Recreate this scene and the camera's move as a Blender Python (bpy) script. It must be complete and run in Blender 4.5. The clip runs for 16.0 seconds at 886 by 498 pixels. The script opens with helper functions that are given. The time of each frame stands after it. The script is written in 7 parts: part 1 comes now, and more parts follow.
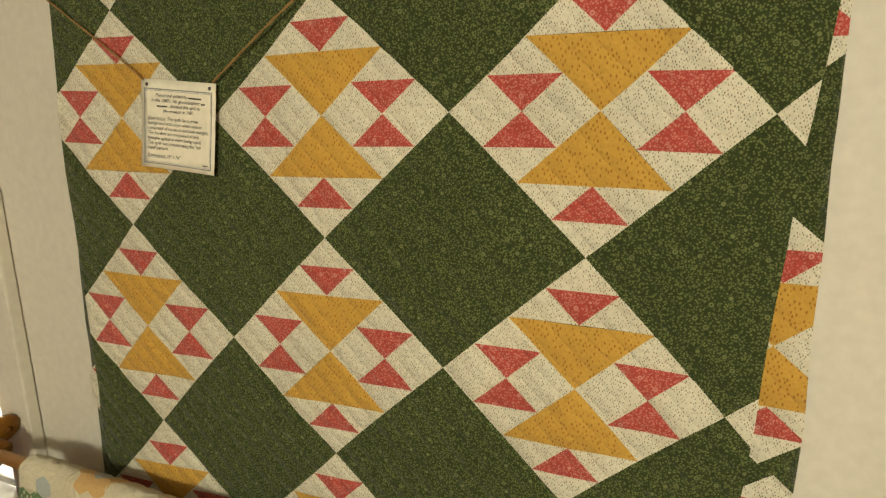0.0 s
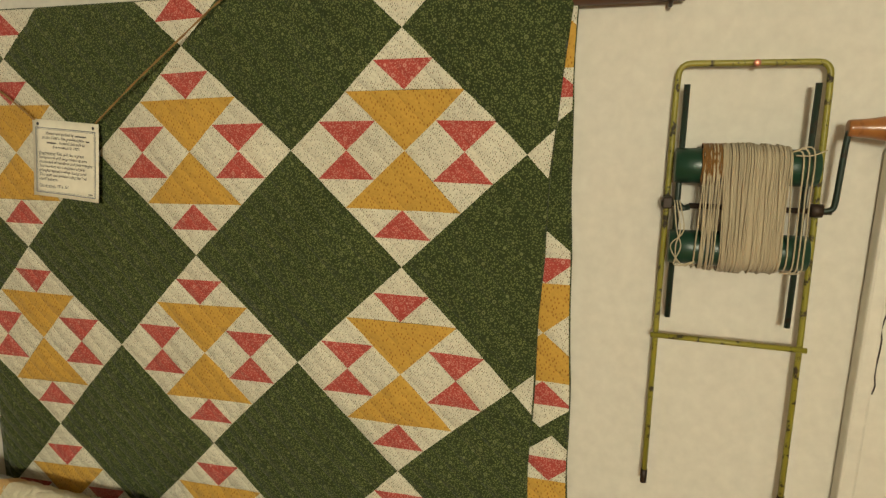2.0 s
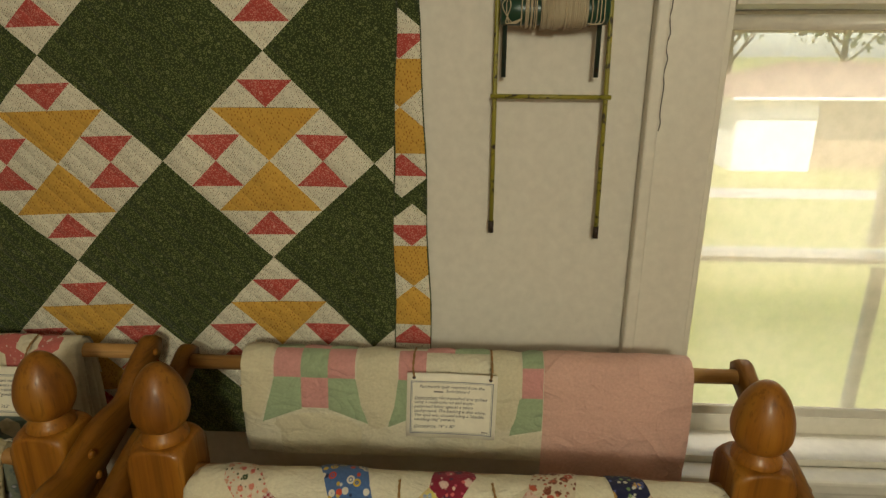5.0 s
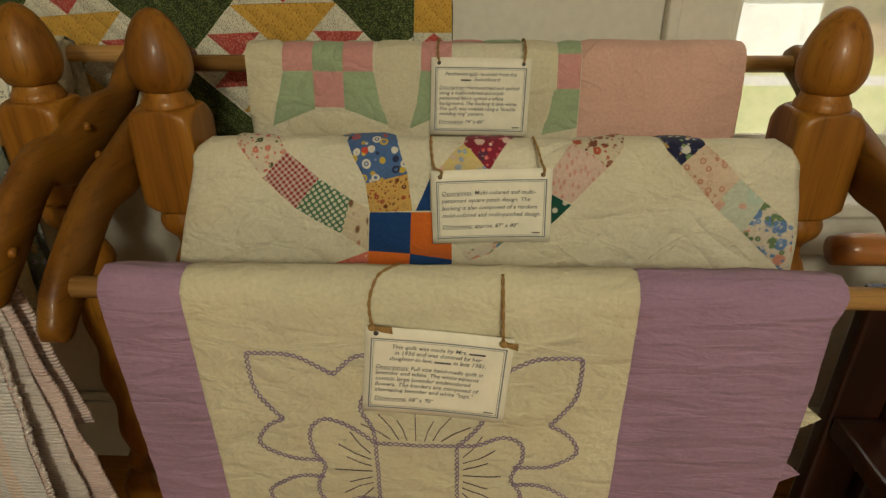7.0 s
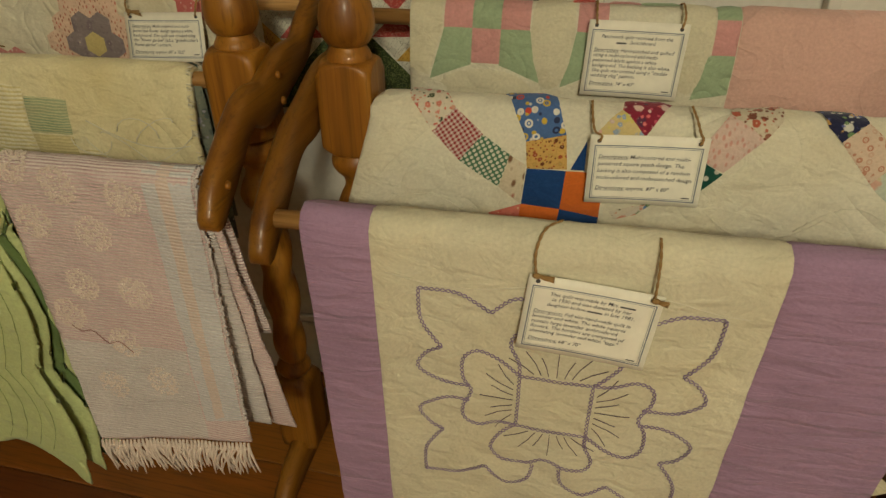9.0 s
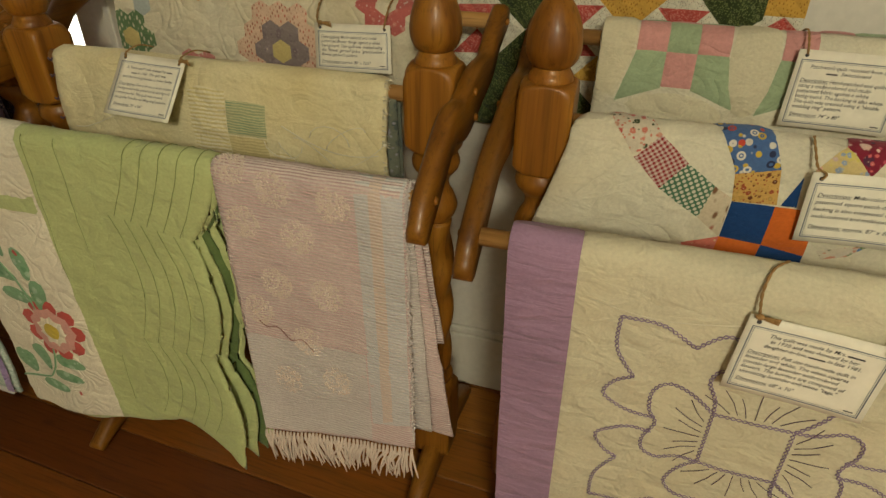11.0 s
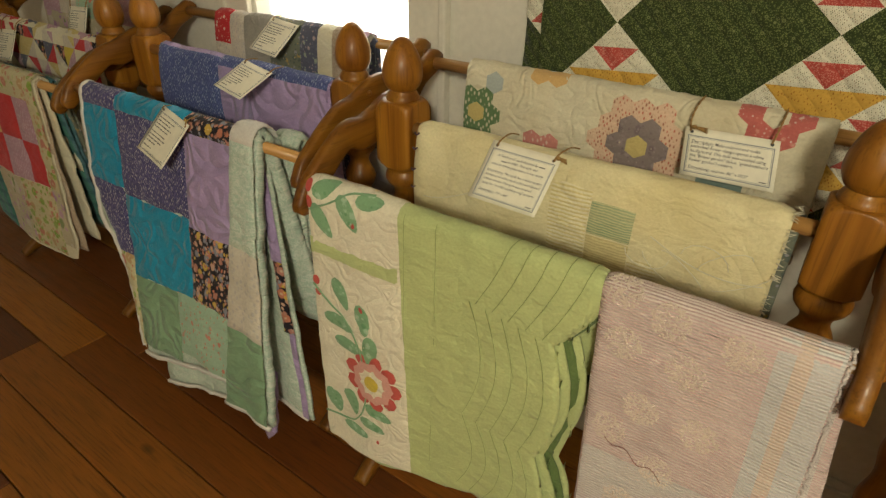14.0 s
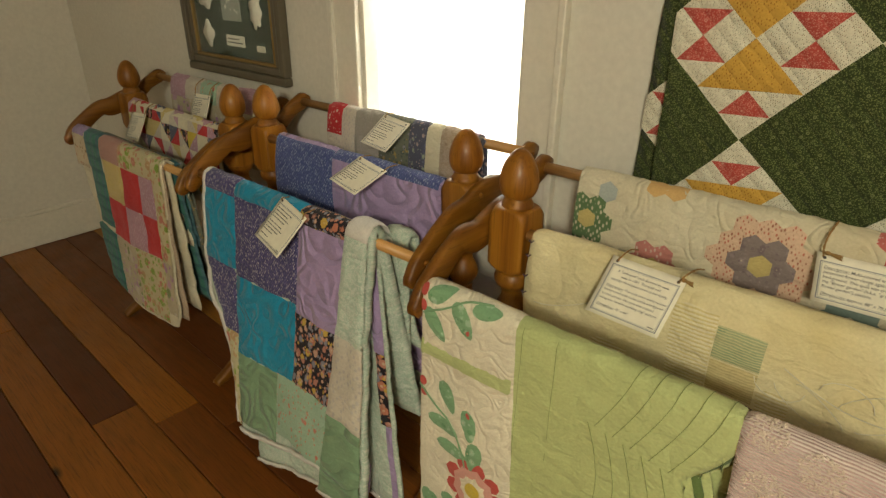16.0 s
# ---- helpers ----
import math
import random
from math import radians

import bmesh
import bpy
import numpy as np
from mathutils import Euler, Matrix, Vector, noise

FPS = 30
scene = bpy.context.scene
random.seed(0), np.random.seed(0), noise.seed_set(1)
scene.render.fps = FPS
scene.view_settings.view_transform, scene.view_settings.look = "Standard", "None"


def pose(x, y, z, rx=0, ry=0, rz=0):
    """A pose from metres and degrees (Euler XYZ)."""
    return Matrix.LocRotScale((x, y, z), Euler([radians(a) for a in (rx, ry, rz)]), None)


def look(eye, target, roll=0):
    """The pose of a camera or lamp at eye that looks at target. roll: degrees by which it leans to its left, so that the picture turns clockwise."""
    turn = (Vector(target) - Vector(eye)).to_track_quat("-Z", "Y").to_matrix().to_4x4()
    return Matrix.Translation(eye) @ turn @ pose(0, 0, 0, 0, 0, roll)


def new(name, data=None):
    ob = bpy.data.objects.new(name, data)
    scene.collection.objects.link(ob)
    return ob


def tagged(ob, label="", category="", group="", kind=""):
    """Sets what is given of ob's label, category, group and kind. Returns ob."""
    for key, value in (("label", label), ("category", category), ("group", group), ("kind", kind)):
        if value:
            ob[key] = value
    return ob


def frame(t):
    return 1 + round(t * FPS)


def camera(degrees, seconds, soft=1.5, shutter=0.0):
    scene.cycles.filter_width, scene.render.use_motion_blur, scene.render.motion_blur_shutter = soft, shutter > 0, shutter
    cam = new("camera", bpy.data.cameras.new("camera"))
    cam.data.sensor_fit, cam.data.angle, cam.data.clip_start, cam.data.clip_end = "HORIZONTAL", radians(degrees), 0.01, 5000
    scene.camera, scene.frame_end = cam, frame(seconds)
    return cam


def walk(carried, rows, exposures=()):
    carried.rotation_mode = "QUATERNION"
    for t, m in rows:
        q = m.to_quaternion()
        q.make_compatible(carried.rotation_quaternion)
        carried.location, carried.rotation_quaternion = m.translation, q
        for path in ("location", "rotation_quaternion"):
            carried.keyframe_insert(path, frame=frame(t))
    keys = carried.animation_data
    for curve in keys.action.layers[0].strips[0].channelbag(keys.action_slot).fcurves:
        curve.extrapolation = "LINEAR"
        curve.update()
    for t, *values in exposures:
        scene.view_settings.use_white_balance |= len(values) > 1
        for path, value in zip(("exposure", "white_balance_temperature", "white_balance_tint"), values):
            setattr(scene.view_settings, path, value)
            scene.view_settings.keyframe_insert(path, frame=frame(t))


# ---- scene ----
cam = camera(72.5, 16.0, soft=1.4)
METRES, EYE, TILT, LEAN, TURN = 1.67, 1.6, -14.0, 0.0, 22.5
ROWS = [
    (0.0, 0.0, 0.0, 0.0, 0.0, 0.0, -0.0),
    (0.5, 0.0222, -0.0359, 0.0009, -0.36, 0.14, 0.07),
    (1.0, 0.0501, -0.0689, 0.0014, -1.33, 0.25, 0.29),
    (1.5, 0.0749, -0.0921, -0.0012, -3.03, 0.73, 0.72),
    (2.0, 0.0912, -0.1059, -0.0044, -4.94, 1.45, 1.14),
    (2.5, 0.0988, -0.1111, -0.0069, -6.59, 1.96, 1.48),
    (3.0, 0.1023, -0.1084, -0.0149, -7.63, 2.32, 1.76),
    (5.5, 0.0578, -0.1568, -0.2193, -19.9, -7.71, 4.81),
    (6.0, 0.0445, -0.1347, -0.288, -19.9, -10.43, 4.94),
    (6.5, 0.0363, -0.1225, -0.3294, -19.76, -11.98, 5.09),
    (7.0, 0.0249, -0.1284, -0.348, -19.73, -13.9, 5.1),
    (7.5, 0.0076, -0.1364, -0.3499, -19.13, -16.94, 4.87),
    (8.0, -0.0063, -0.1429, -0.3416, -16.57, -18.79, 4.14),
    (10.5, -0.1167, -0.1377, -0.3115, -6.56, -18.67, 1.47),
    (11.0, -0.1443, -0.1308, -0.3058, -4.82, -18.58, 0.9),
    (11.5, -0.1725, -0.1253, -0.2968, -3.03, -18.52, 0.28),
    (12.0, -0.2006, -0.1167, -0.2886, -1.08, -18.47, -0.26),
    (12.5, -0.2277, -0.1092, -0.2806, 1.21, -18.51, -0.96),
    (13.0, -0.2613, -0.1032, -0.2657, 4.06, -18.63, -1.74),
    (13.5, -0.3032, -0.1002, -0.2496, 7.69, -18.18, -2.63),
    (14.0, -0.3449, -0.096, -0.2327, 11.09, -17.35, -3.43),
    (14.5, -0.3773, -0.0939, -0.22, 13.74, -16.14, -3.97),
    (15.0, -0.3964, -0.0925, -0.2057, 15.46, -14.91, -4.36),
    (15.5, -0.4037, -0.0974, -0.1954, 16.44, -13.35, -4.66),
    (16.0, -0.408, -0.104, -0.1882, 17.17, -11.98, -4.84),
]
EXPOSURES = [(0.0, 2.15), (1.5, 2.05), (3.0, 1.8), (5.4, 1.27), (7.0, 1.34), (8.0, 1.48), (10.5, 1.55), (13.0, 1.9), (16.0, 1.98)]
walk(cam, [(t, pose(0, 0, EYE, TILT, LEAN, TURN) @ pose(METRES * x, METRES * y, METRES * z, 90 + pitch, roll, yaw)) for t, x, y, z, yaw, pitch, roll in ROWS], EXPOSURES)

# ---------------------------------------------------------------- light
WALL_Y, WALL_L, WALL_R, WALL_F, CEIL = 0.735, -3.94, 2.3, -3.4, 2.35
SUN_EL, SUN_AZ = 50.0, 205.0

world = bpy.data.worlds.new("world")
scene.world = world
world.use_nodes = True
wn = world.node_tree
sky = wn.nodes.new("ShaderNodeTexSky")
sky.sky_type, sky.sun_disc = "NISHITA", False
sky.sun_elevation, sky.sun_rotation = radians(SUN_EL), radians(SUN_AZ)
wn.links.new(sky.outputs["Color"], wn.nodes["Background"].inputs["Color"])
wn.nodes["Background"].inputs["Strength"].default_value = 0.15


def lamp(name, kind, energy, colour, m, size=1.0, size_y=None):
    data = bpy.data.lights.new(name, kind)
    data.energy, data.color = energy, colour
    if kind == "AREA":
        data.shape, data.size, data.size_y = "RECTANGLE", size, size_y or size
    if kind == "SUN":
        data.angle = radians(0.5)
    ob = new(name, data)
    ob.matrix_world = m
    return ob


SUN_DIR = Vector((math.sin(radians(SUN_AZ)) * math.cos(radians(SUN_EL)), math.cos(radians(SUN_AZ)) * math.cos(radians(SUN_EL)), math.sin(radians(SUN_EL))))
lamp("sun", "SUN", 5.0, (1.0, 0.95, 0.86), look(SUN_DIR * 20, (0, 0, 0)))
# the ceiling lamp in the middle of the room
LAMP = (1.0, 0.95, 0.73)
for lx, watts in ((0.45, 41.0),):
    bulb = lamp("ceiling_lamp_glow", "POINT", watts, LAMP, Matrix.Translation((lx, -2.0, 1.98)))
    bulb.data.shadow_soft_size = 0.16
# the bright sky outside the two openings
lamp("west_sky", "AREA", 4.5, (1.0, 0.97, 0.90), look((-1.6, 0.93, 1.1), (-1.6, -1.0, 1.0)), 0.60, 0.84)
lamp("east_sky", "AREA", 5.0, (1.0, 0.93, 0.78), look((0.97, 1.35, 1.95), (0.95, 0.78, 1.05)), 0.9, 0.5)


# ---------------------------------------------------------------- materials
class Nodes:
    """A small builder for node materials."""

    def __init__(self, name):
        self.mat = bpy.data.materials.new(name)
        self.mat.use_nodes = True
        self.tree = self.mat.node_tree
        self.bsdf = self.tree.nodes["Principled BSDF"]
        self.out = self.tree.nodes["Material Output"]

    def put(self, socket, value):
        if isinstance(value, bpy.types.NodeSocket):
            self.tree.links.new(value, socket)
        elif isinstance(value, (tuple, list)) and len(value) == 3 and socket.type == "RGBA":
            socket.default_value = (*value, 1)
        else:
            socket.default_value = value

    def node(self, kind, props=None, **ins):
        n = self.tree.nodes.new("ShaderNode" + kind)
        p = props or {}
        if "operation" in p:
            n.operation = p["operation"]
        if "data_type" in p:
            n.data_type, n.blend_type = p["data_type"], p["blend_type"]
        if "feature" in p:
            n.feature = p["feature"]
        if "wave_type" in p:
            n.wave_type, n.bands_direction = p["wave_type"], p["bands_direction"]
        for k, v in ins.items():
            key = k.replace("_", " ")
            self.put(n.inputs[int(k[1:])] if k[0] == "i" and k[1:].isdigit() else n.inputs[key], v)
        return n

    def math(self, op, a, b=0.0, c=0.0):
        return self.node("Math", {"operation": op}, i0=a, i1=b, i2=c).outputs[0]

    def mix(self, fac, a, b, blend="MIX"):
        n = self.node("Mix", {"data_type": "RGBA", "blend_type": blend})
        self.put(n.inputs[0], fac)
        self.put(n.inputs[6], a)
        self.put(n.inputs[7], b)
        return n.outputs[2]

    def coord(self, what="UV", scale=(1, 1, 1), turn=0.0):
        tc = self.node("TexCoord")
        mp = self.node("Mapping", None, Vector=tc.outputs[what], Scale=scale, Rotation=(0, 0, radians(turn)))
        return mp.outputs[0]

    def noise(self, vec, scale, detail=3.0, rough=0.55, distort=0.0):
        return self.node("TexNoise", None, Vector=vec, Scale=scale, Detail=detail, Roughness=rough, Distortion=distort).outputs[0]

    def ramp(self, fac, stops, constant=False):
        n = self.node("ValToRGB", None, Fac=fac)
        els = n.color_ramp.elements
        if constant:
            n.color_ramp.interpolation = "CONSTANT"
        while len(els) < len(stops):
            els.new(0.5)
        for e, (p, c) in zip(els, stops):
            e.position = p
            e.color = (c, c, c, 1) if isinstance(c, (int, float)) else (*c, 1)
        return n.outputs[0]

    def step(self, value, edge, soft=0.05, flip=False):
        """1 below the edge (flip: above it)."""
        n = self.node("MapRange", None, Value=value, From_Min=edge - soft, From_Max=edge + soft, To_Min=0.0 if flip else 1.0, To_Max=1.0 if flip else 0.0)
        return n.outputs[0]

    def bump(self, height, strength, distance, normal=None):
        n = self.node("Bump", None, Height=height, Strength=strength, Distance=distance)
        if normal is not None:
            self.put(n.inputs["Normal"], normal)
        return n.outputs[0]

    def split(self, vec):
        return self.node("SeparateXYZ", None, Vector=vec).outputs


MATS = {}


def fabric(name, col, print_="plain", cols=(), scale=120.0, size=0.35, quilting=None, pitch=0.02, fade=0.18, rough=0.92, crinkle=0.6, tint=None, wrinkle=(0.75, 1.2), depth=None):
    """Woven cotton in metres of cloth (UV), with a print, faded patches, the relief of quilting and a weave."""
    if name in MATS:
        return MATS[name]
    g = Nodes(name)
    uv = g.coord("UV")
    base = col
    wob = g.node("VectorMath", {"operation": "ADD"}, i0=uv, i1=g.node("VectorMath", {"operation": "SCALE"}, i0=g.node("TexNoise", None, Vector=uv, Scale=60.0, Detail=1.0).outputs["Color"], Scale=0.004).outputs[0]).outputs[0]
    if print_ == "flecks":
        vo = g.node("TexVoronoi", None, Vector=g.coord("UV", (scale, scale * 0.55, 1), 35), Scale=1.0, Randomness=0.4)
        m = g.step(vo.outputs["Distance"], size, 0.08)
        sec = g.ramp(g.split(vo.outputs["Color"])[0], [(i / len(cols), c) for i, c in enumerate(cols)], True) if len(cols) > 1 else cols[0]
        base = g.mix(m, base, sec)
    elif print_ == "vine":
        n1 = g.noise(wob, scale, 2.0, 0.6, 0.8)
        band = g.step(g.math("ABSOLUTE", g.math("SUBTRACT", n1, 0.5)), size * 0.12, 0.02)
        base = g.mix(band, base, cols[0])
        vo = g.node("TexVoronoi", None, Vector=uv, Scale=scale * 0.55, Randomness=0.8)
        base = g.mix(g.step(vo.outputs["Distance"], size * 0.62, 0.06), base, cols[-1])
        base = g.mix(g.step(vo.outputs["Distance"], size * 0.28, 0.05), base, col)
    elif print_ == "florets":
        # a close ground of small leaves with ringed florets set in loose rows
        cell = g.node("TexVoronoi", None, Vector=wob, Scale=scale, Randomness=0.9)
        base = g.mix(g.step(cell.outputs["Distance"], 0.40, 0.12), base, g.mix(g.split(cell.outputs["Color"])[0], cols[0], cols[1]))
        vo = g.node("TexVoronoi", None, Vector=g.coord("UV", (1, 1, 1), 38), Scale=scale * 0.14, Randomness=0.45)
        d = vo.outputs["Distance"]
        for edge, tone in ((0.20, col), (0.16, cols[2]), (0.085, col), (0.04, cols[2])):
            base = g.mix(g.step(d, edge, 0.02), base, tone)
    elif print_ == "floral":
        for k, (sc, sz) in enumerate(((scale, size), (scale * 1.9, size * 0.8))):
            vo = g.node("TexVoronoi", None, Vector=wob, Scale=sc, Randomness=0.9)
            sec = g.ramp(g.split(vo.outputs["Color"])[k], [(i / len(cols), c) for i, c in enumerate(cols)], True)
            wav = g.math("ADD", vo.outputs["Distance"], g.math("MULTIPLY", g.noise(uv, sc * 4, 1.0), 0.28))
            base = g.mix(g.step(wav, sz + 0.14, 0.05), base, sec)
            base = g.mix(g.step(wav, sz * 0.35 + 0.1, 0.04), base, g.mix(0.55, sec, (0.75, 0.65, 0.45)))
    elif print_ == "rings":
        vo = g.node("TexVoronoi", None, Vector=uv, Scale=scale, Randomness=0.65)
        sec = g.ramp(g.split(vo.outputs["Color"])[0], [(i / len(cols), c) for i, c in enumerate(cols)], True)
        base = g.mix(g.step(vo.outputs["Distance"], size, 0.03), base, sec)
        base = g.mix(g.step(vo.outputs["Distance"], size * 0.55, 0.03), base, col)
        base = g.mix(g.step(vo.outputs["Distance"], size * 0.3, 0.03), base, sec)
    elif print_ == "gingham":
        x, y, _ = g.split(g.coord("UV", (scale, scale, 1), 42))
        a = g.step(g.math("FRACT", x), 0.5, 0.06)
        b = g.step(g.math("FRACT", y), 0.5, 0.06)
        base = g.mix(g.math("MULTIPLY", g.math("ADD", a, b), 0.5), cols[0], col)
    elif print_ == "dots":
        x, y, _ = g.split(g.coord("UV", (scale, scale, 1), 38))
        dx = g.math("SUBTRACT", g.math("FRACT", x), 0.5)
        dy = g.math("SUBTRACT", g.math("FRACT", y), 0.5)
        d = g.math("SQRT", g.math("ADD", g.math("MULTIPLY", dx, dx), g.math("MULTIPLY", dy, dy)))
        base = g.mix(g.step(d, size, 0.05), base, cols[0])
    elif print_ in ("stripes", "ribs"):
        x, y, _ = g.split(g.node("VectorMath", {"operation": "ADD"}, i0=uv, i1=(0, 0, 0)).outputs[0] if print_ == "ribs" else wob)
        f = g.math("FRACT", g.math("MULTIPLY", y, scale))
        base = g.mix(g.math("MULTIPLY", g.step(f, size, 0.12), g.ramp(g.noise(uv, 30.0, 3.0), [(0.3, 0.6), (0.62, 1.0)])), base, cols[0])
    elif print_ == "plaid":
        x, y, _ = g.split(uv)
        for k, (ax, c) in enumerate(((x, cols[0]), (y, cols[-1]))):
            f = g.math("FRACT", g.math("MULTIPLY", ax, scale))
            base = g.mix(g.math("MULTIPLY", g.step(f, size, 0.08), 0.6), base, c)
    # uneven fading and soil at two scales
    big = g.noise(uv, 7.0, 3.0)
    base = g.mix(1.0, base, g.ramp(big, [(0.25, 1 - fade), (0.75, 1.0)]), "MULTIPLY")
    base = g.mix(1.0, base, g.ramp(g.noise(uv, 210.0, 2.0), [(0.2, 0.86), (0.8, 1.06)]), "MULTIPLY")
    if tint:
        base = g.mix(g.ramp(g.noise(uv, 4.0, 4.0, 0.6), [(0.45, 0.0), (0.7, 0.5)]), base, tint)
    g.put(g.bsdf.inputs["Base Color"], base)
    g.put(g.bsdf.inputs["Roughness"], rough)
    g.put(g.bsdf.inputs["Specular IOR Level"], 0.18)
    g.put(g.bsdf.inputs["Sheen Weight"], 0.12)
    g.put(g.bsdf.inputs["Sheen Roughness"], 0.5)
    nrm = None
    # crinkled cotton between the stitches
    cr = g.noise(g.coord("UV", (*wrinkle, 1)), 26.0, 4.0, 0.55, 0.5)
    nrm = g.bump(cr, min(1.0, 0.95 * crinkle), 0.013)
    if quilting:
        x, y, _ = g.split(g.coord("UV", (1, 1, 1), {"diag": 45, "diag2": -45}.get(quilting, 0)))
        if quilting == "wave":
            x = g.math("ADD", g.math("MULTIPLY", g.math("SINE", g.math("MULTIPLY", y, 70.0)), 0.006), x)
        if quilting == "arcs":
            f = g.math("FRACT", g.math("MULTIPLY", g.noise(uv, 0.62 / pitch, 0.0, 0.5, 0.8), 5.0))
            tri = g.math("SUBTRACT", 1.0, g.math("ABSOLUTE", g.math("SUBTRACT", g.math("MULTIPLY", f, 2.0), 1.0)))
        else:
            f = g.math("FRACT", g.math("DIVIDE", x, pitch))
            tri = g.math("SUBTRACT", 1.0, g.math("ABSOLUTE", g.math("SUBTRACT", g.math("MULTIPLY", f, 2.0), 1.0)))
        tri = g.math("POWER", tri, 0.55)
        tri = g.math("ADD", tri, g.math("MULTIPLY", g.noise(uv, 120.0, 2.0), 0.25))
        nrm = g.bump(tri, 0.6 if quilting == "arcs" else 0.8, depth or (0.0035 if quilting == "arcs" else 0.007), nrm)
    weave = g.node("TexWave", {"wave_type": "BANDS", "bands_direction": "Y"}, Vector=uv, Scale=380.0 if print_ != "ribs" else scale * 3.14159 / 10, Distortion=2.0, Detail=2.0)
    nrm = g.bump(weave.outputs[0], 0.12 if print_ != "ribs" else 0.6, 0.001 if print_ != "ribs" else 0.0025, nrm)
    g.put(g.bsdf.inputs["Normal"], nrm)
    MATS[name] = g.mat
    return g.mat


def wood(name, dark, mid, light, axis, ring=60.0, gloss=0.38, coat=0.12):
    if name in MATS:
        return MATS[name]
    g = Nodes(name)
    st = [26.0, 26.0, 26.0]
    st["xyz".index(axis)] = 1.6
    info = g.node("ObjectInfo").outputs["Random"]
    co = g.node("VectorMath", {"operation": "ADD"}, i0=g.coord("Object"), i1=g.node("CombineXYZ", None, X=g.math("MULTIPLY", info, 7.0), Y=g.math("MULTIPLY", info, 3.0), Z=g.math("MULTIPLY", info, 5.0)).outputs[0]).outputs[0]
    st = [v * ring / 60.0 for v in st]
    mp = g.node("Mapping", None, Vector=co, Scale=st).outputs[0]
    grain = g.noise(mp, 1.0, 4.0, 0.55, 0.35)
    pores = g.noise(g.node("Mapping", None, Vector=co, Scale=[v * 9 if v > 5 else v * 5 for v in st]).outputs[0], 1.0, 2.0, 0.5)
    c = g.ramp(grain, [(0.3, dark), (0.5, mid), (0.72, light)])
    c = g.mix(g.ramp(pores, [(0.54, 0.0), (0.70, 0.38)]), c, tuple(v * 0.45 for v in dark))
    c = g.mix(1.0, c, g.ramp(info, [(0.0, 0.82), (1.0, 1.12)]), "MULTIPLY")
    g.put(g.bsdf.inputs["Base Color"], c)
    g.put(g.bsdf.inputs["Roughness"], g.ramp(grain, [(0.2, gloss + 0.12), (0.8, gloss)]))
    g.put(g.bsdf.inputs["Specular IOR Level"], 0.3)
    g.put(g.bsdf.inputs["Coat Weight"], coat)
    g.put(g.bsdf.inputs["Coat Roughness"], 0.18)
    g.put(g.bsdf.inputs["Normal"], g.bump(g.math("ADD", grain, g.math("MULTIPLY", pores, -0.6)), 0.25, 0.002))
    MATS[name] = g.mat
    return g.mat


def paint(name, col, rough=0.55, stain=(0.45, 0.4, 0.3), amount=0.3, relief=0.15, axis=None, metal=0.0):
    if name in MATS:
        return MATS[name]
    g = Nodes(name)
    co = g.coord("Object")
    big = g.noise(co, 1.7, 5.0, 0.6)
    fine = g.noise(co, 60.0, 3.0)
    c = g.mix(g.ramp(big, [(0.4, 0.0), (0.85, amount)]), col, stain)
    c = g.mix(1.0, c, g.ramp(fine, [(0.3, 0.93), (0.7, 1.03)]), "MULTIPLY")
    g.put(g.bsdf.inputs["Base Color"], c)
    g.put(g.bsdf.inputs["Roughness"], g.ramp(g.noise(co, 9.0, 3.0), [(0.3, rough - 0.08), (0.7, rough + 0.1)]))
    g.put(g.bsdf.inputs["Metallic"], metal)
    h = g.math("ADD", g.noise(co, 14.0, 4.0), g.math("MULTIPLY", fine, 0.3))
    g.put(g.bsdf.inputs["Normal"], g.bump(h, relief, 0.004))
    MATS[name] = g.mat
    return g.mat


def worn(name, col, under, rough=0.4, metal=0.0, amount=0.62):
    """Enamel chipped down to the metal beneath."""
    g = Nodes(name)
    co = g.coord("Object")
    chips = g.ramp(g.noise(co, 70.0, 4.0, 0.7), [(amount - 0.03, 0.0), (amount + 0.03, 1.0)])
    g.put(g.bsdf.inputs["Base Color"], g.mix(chips, g.mix(g.noise(co, 20.0), col, tuple(v * 0.7 for v in col)), under))
    g.put(g.bsdf.inputs["Roughness"], g.math("ADD", rough, g.math("MULTIPLY", chips, 0.3)))
    g.put(g.bsdf.inputs["Metallic"], metal)
    g.put(g.bsdf.inputs["Normal"], g.bump(g.math("SUBTRACT", 1.0, chips), 0.3, 0.001))
    return g.mat


OAK = ((0.15, 0.050, 0.004), (0.27, 0.102, 0.009), (0.36, 0.155, 0.016))
oak_x, oak_z = (wood("oak_" + a, *OAK, a) for a in "xz")
# the sawn arms and feet: the posts' oak with shade put into the colour
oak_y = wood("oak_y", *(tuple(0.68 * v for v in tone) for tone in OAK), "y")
dowel = wood("dowel_wood", (0.32, 0.15, 0.04), (0.46, 0.24, 0.07), (0.55, 0.31, 0.11), "x", 80.0, 0.38, 0.1)
rod_brown = wood("rod_brown", (0.05, 0.02, 0.01), (0.10, 0.04, 0.018), (0.14, 0.06, 0.025), "x")
handle_wood = wood("handle_wood", (0.22, 0.07, 0.015), (0.33, 0.12, 0.03), (0.40, 0.17, 0.045), "x", 30.0, 0.28, 0.3)
# darkened wall paint for the unseen walls: cuts bounced light, deepens shadows
low_bounce_paint = paint("low_bounce_paint", (0.40, 0.37, 0.31), 0.8, (0.34, 0.31, 0.25), 0.3, 0.06)
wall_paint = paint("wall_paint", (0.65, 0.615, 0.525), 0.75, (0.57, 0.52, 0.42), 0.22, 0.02)
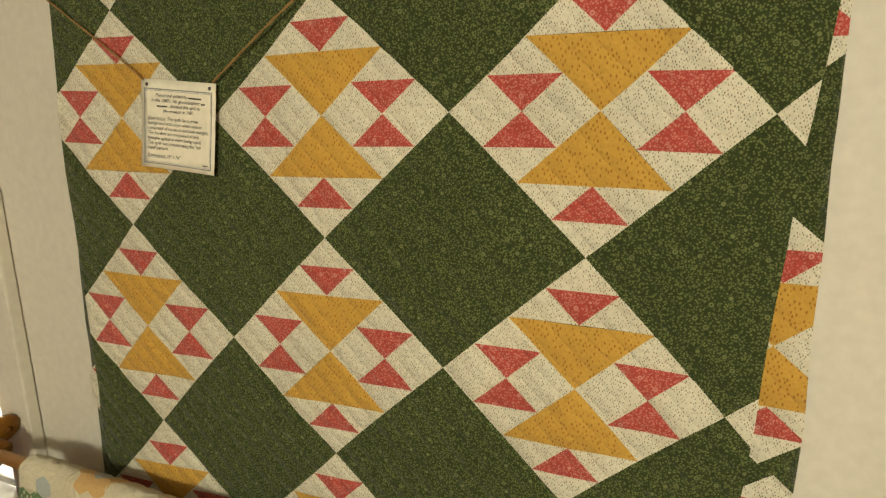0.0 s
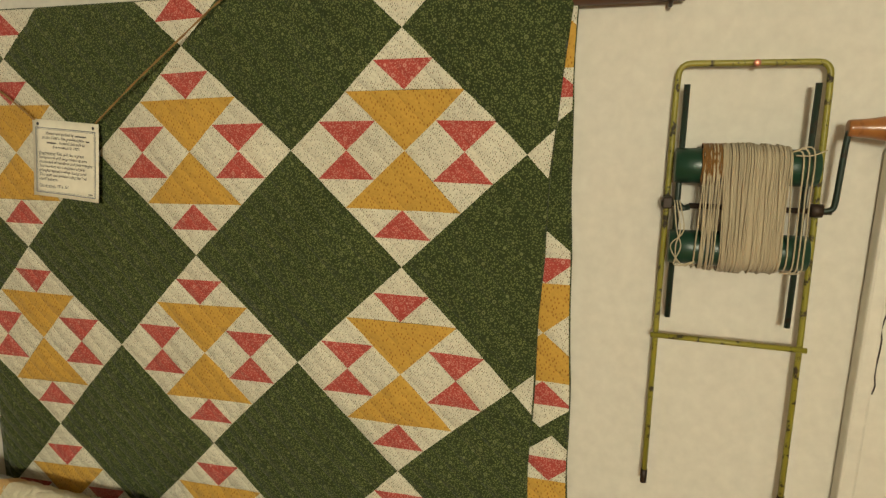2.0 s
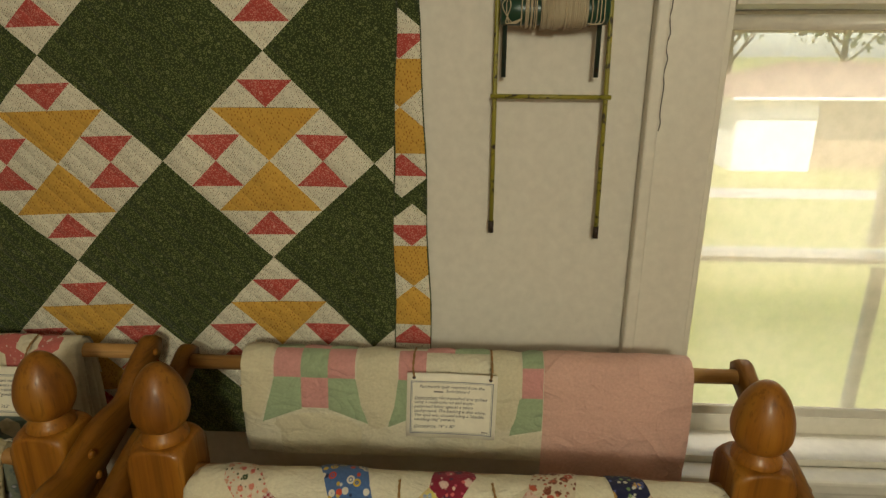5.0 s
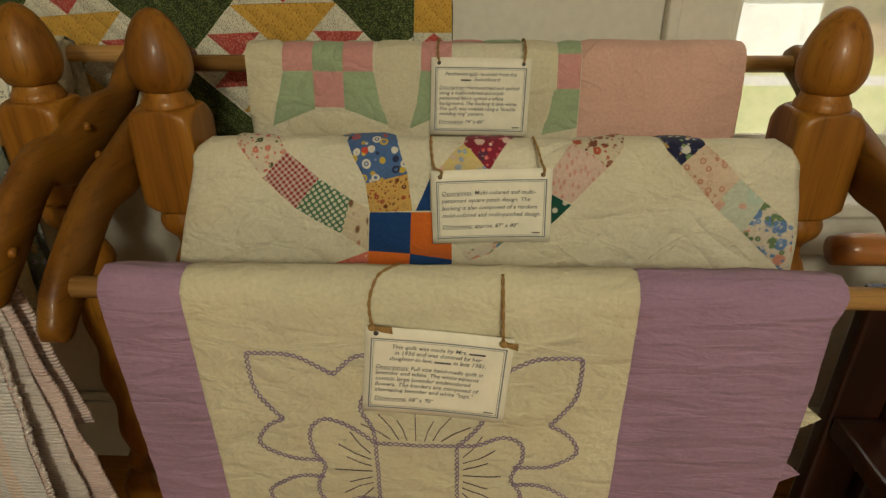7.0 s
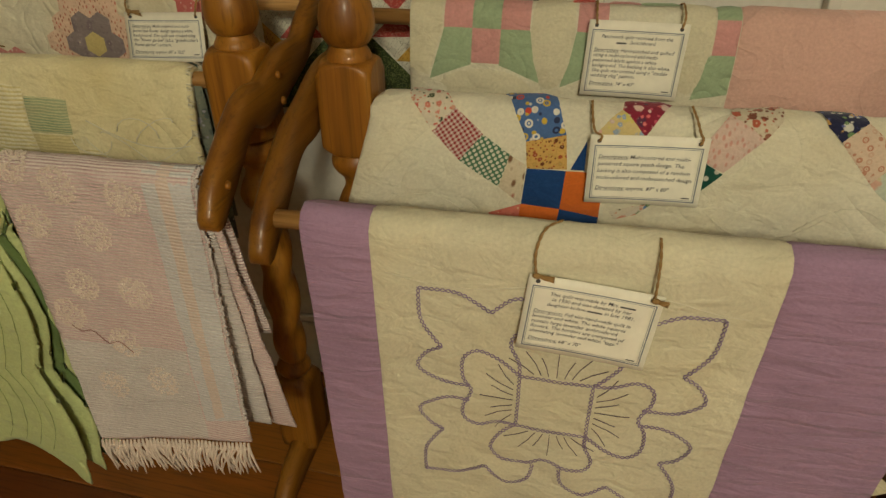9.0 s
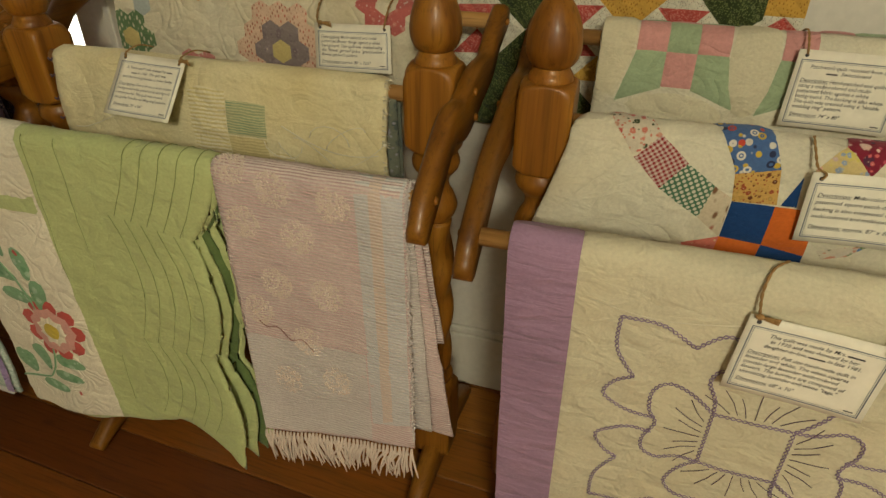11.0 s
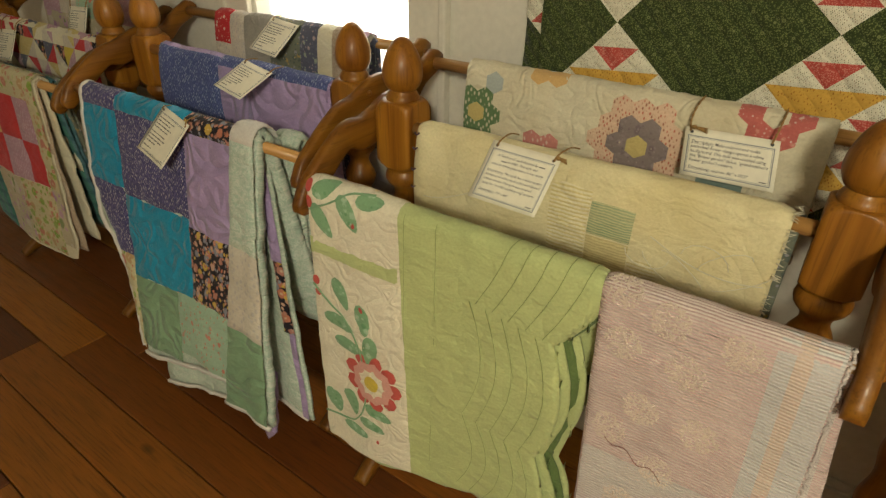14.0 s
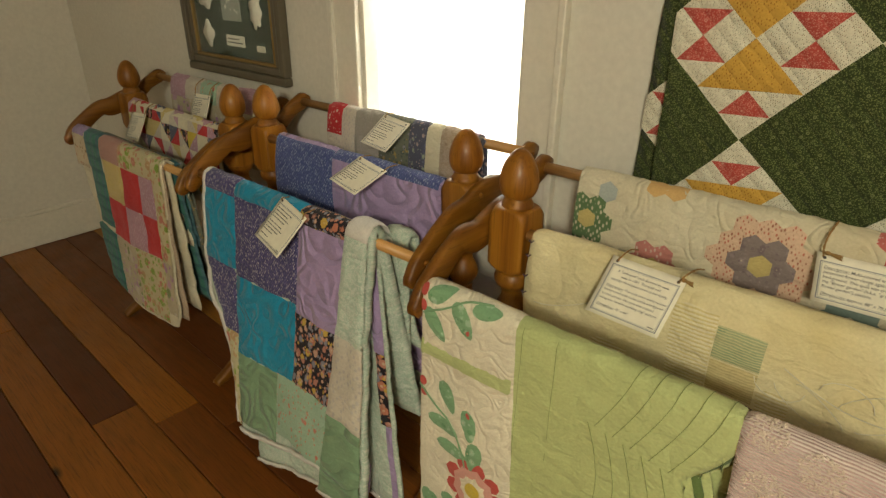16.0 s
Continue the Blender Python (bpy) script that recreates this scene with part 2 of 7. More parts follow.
trim_paint = paint("trim_paint", (0.68, 0.64, 0.54), 0.42, (0.5, 0.45, 0.36), 0.2, 0.12)
# the unseen ceiling is darkened so less light bounces into the shadows
low_bounce_ceiling = paint("low_bounce_ceiling", (0.42, 0.40, 0.36), 0.85, (0.4, 0.37, 0.32), 0.2)
frame_grey = paint("frame_grey", (0.12, 0.10, 0.065), 0.45, (0.055, 0.045, 0.03), 0.5, 0.3)
gilt = paint("gilt", (0.32, 0.21, 0.07), 0.38, (0.12, 0.07, 0.02), 0.5, 0.2, metal=0.6)
mat_green = paint("mat_green", (0.012, 0.035, 0.018), 0.9, (0.03, 0.06, 0.035), 0.3, 0.3)
paper = paint("paper", (0.80, 0.75, 0.60), 0.7, (0.6, 0.52, 0.36), 0.25, 0.06)
paper_grey = paint("paper_grey", (0.30, 0.32, 0.27), 0.7, (0.5, 0.45, 0.32), 0.3, 0.06)
ink = paint("ink", (0.055, 0.05, 0.05), 0.7, (0.1, 0.1, 0.1), 0.2, 0.0)
line_grey = paint("line_grey", (0.16, 0.18, 0.20), 0.7, (0.2, 0.2, 0.2), 0.2, 0.0)
twine = paint("twine", (0.30, 0.17, 0.055), 0.9, (0.16, 0.09, 0.03), 0.5, 0.6)
brass = paint("brass", (0.35, 0.2, 0.07), 0.35, (0.1, 0.05, 0.02), 0.4, 0.1, metal=0.8)
copper = paint("copper", (0.62, 0.25, 0.16), 0.3, (0.4, 0.15, 0.1), 0.3, 0.1, metal=0.7)
iron_dark = paint("iron_dark", (0.035, 0.022, 0.014), 0.45, (0.06, 0.03, 0.015), 0.5, 0.2, metal=0.4)
enamel_yellow = worn("enamel_yellow", (0.29, 0.255, 0.025), (0.03, 0.018, 0.008), amount=0.58)
enamel_green = worn("enamel_green", (0.010, 0.05, 0.026), (0.035, 0.02, 0.012), 0.35, 0.0, 0.66)
steel_green = worn("steel_green", (0.018, 0.035, 0.022), (0.04, 0.025, 0.014), 0.45, 0.2, 0.6)
yarn_mat = fabric("yarn", (0.50, 0.42, 0.28), "plain", crinkle=0.3)
yarn_stain = fabric("yarn_stain", (0.22, 0.11, 0.03), "plain", crinkle=0.3)


def floor_mat():
    g = Nodes("floor_boards")
    co = g.coord("Object")
    info = g.node("ObjectInfo").outputs["Random"]
    off = g.node("VectorMath", {"operation": "ADD"}, i0=co, i1=g.node("CombineXYZ", None, X=g.math("MULTIPLY", info, 9.0), Y=g.math("MULTIPLY", info, 4.0), Z=0.0).outputs[0]).outputs[0]
    grain = g.noise(g.node("Mapping", None, Vector=off, Scale=(2.2, 26.0, 26.0)).outputs[0], 1.0, 5.0, 0.6, 1.5)
    fine = g.noise(g.node("Mapping", None, Vector=off, Scale=(9.0, 190.0, 60.0)).outputs[0], 1.0, 3.0)
    tone = g.ramp(info, [(0.0, (0.08, 0.022, 0.005)), (0.35, (0.165, 0.054, 0.008)), (0.7, (0.26, 0.100, 0.013)), (1.0, (0.36, 0.17, 0.025))])
    c = g.mix(g.ramp(grain, [(0.3, 0.0), (0.7, 0.6)]), tone, g.mix(1.0, tone, (1.7, 1.5, 1.3), "MULTIPLY"))
    c = g.mix(g.ramp(fine, [(0.5, 0.0), (0.7, 0.4)]), c, (0.02, 0.008, 0.004))
    vo = g.node("TexVoronoi", None, Vector=g.node("Mapping", None, Vector=off, Scale=(2.4, 5.0, 1.0)).outputs[0], Scale=1.0, Randomness=1.0)
    c = g.mix(g.step(vo.outputs["Distance"], 0.06, 0.03), c, (0.010, 0.005, 0.003))
    g.put(g.bsdf.inputs["Base Color"], c)
    g.put(g.bsdf.inputs["Roughness"], g.ramp(g.noise(co, 6.0, 4.0), [(0.3, 0.30), (0.7, 0.52)]))
    g.put(g.bsdf.inputs["Specular IOR Level"], 0.32)
    g.put(g.bsdf.inputs["Normal"], g.bump(g.math("ADD", grain, g.math("MULTIPLY", fine, 0.5)), 0.22, 0.003))
    return g.mat


floor_boards = floor_mat()


def glass_mat():
    g = Nodes("window_glass")
    g.put(g.bsdf.inputs["Transmission Weight"], 1.0)
    g.put(g.bsdf.inputs["Roughness"], 0.02)
    g.put(g.bsdf.inputs["IOR"], 1.45)
    return g.mat


def shade_mat(name, open_, glow):
    """Thin woven blind: part open weave, part cloth that lets light glow through."""
    g = Nodes(name)
    g.tree.nodes.remove(g.bsdf)
    co = g.coord("Object")
    tr = g.node("BsdfTransparent")
    tl = g.node("BsdfTranslucent", None, Color=glow)
    df = g.node("BsdfDiffuse", None, Color=(0.55, 0.5, 0.38))
    m1 = g.node("MixShader", None, i0=0.25, i1=tl.outputs[0], i2=df.outputs[0])
    f = g.ramp(g.noise(co, 40.0, 3.0), [(0.3, open_ - 0.05), (0.7, open_ + 0.05)])
    m2 = g.node("MixShader", None, i0=f, i1=m1.outputs[0], i2=tr.outputs[0])
    g.put(g.out.inputs[0], m2.outputs[0])
    return g.mat


window_glass = glass_mat()
shade_open = shade_mat("shade_open", 0.42, (0.92, 0.82, 0.60))
shade_dense = shade_mat("shade_dense", 0.22, (0.92, 0.89, 0.80))


# ---------------------------------------------------------------- building helpers
def finish(name, bm, material, parent=None, label="", smooth=True):
    me = bpy.data.meshes.new(name)
    bm.normal_update()
    bm.to_mesh(me)
    bm.free()
    me.materials.append(material)
    if smooth:
        me.polygons.foreach_set("use_smooth", [True] * len(me.polygons))
    ob = new(name, me)
    if parent is not None:
        ob.parent = parent
    if label:
        tagged(ob, label)
    return ob


def part(name, bm, material, parent, label="", smooth=True):
    return finish(name, bm, material, parent, label, smooth)


def thing(name, label, category, group="", kind="", at=(0, 0, 0)):
    ob = new(name)
    ob.location = at
    ob.empty_display_size = 0.05
    return tagged(ob, label, category, group, kind)


def box(x0, x1, y0, y1, z0, z1, bevel=0.003, bm=None):
    own = bm is None
    bm = bm or bmesh.new()
    m = Matrix.Translation(((x0 + x1) / 2, (y0 + y1) / 2, (z0 + z1) / 2)) @ Matrix.Diagonal((x1 - x0, y1 - y0, z1 - z0, 1))
    got = bmesh.ops.create_cube(bm, size=1.0, matrix=m)
    if bevel and own:
        bmesh.ops.bevel(bm, geom=bm.edges[:], offset=bevel, segments=2, affect="EDGES", profile=0.5)
    return bm


def flat_sided(ob):
    for p in ob.data.polygons:
        p.use_smooth = False
    return ob


def tube(points, r, sides=8, bm=None, closed=False):
    """A round tube along points; r a radius or one for each point."""
    bm = bm or bmesh.new()
    pts = [Vector(p) for p in points]
    n = len(pts)
    rad = r if isinstance(r, (list, tuple)) else [r] * n
    up, rings = None, []
    for i, p in enumerate(pts):
        d = (pts[(i + 1) % n] - pts[i - 1]) if closed else (pts[min(i + 1, n - 1)] - pts[max(i - 1, 0)])
        d = d.normalized() if d.length > 1e-9 else Vector((0, 0, 1))
        if up is None:
            up = d.orthogonal().normalized()
        up = (up - d * up.dot(d))
        up = up.normalized() if up.length > 1e-6 else d.orthogonal().normalized()
        side = d.cross(up)
        rings.append([bm.verts.new(p + (up * math.cos(a) + side * math.sin(a)) * rad[i]) for a in (math.tau * k / sides for k in range(sides))])
    for i in range(n if closed else n - 1):
        a, b = rings[i], rings[(i + 1) % n]
        for k in range(sides):
            bm.faces.new((a[k], a[(k + 1) % sides], b[(k + 1) % sides], b[k]))
    if not closed:
        bm.faces.new(rings[0][::-1])
        bm.faces.new(rings[-1])
    return bm


def curve_points(ctrl, n=8, closed=False):
    """Catmull-Rom through the control points."""
    c = [Vector(p) for p in ctrl]
    m, out = len(c), []
    for i in range(m if closed else m - 1):
        g = (lambda k: c[k % m]) if closed else (lambda k: c[max(0, min(m - 1, k))])
        p0, p1, p2, p3 = g(i - 1), g(i), g(i + 1), g(i + 2)
        for k in range(n):
            t = k / n
            out.append(0.5 * (2 * p1 + (p2 - p0) * t + (2 * p0 - 5 * p1 + 4 * p2 - p3) * t * t + (3 * p1 - p0 - 3 * p2 + p3) * t ** 3))
    if not closed:
        out.append(c[-1].copy())
    return out


def lathe(rows, x, y, sides=28, squared=None, twist=None):
    """Rows of (radius, z) turned round an upright axis; squared: half width of the square stock that limits them; twist: (depth, starts, turns a metre)."""
    bm = bmesh.new()
    rings = []
    for r, z in rows:
        ring = []
        for k in range(sides):
            a = math.tau * k / sides
            rr = r
            if squared:
                rr = min(r, squared / max(abs(math.cos(a)), abs(math.sin(a))))
            if twist:
                rr = r * (1 + twist[0] * math.cos(twist[1] * a - math.tau * twist[2] * z))
            ring.append(bm.verts.new((x + rr * math.cos(a), y + rr * math.sin(a), z)))
        rings.append(ring)
    for a, b in zip(rings, rings[1:]):
        for k in range(sides):
            bm.faces.new((a[k], a[(k + 1) % sides], b[(k + 1) % sides], b[k]))
    bm.faces.new(rings[0][::-1])
    bm.faces.new(rings[-1])
    return bm


def smooth_rows(ctrl, n=5):
    return [(max(p[0], 0.0005), p[2]) for p in curve_points([(r, 0, z) for r, z in ctrl], n)]


def board_sweep(ctrl, widths, x, thick, n=7):
    """A sawn board in the y-z plane that follows a curve, with rounded ends and eased edges. ctrl: (y, z)."""
    pts = curve_points([(0, a, b) for a, b in ctrl], n)
    wid = [p.y for p in curve_points([(0, w, 0) for w in widths], n)]
    total = [0.0]
    for a, b in zip(pts, pts[1:]):
        total.append(total[-1] + (b - a).length)
    # rounded ends
    w0, w1 = wid[0], wid[-1]
    d0, d1 = (pts[0] - pts[1]).normalized(), (pts[-1] - pts[-2]).normalized()
    caps0 = [(pts[0] + d0 * w0 * math.sin(a), w0 * math.cos(a)) for a in (1.5, 1.2, 0.9, 0.55, 0.25)]
    caps1 = [(pts[-1] + d1 * w1 * math.sin(a), w1 * math.cos(a)) for a in (0.25, 0.55, 0.9, 1.2, 1.5)]
    seq = caps0 + list(zip(pts, wid)) + caps1
    e = 0.28
    bm = bmesh.new()
    rings = []
    for i, (p, w) in enumerate(seq):
        d = seq[min(i + 1, len(seq) - 1)][0] - seq[max(i - 1, 0)][0]
        nrm = Vector((0, -d.z, d.y)).normalized()
        h = thick / 2
        b = min(w * 0.5, h * e * 1.6)
        prof = [(-h, -w + b), (-h, w - b), (-h + b, w), (h - b, w), (h, w - b), (h, -w + b), (h - b, -w), (-h + b, -w)]
        rings.append([bm.verts.new(Vector((x + a, 0, 0)) + Vector((0, p.y, p.z)) + nrm * c) for a, c in prof])
    for a, b in zip(rings, rings[1:]):
        for k in range(8):
            bm.faces.new((a[k], a[(k + 1) % 8], b[(k + 1) % 8], b[k]))
    bm.faces.new(rings[0][::-1])
    bm.faces.new(rings[-1])
    bmesh.ops.recalc_face_normals(bm, faces=bm.faces[:])
    return bm


# ---------------------------------------------------------------- cloth
class Drape:
    """Cloth hung over a rod along x. u: place along the rod (world x); v: length over the rod, 0 at its top, positive down the front."""

    def __init__(self, x0, x1, y, z, r=0.02, lean=0.0, lean_back=0.0, left=0.0, right=0.0, wave=0.0, waves=18.0, crease=0.0015, seed=0, bulge=0.0, sag=0.0):
        self.x0, self.x1, self.y, self.z, self.r = x0, x1, y, z, r
        self.lean, self.lean_back, self.left, self.right = lean, lean_back, left, right
        self.wave, self.waves, self.crease, self.seed, self.bulge, self.sag = wave, waves, crease, seed, bulge, sag

    def at(self, u, v):
        q = self.r * math.pi / 2
        d = 0.0
        if v > q:
            d = v - q
            k = self.lean
            yy, zz = -self.r - k * d, -d * math.sqrt(1 - k * k)
        elif v < -q:
            d = -v - q
            k = self.lean_back
            yy, zz = self.r + k * d, -d * math.sqrt(1 - k * k)
        else:
            a = v / self.r
            yy, zz = -self.r * math.sin(a), self.r * math.cos(a)
        f = (u - self.x0) / (self.x1 - self.x0)
        x = u + d * (self.left * (1 - f) + self.right * f)
        s = -1 if v > 0 else 1
        hang = min(1.0, d / 0.25)
        yy += s * self.wave * hang * (math.sin(self.waves * u + self.seed) + 0.4 * math.sin(self.waves * 2.3 * u + 2 * self.seed + 3 * d))
        yy += s * self.bulge * math.sin(min(1.0, d / 0.16) * math.pi)
        zz -= self.sag * math.sin(max(0.0, min(1.0, f)) * math.pi)
        c = self.crease
        if c:
            p = Vector((u * 14 + self.seed * 7.1, v * 20, self.seed * 3.3))
            n1 = noise.noise(p) * c + noise.noise(p * 2.7) * c * 0.6
            yy += s * n1 * (0.4 + hang)
            zz += n1 * (1 - hang)
        return Vector((x, self.y + yy, self.z + zz))

    def stand(self, u, v):
        p = self.at(u, v)
        n = (self.at(u + 0.003, v) - p).cross(self.at(u, v - 0.003) - p)
        return p, n.normalized()


class Hung(Drape):
    """Cloth pinned flat before the wall: u is world x, v is the height below the top edge."""

    def __init__(self, y, top, crease=0.003, seed=0, ripple=0.0, lean=0.0):
        self.y, self.top, self.crease, self.seed, self.ripple, self.lean = y, top, crease, seed, ripple, lean

    def at(self, u, v):
        p = Vector((u * 7 + self.seed, v * 6, 0.3))
        d = noise.noise(p) * self.crease + noise.noise(p * 3.1) * self.crease * 0.5
        d += self.ripple * math.sin(u * 9 + 1.3 * v) * (0.3 + 0.7 * min(1.0, v / 0.8))
        return Vector((u + 0.003 * noise.noise(Vector((v * 8, u * 2, 4.0))), self.y + d - self.lean * v, self.top - v))


def edge_distance(p, poly):
    best = 1e9
    for (ax, ay), (bx, by) in zip(poly, poly[1:] + poly[:1]):
        dx, dy = bx - ax, by - ay
        t = max(0.0, min(1.0, ((p[0] - ax) * dx + (p[1] - ay) * dy) / (dx * dx + dy * dy + 1e-12)))
        best = min(best, (p[0] - ax - t * dx) ** 2 + (p[1] - ay - t * dy) ** 2)
    return math.sqrt(best)


def clip_side(poly, axis, value, keep_low):
    out = []
    for a, b in zip(poly, poly[1:] + poly[:1]):
        ia, ib = (a[axis] <= value) == keep_low, (b[axis] <= value) == keep_low
        if ia:
            out.append(a)
        if ia != ib:
            t = (value - a[axis]) / (b[axis] - a[axis])
            out.append((a[0] + t * (b[0] - a[0]), a[1] + t * (b[1] - a[1])))
    return out


def cut_cells(poly, h):
    """The polygon cut along a square net."""
    lo_u, hi_u = min(p[0] for p in poly), max(p[0] for p in poly)
    lo_v, hi_v = min(p[1] for p in poly), max(p[1] for p in poly)
    cells = []
    for i in range(math.floor(lo_u / h), math.floor(hi_u / h) + 1):
        col = clip_side(clip_side(poly, 0, i * h, False), 0, (i + 1) * h, True)
        if len(col) < 3:
            continue
        for j in range(math.floor(min(p[1] for p in col) / h), math.floor(max(p[1] for p in col) / h) + 1):
            c = clip_side(clip_side(col, 1, j * h, False), 1, (j + 1) * h, True)
            if len(c) >= 3:
                cells.append(c)
    return cells


def cloth_mesh(poly, cloth, h, lift, puff, fold, thick=0.0):
    """A mesh of the polygon laid on the cloth. lift: its height over it; puff: how far it swells inside its seams, over the length fold."""
    bm = bmesh.new()
    uvl = bm.loops.layers.uv.new("UVMap")
    made, faces = {}, []
    for c in cut_cells(poly, h):
        vs = []
        for p in c:
            key = (round(p[0], 5), round(p[1], 5))
            if key not in made:
                d = edge_distance(p, poly)
                e = 1 - (1 - min(1.0, d / fold)) ** 2
                pos, n = cloth.stand(*p)
                made[key] = (bm.verts.new(pos + n * (lift + puff * e)), key, pos, n, e)
            if made[key] not in vs:
                vs.append(made[key])
        if len(vs) < 3:
            continue
        f = bm.faces.new([v[0] for v in vs]) if not bm.faces.get([v[0] for v in vs]) else None
        if f:
            faces.append(f)
            for loop, v in zip(f.loops, vs):
                loop[uvl].uv = v[1]
    if thick:
        back = {}
        for vert, key, pos, n, e in made.values():
            back[vert] = (bm.verts.new(pos + n * (lift - thick * (0.5 + 0.5 * e))), key)
        border = [ed for ed in bm.edges if len(ed.link_faces) == 1]
        keys = {m[0]: m[1] for m in made.values()}
        for f in faces:
            vs = [l.vert for l in f.loops][::-1]
            g = bm.faces.new([back[v][0] for v in vs])
            for loop, v in zip(g.loops, vs):
                loop[uvl].uv = keys[v]
        for ed in border:
            a, b = ed.verts
            g = bm.faces.new((a, b, back[b][0], back[a][0]))
            for loop, v in zip(g.loops, (a, b, b, a)):
                loop[uvl].uv = keys[v]
    bmesh.ops.recalc_face_normals(bm, faces=bm.faces[:])
    if not thick and faces:
        f = bm.faces[:][0]
        c = f.calc_center_median()
        v0 = next(iter(made.values()))
        if sum(fc.normal.dot(m[3]) for fc, m in zip(bm.faces, made.values())) < 0:
            bmesh.ops.reverse_faces(bm, faces=bm.faces[:])
    return bm


def rect(u0, u1, v0, v1):
    return [(u0, v0), (u1, v0), (u1, v1), (u0, v1)]


def layer(name, poly, cloth, material, parent, h=0.016, thick=0.008, lift=0.0, label=""):
    """A whole padded layer of a quilt, closed at its edges."""
    return part(name, cloth_mesh(poly, cloth, h, lift - thick * 0.5, thick * 0.5, thick * 1.2, thick), material, parent, label)


def patch(poly, cloth, material, parent, h=0.014, lift=0.0006, puff=0.0022, name="patch"):
    """One sewn piece of cloth, swelling between its seams."""
    return part(name, cloth_mesh(poly, cloth, h, lift, puff, 0.012), material, parent)


def stitched(points, cloth, material, parent, r=0.0008, lift=0.003, name="stitching", braid=0.0, pitch=0.007):
    """A line of thread lying on the cloth; braid: half width of two crossing strands."""
    pts = [Vector((p[0], p[1], 0)) for p in points]
    dense = []
    for a, b in zip(pts, pts[1:]):
        n = max(1, int((b - a).length / (pitch / 4 if braid else 0.006)))
        dense += [a + (b - a) * (k / n) for k in range(n)]
    dense.append(pts[-1])
    bm = bmesh.new()
    for s in ((1, -1) if braid else (0,)):
        line, run = [], 0.0
        for i, p in enumerate(dense):
            d = (dense[min(i + 1, len(dense) - 1)] - dense[max(i - 1, 0)])
            side = Vector((-d.y, d.x, 0)).normalized() if d.length else Vector((0, 0, 0))
            run += (p - dense[i - 1]).length if i else 0
            q = p + side * braid * s * math.sin(math.pi * run / pitch)
            pos, n = cloth.stand(q.x, q.y)
            line.append(pos + n * (lift + (0.0008 * s * math.cos(math.pi * run / pitch) if braid else 0)))
        tube(line, r, 4, bm)
    return part(name, bm, material, parent)


# ---------------------------------------------------------------- the room
def wall_with_openings(name, openings, label):
    """The quilt wall, y from WALL_Y outwards 0.14 m, with rectangular openings (x0, x1, z0, z1)."""
    root = thing(name, label, "wall", kind="structure")
    cuts = sorted(openings)
    x = WALL_L - 0.14
    for x0, x1, z0, z1 in cuts + [(WALL_R + 0.14, None, 0, 0)]:
        part("wall_panel", box(x, x0, WALL_Y, WALL_Y + 0.14, 0, CEIL, 0), wall_paint, root, smooth=False)
        if x1 is not None:
            part("wall_panel", box(x0, x1, WALL_Y, WALL_Y + 0.14, 0, z0, 0), wall_paint, root, smooth=False)
            part("wall_panel", box(x0, x1, WALL_Y, WALL_Y + 0.14, z1, CEIL, 0), wall_paint, root, smooth=False)
            x = x1
    return root


OPEN_W = (-1.875, -1.32, 0.69, 1.50)
OPEN_E = (0.592, 1.345, 0.69, 1.50)
wall_with_openings("wall_north", [OPEN_W, OPEN_E], "cream painted plaster wall with two low windows")
tagged(finish("wall_west", box(WALL_L - 0.14, WALL_L, WALL_F, WALL_Y, 0, CEIL, 0), wall_paint, smooth=False), "plain painted plaster end wall", "wall", kind="structure")
# east and south walls stay out of view; their dark colour limits bounce
tagged(finish("wall_east", box(WALL_R, WALL_R + 0.14, WALL_F, WALL_Y, 0, CEIL, 0), low_bounce_paint, smooth=False), "plain painted plaster end wall", "wall", kind="structure")
tagged(finish("wall_south", box(WALL_L - 0.14, WALL_R + 0.14, WALL_F - 0.14, WALL_F, 0, CEIL, 0), low_bounce_paint, smooth=False), "unseen plaster wall behind the viewer, darkened to cut bounced light", "wall", kind="structure")
tagged(finish("ceiling", box(WALL_L - 0.14, WALL_R + 0.14, WALL_F - 0.14, WALL_Y + 0.14, CEIL, CEIL + 0.1, 0), low_bounce_ceiling, smooth=False), "unseen plain ceiling, darkened to cut bounced light", "ceiling", kind="structure")


def baseboard(name, x0, x1, y0, y1, along):
    bm = box(x0, x1, y0, y1, 0.002, 0.165, 0.003)
    ob = tagged(finish(name, bm, trim_paint, smooth=False), "white painted wooden baseboard along the floor", "baseboard", kind="structure")
    if along == "x":
        part("cap_moulding", box(x0, x1, y0 + 0.006, y1, 0.165, 0.185, 0.004), trim_paint, ob, smooth=False)
    else:
        part("cap_moulding", box(x0, x1 - 0.006, y0, y1, 0.165, 0.185, 0.004), trim_paint, ob, smooth=False)
    return ob


baseboard("baseboard_north", WALL_L + 0.02, WALL_R, WALL_Y - 0.018, WALL_Y - 0.001, "x")
baseboard("baseboard_west", WALL_L + 0.001, WALL_L + 0.018, WALL_F, WALL_Y - 0.02, "y")


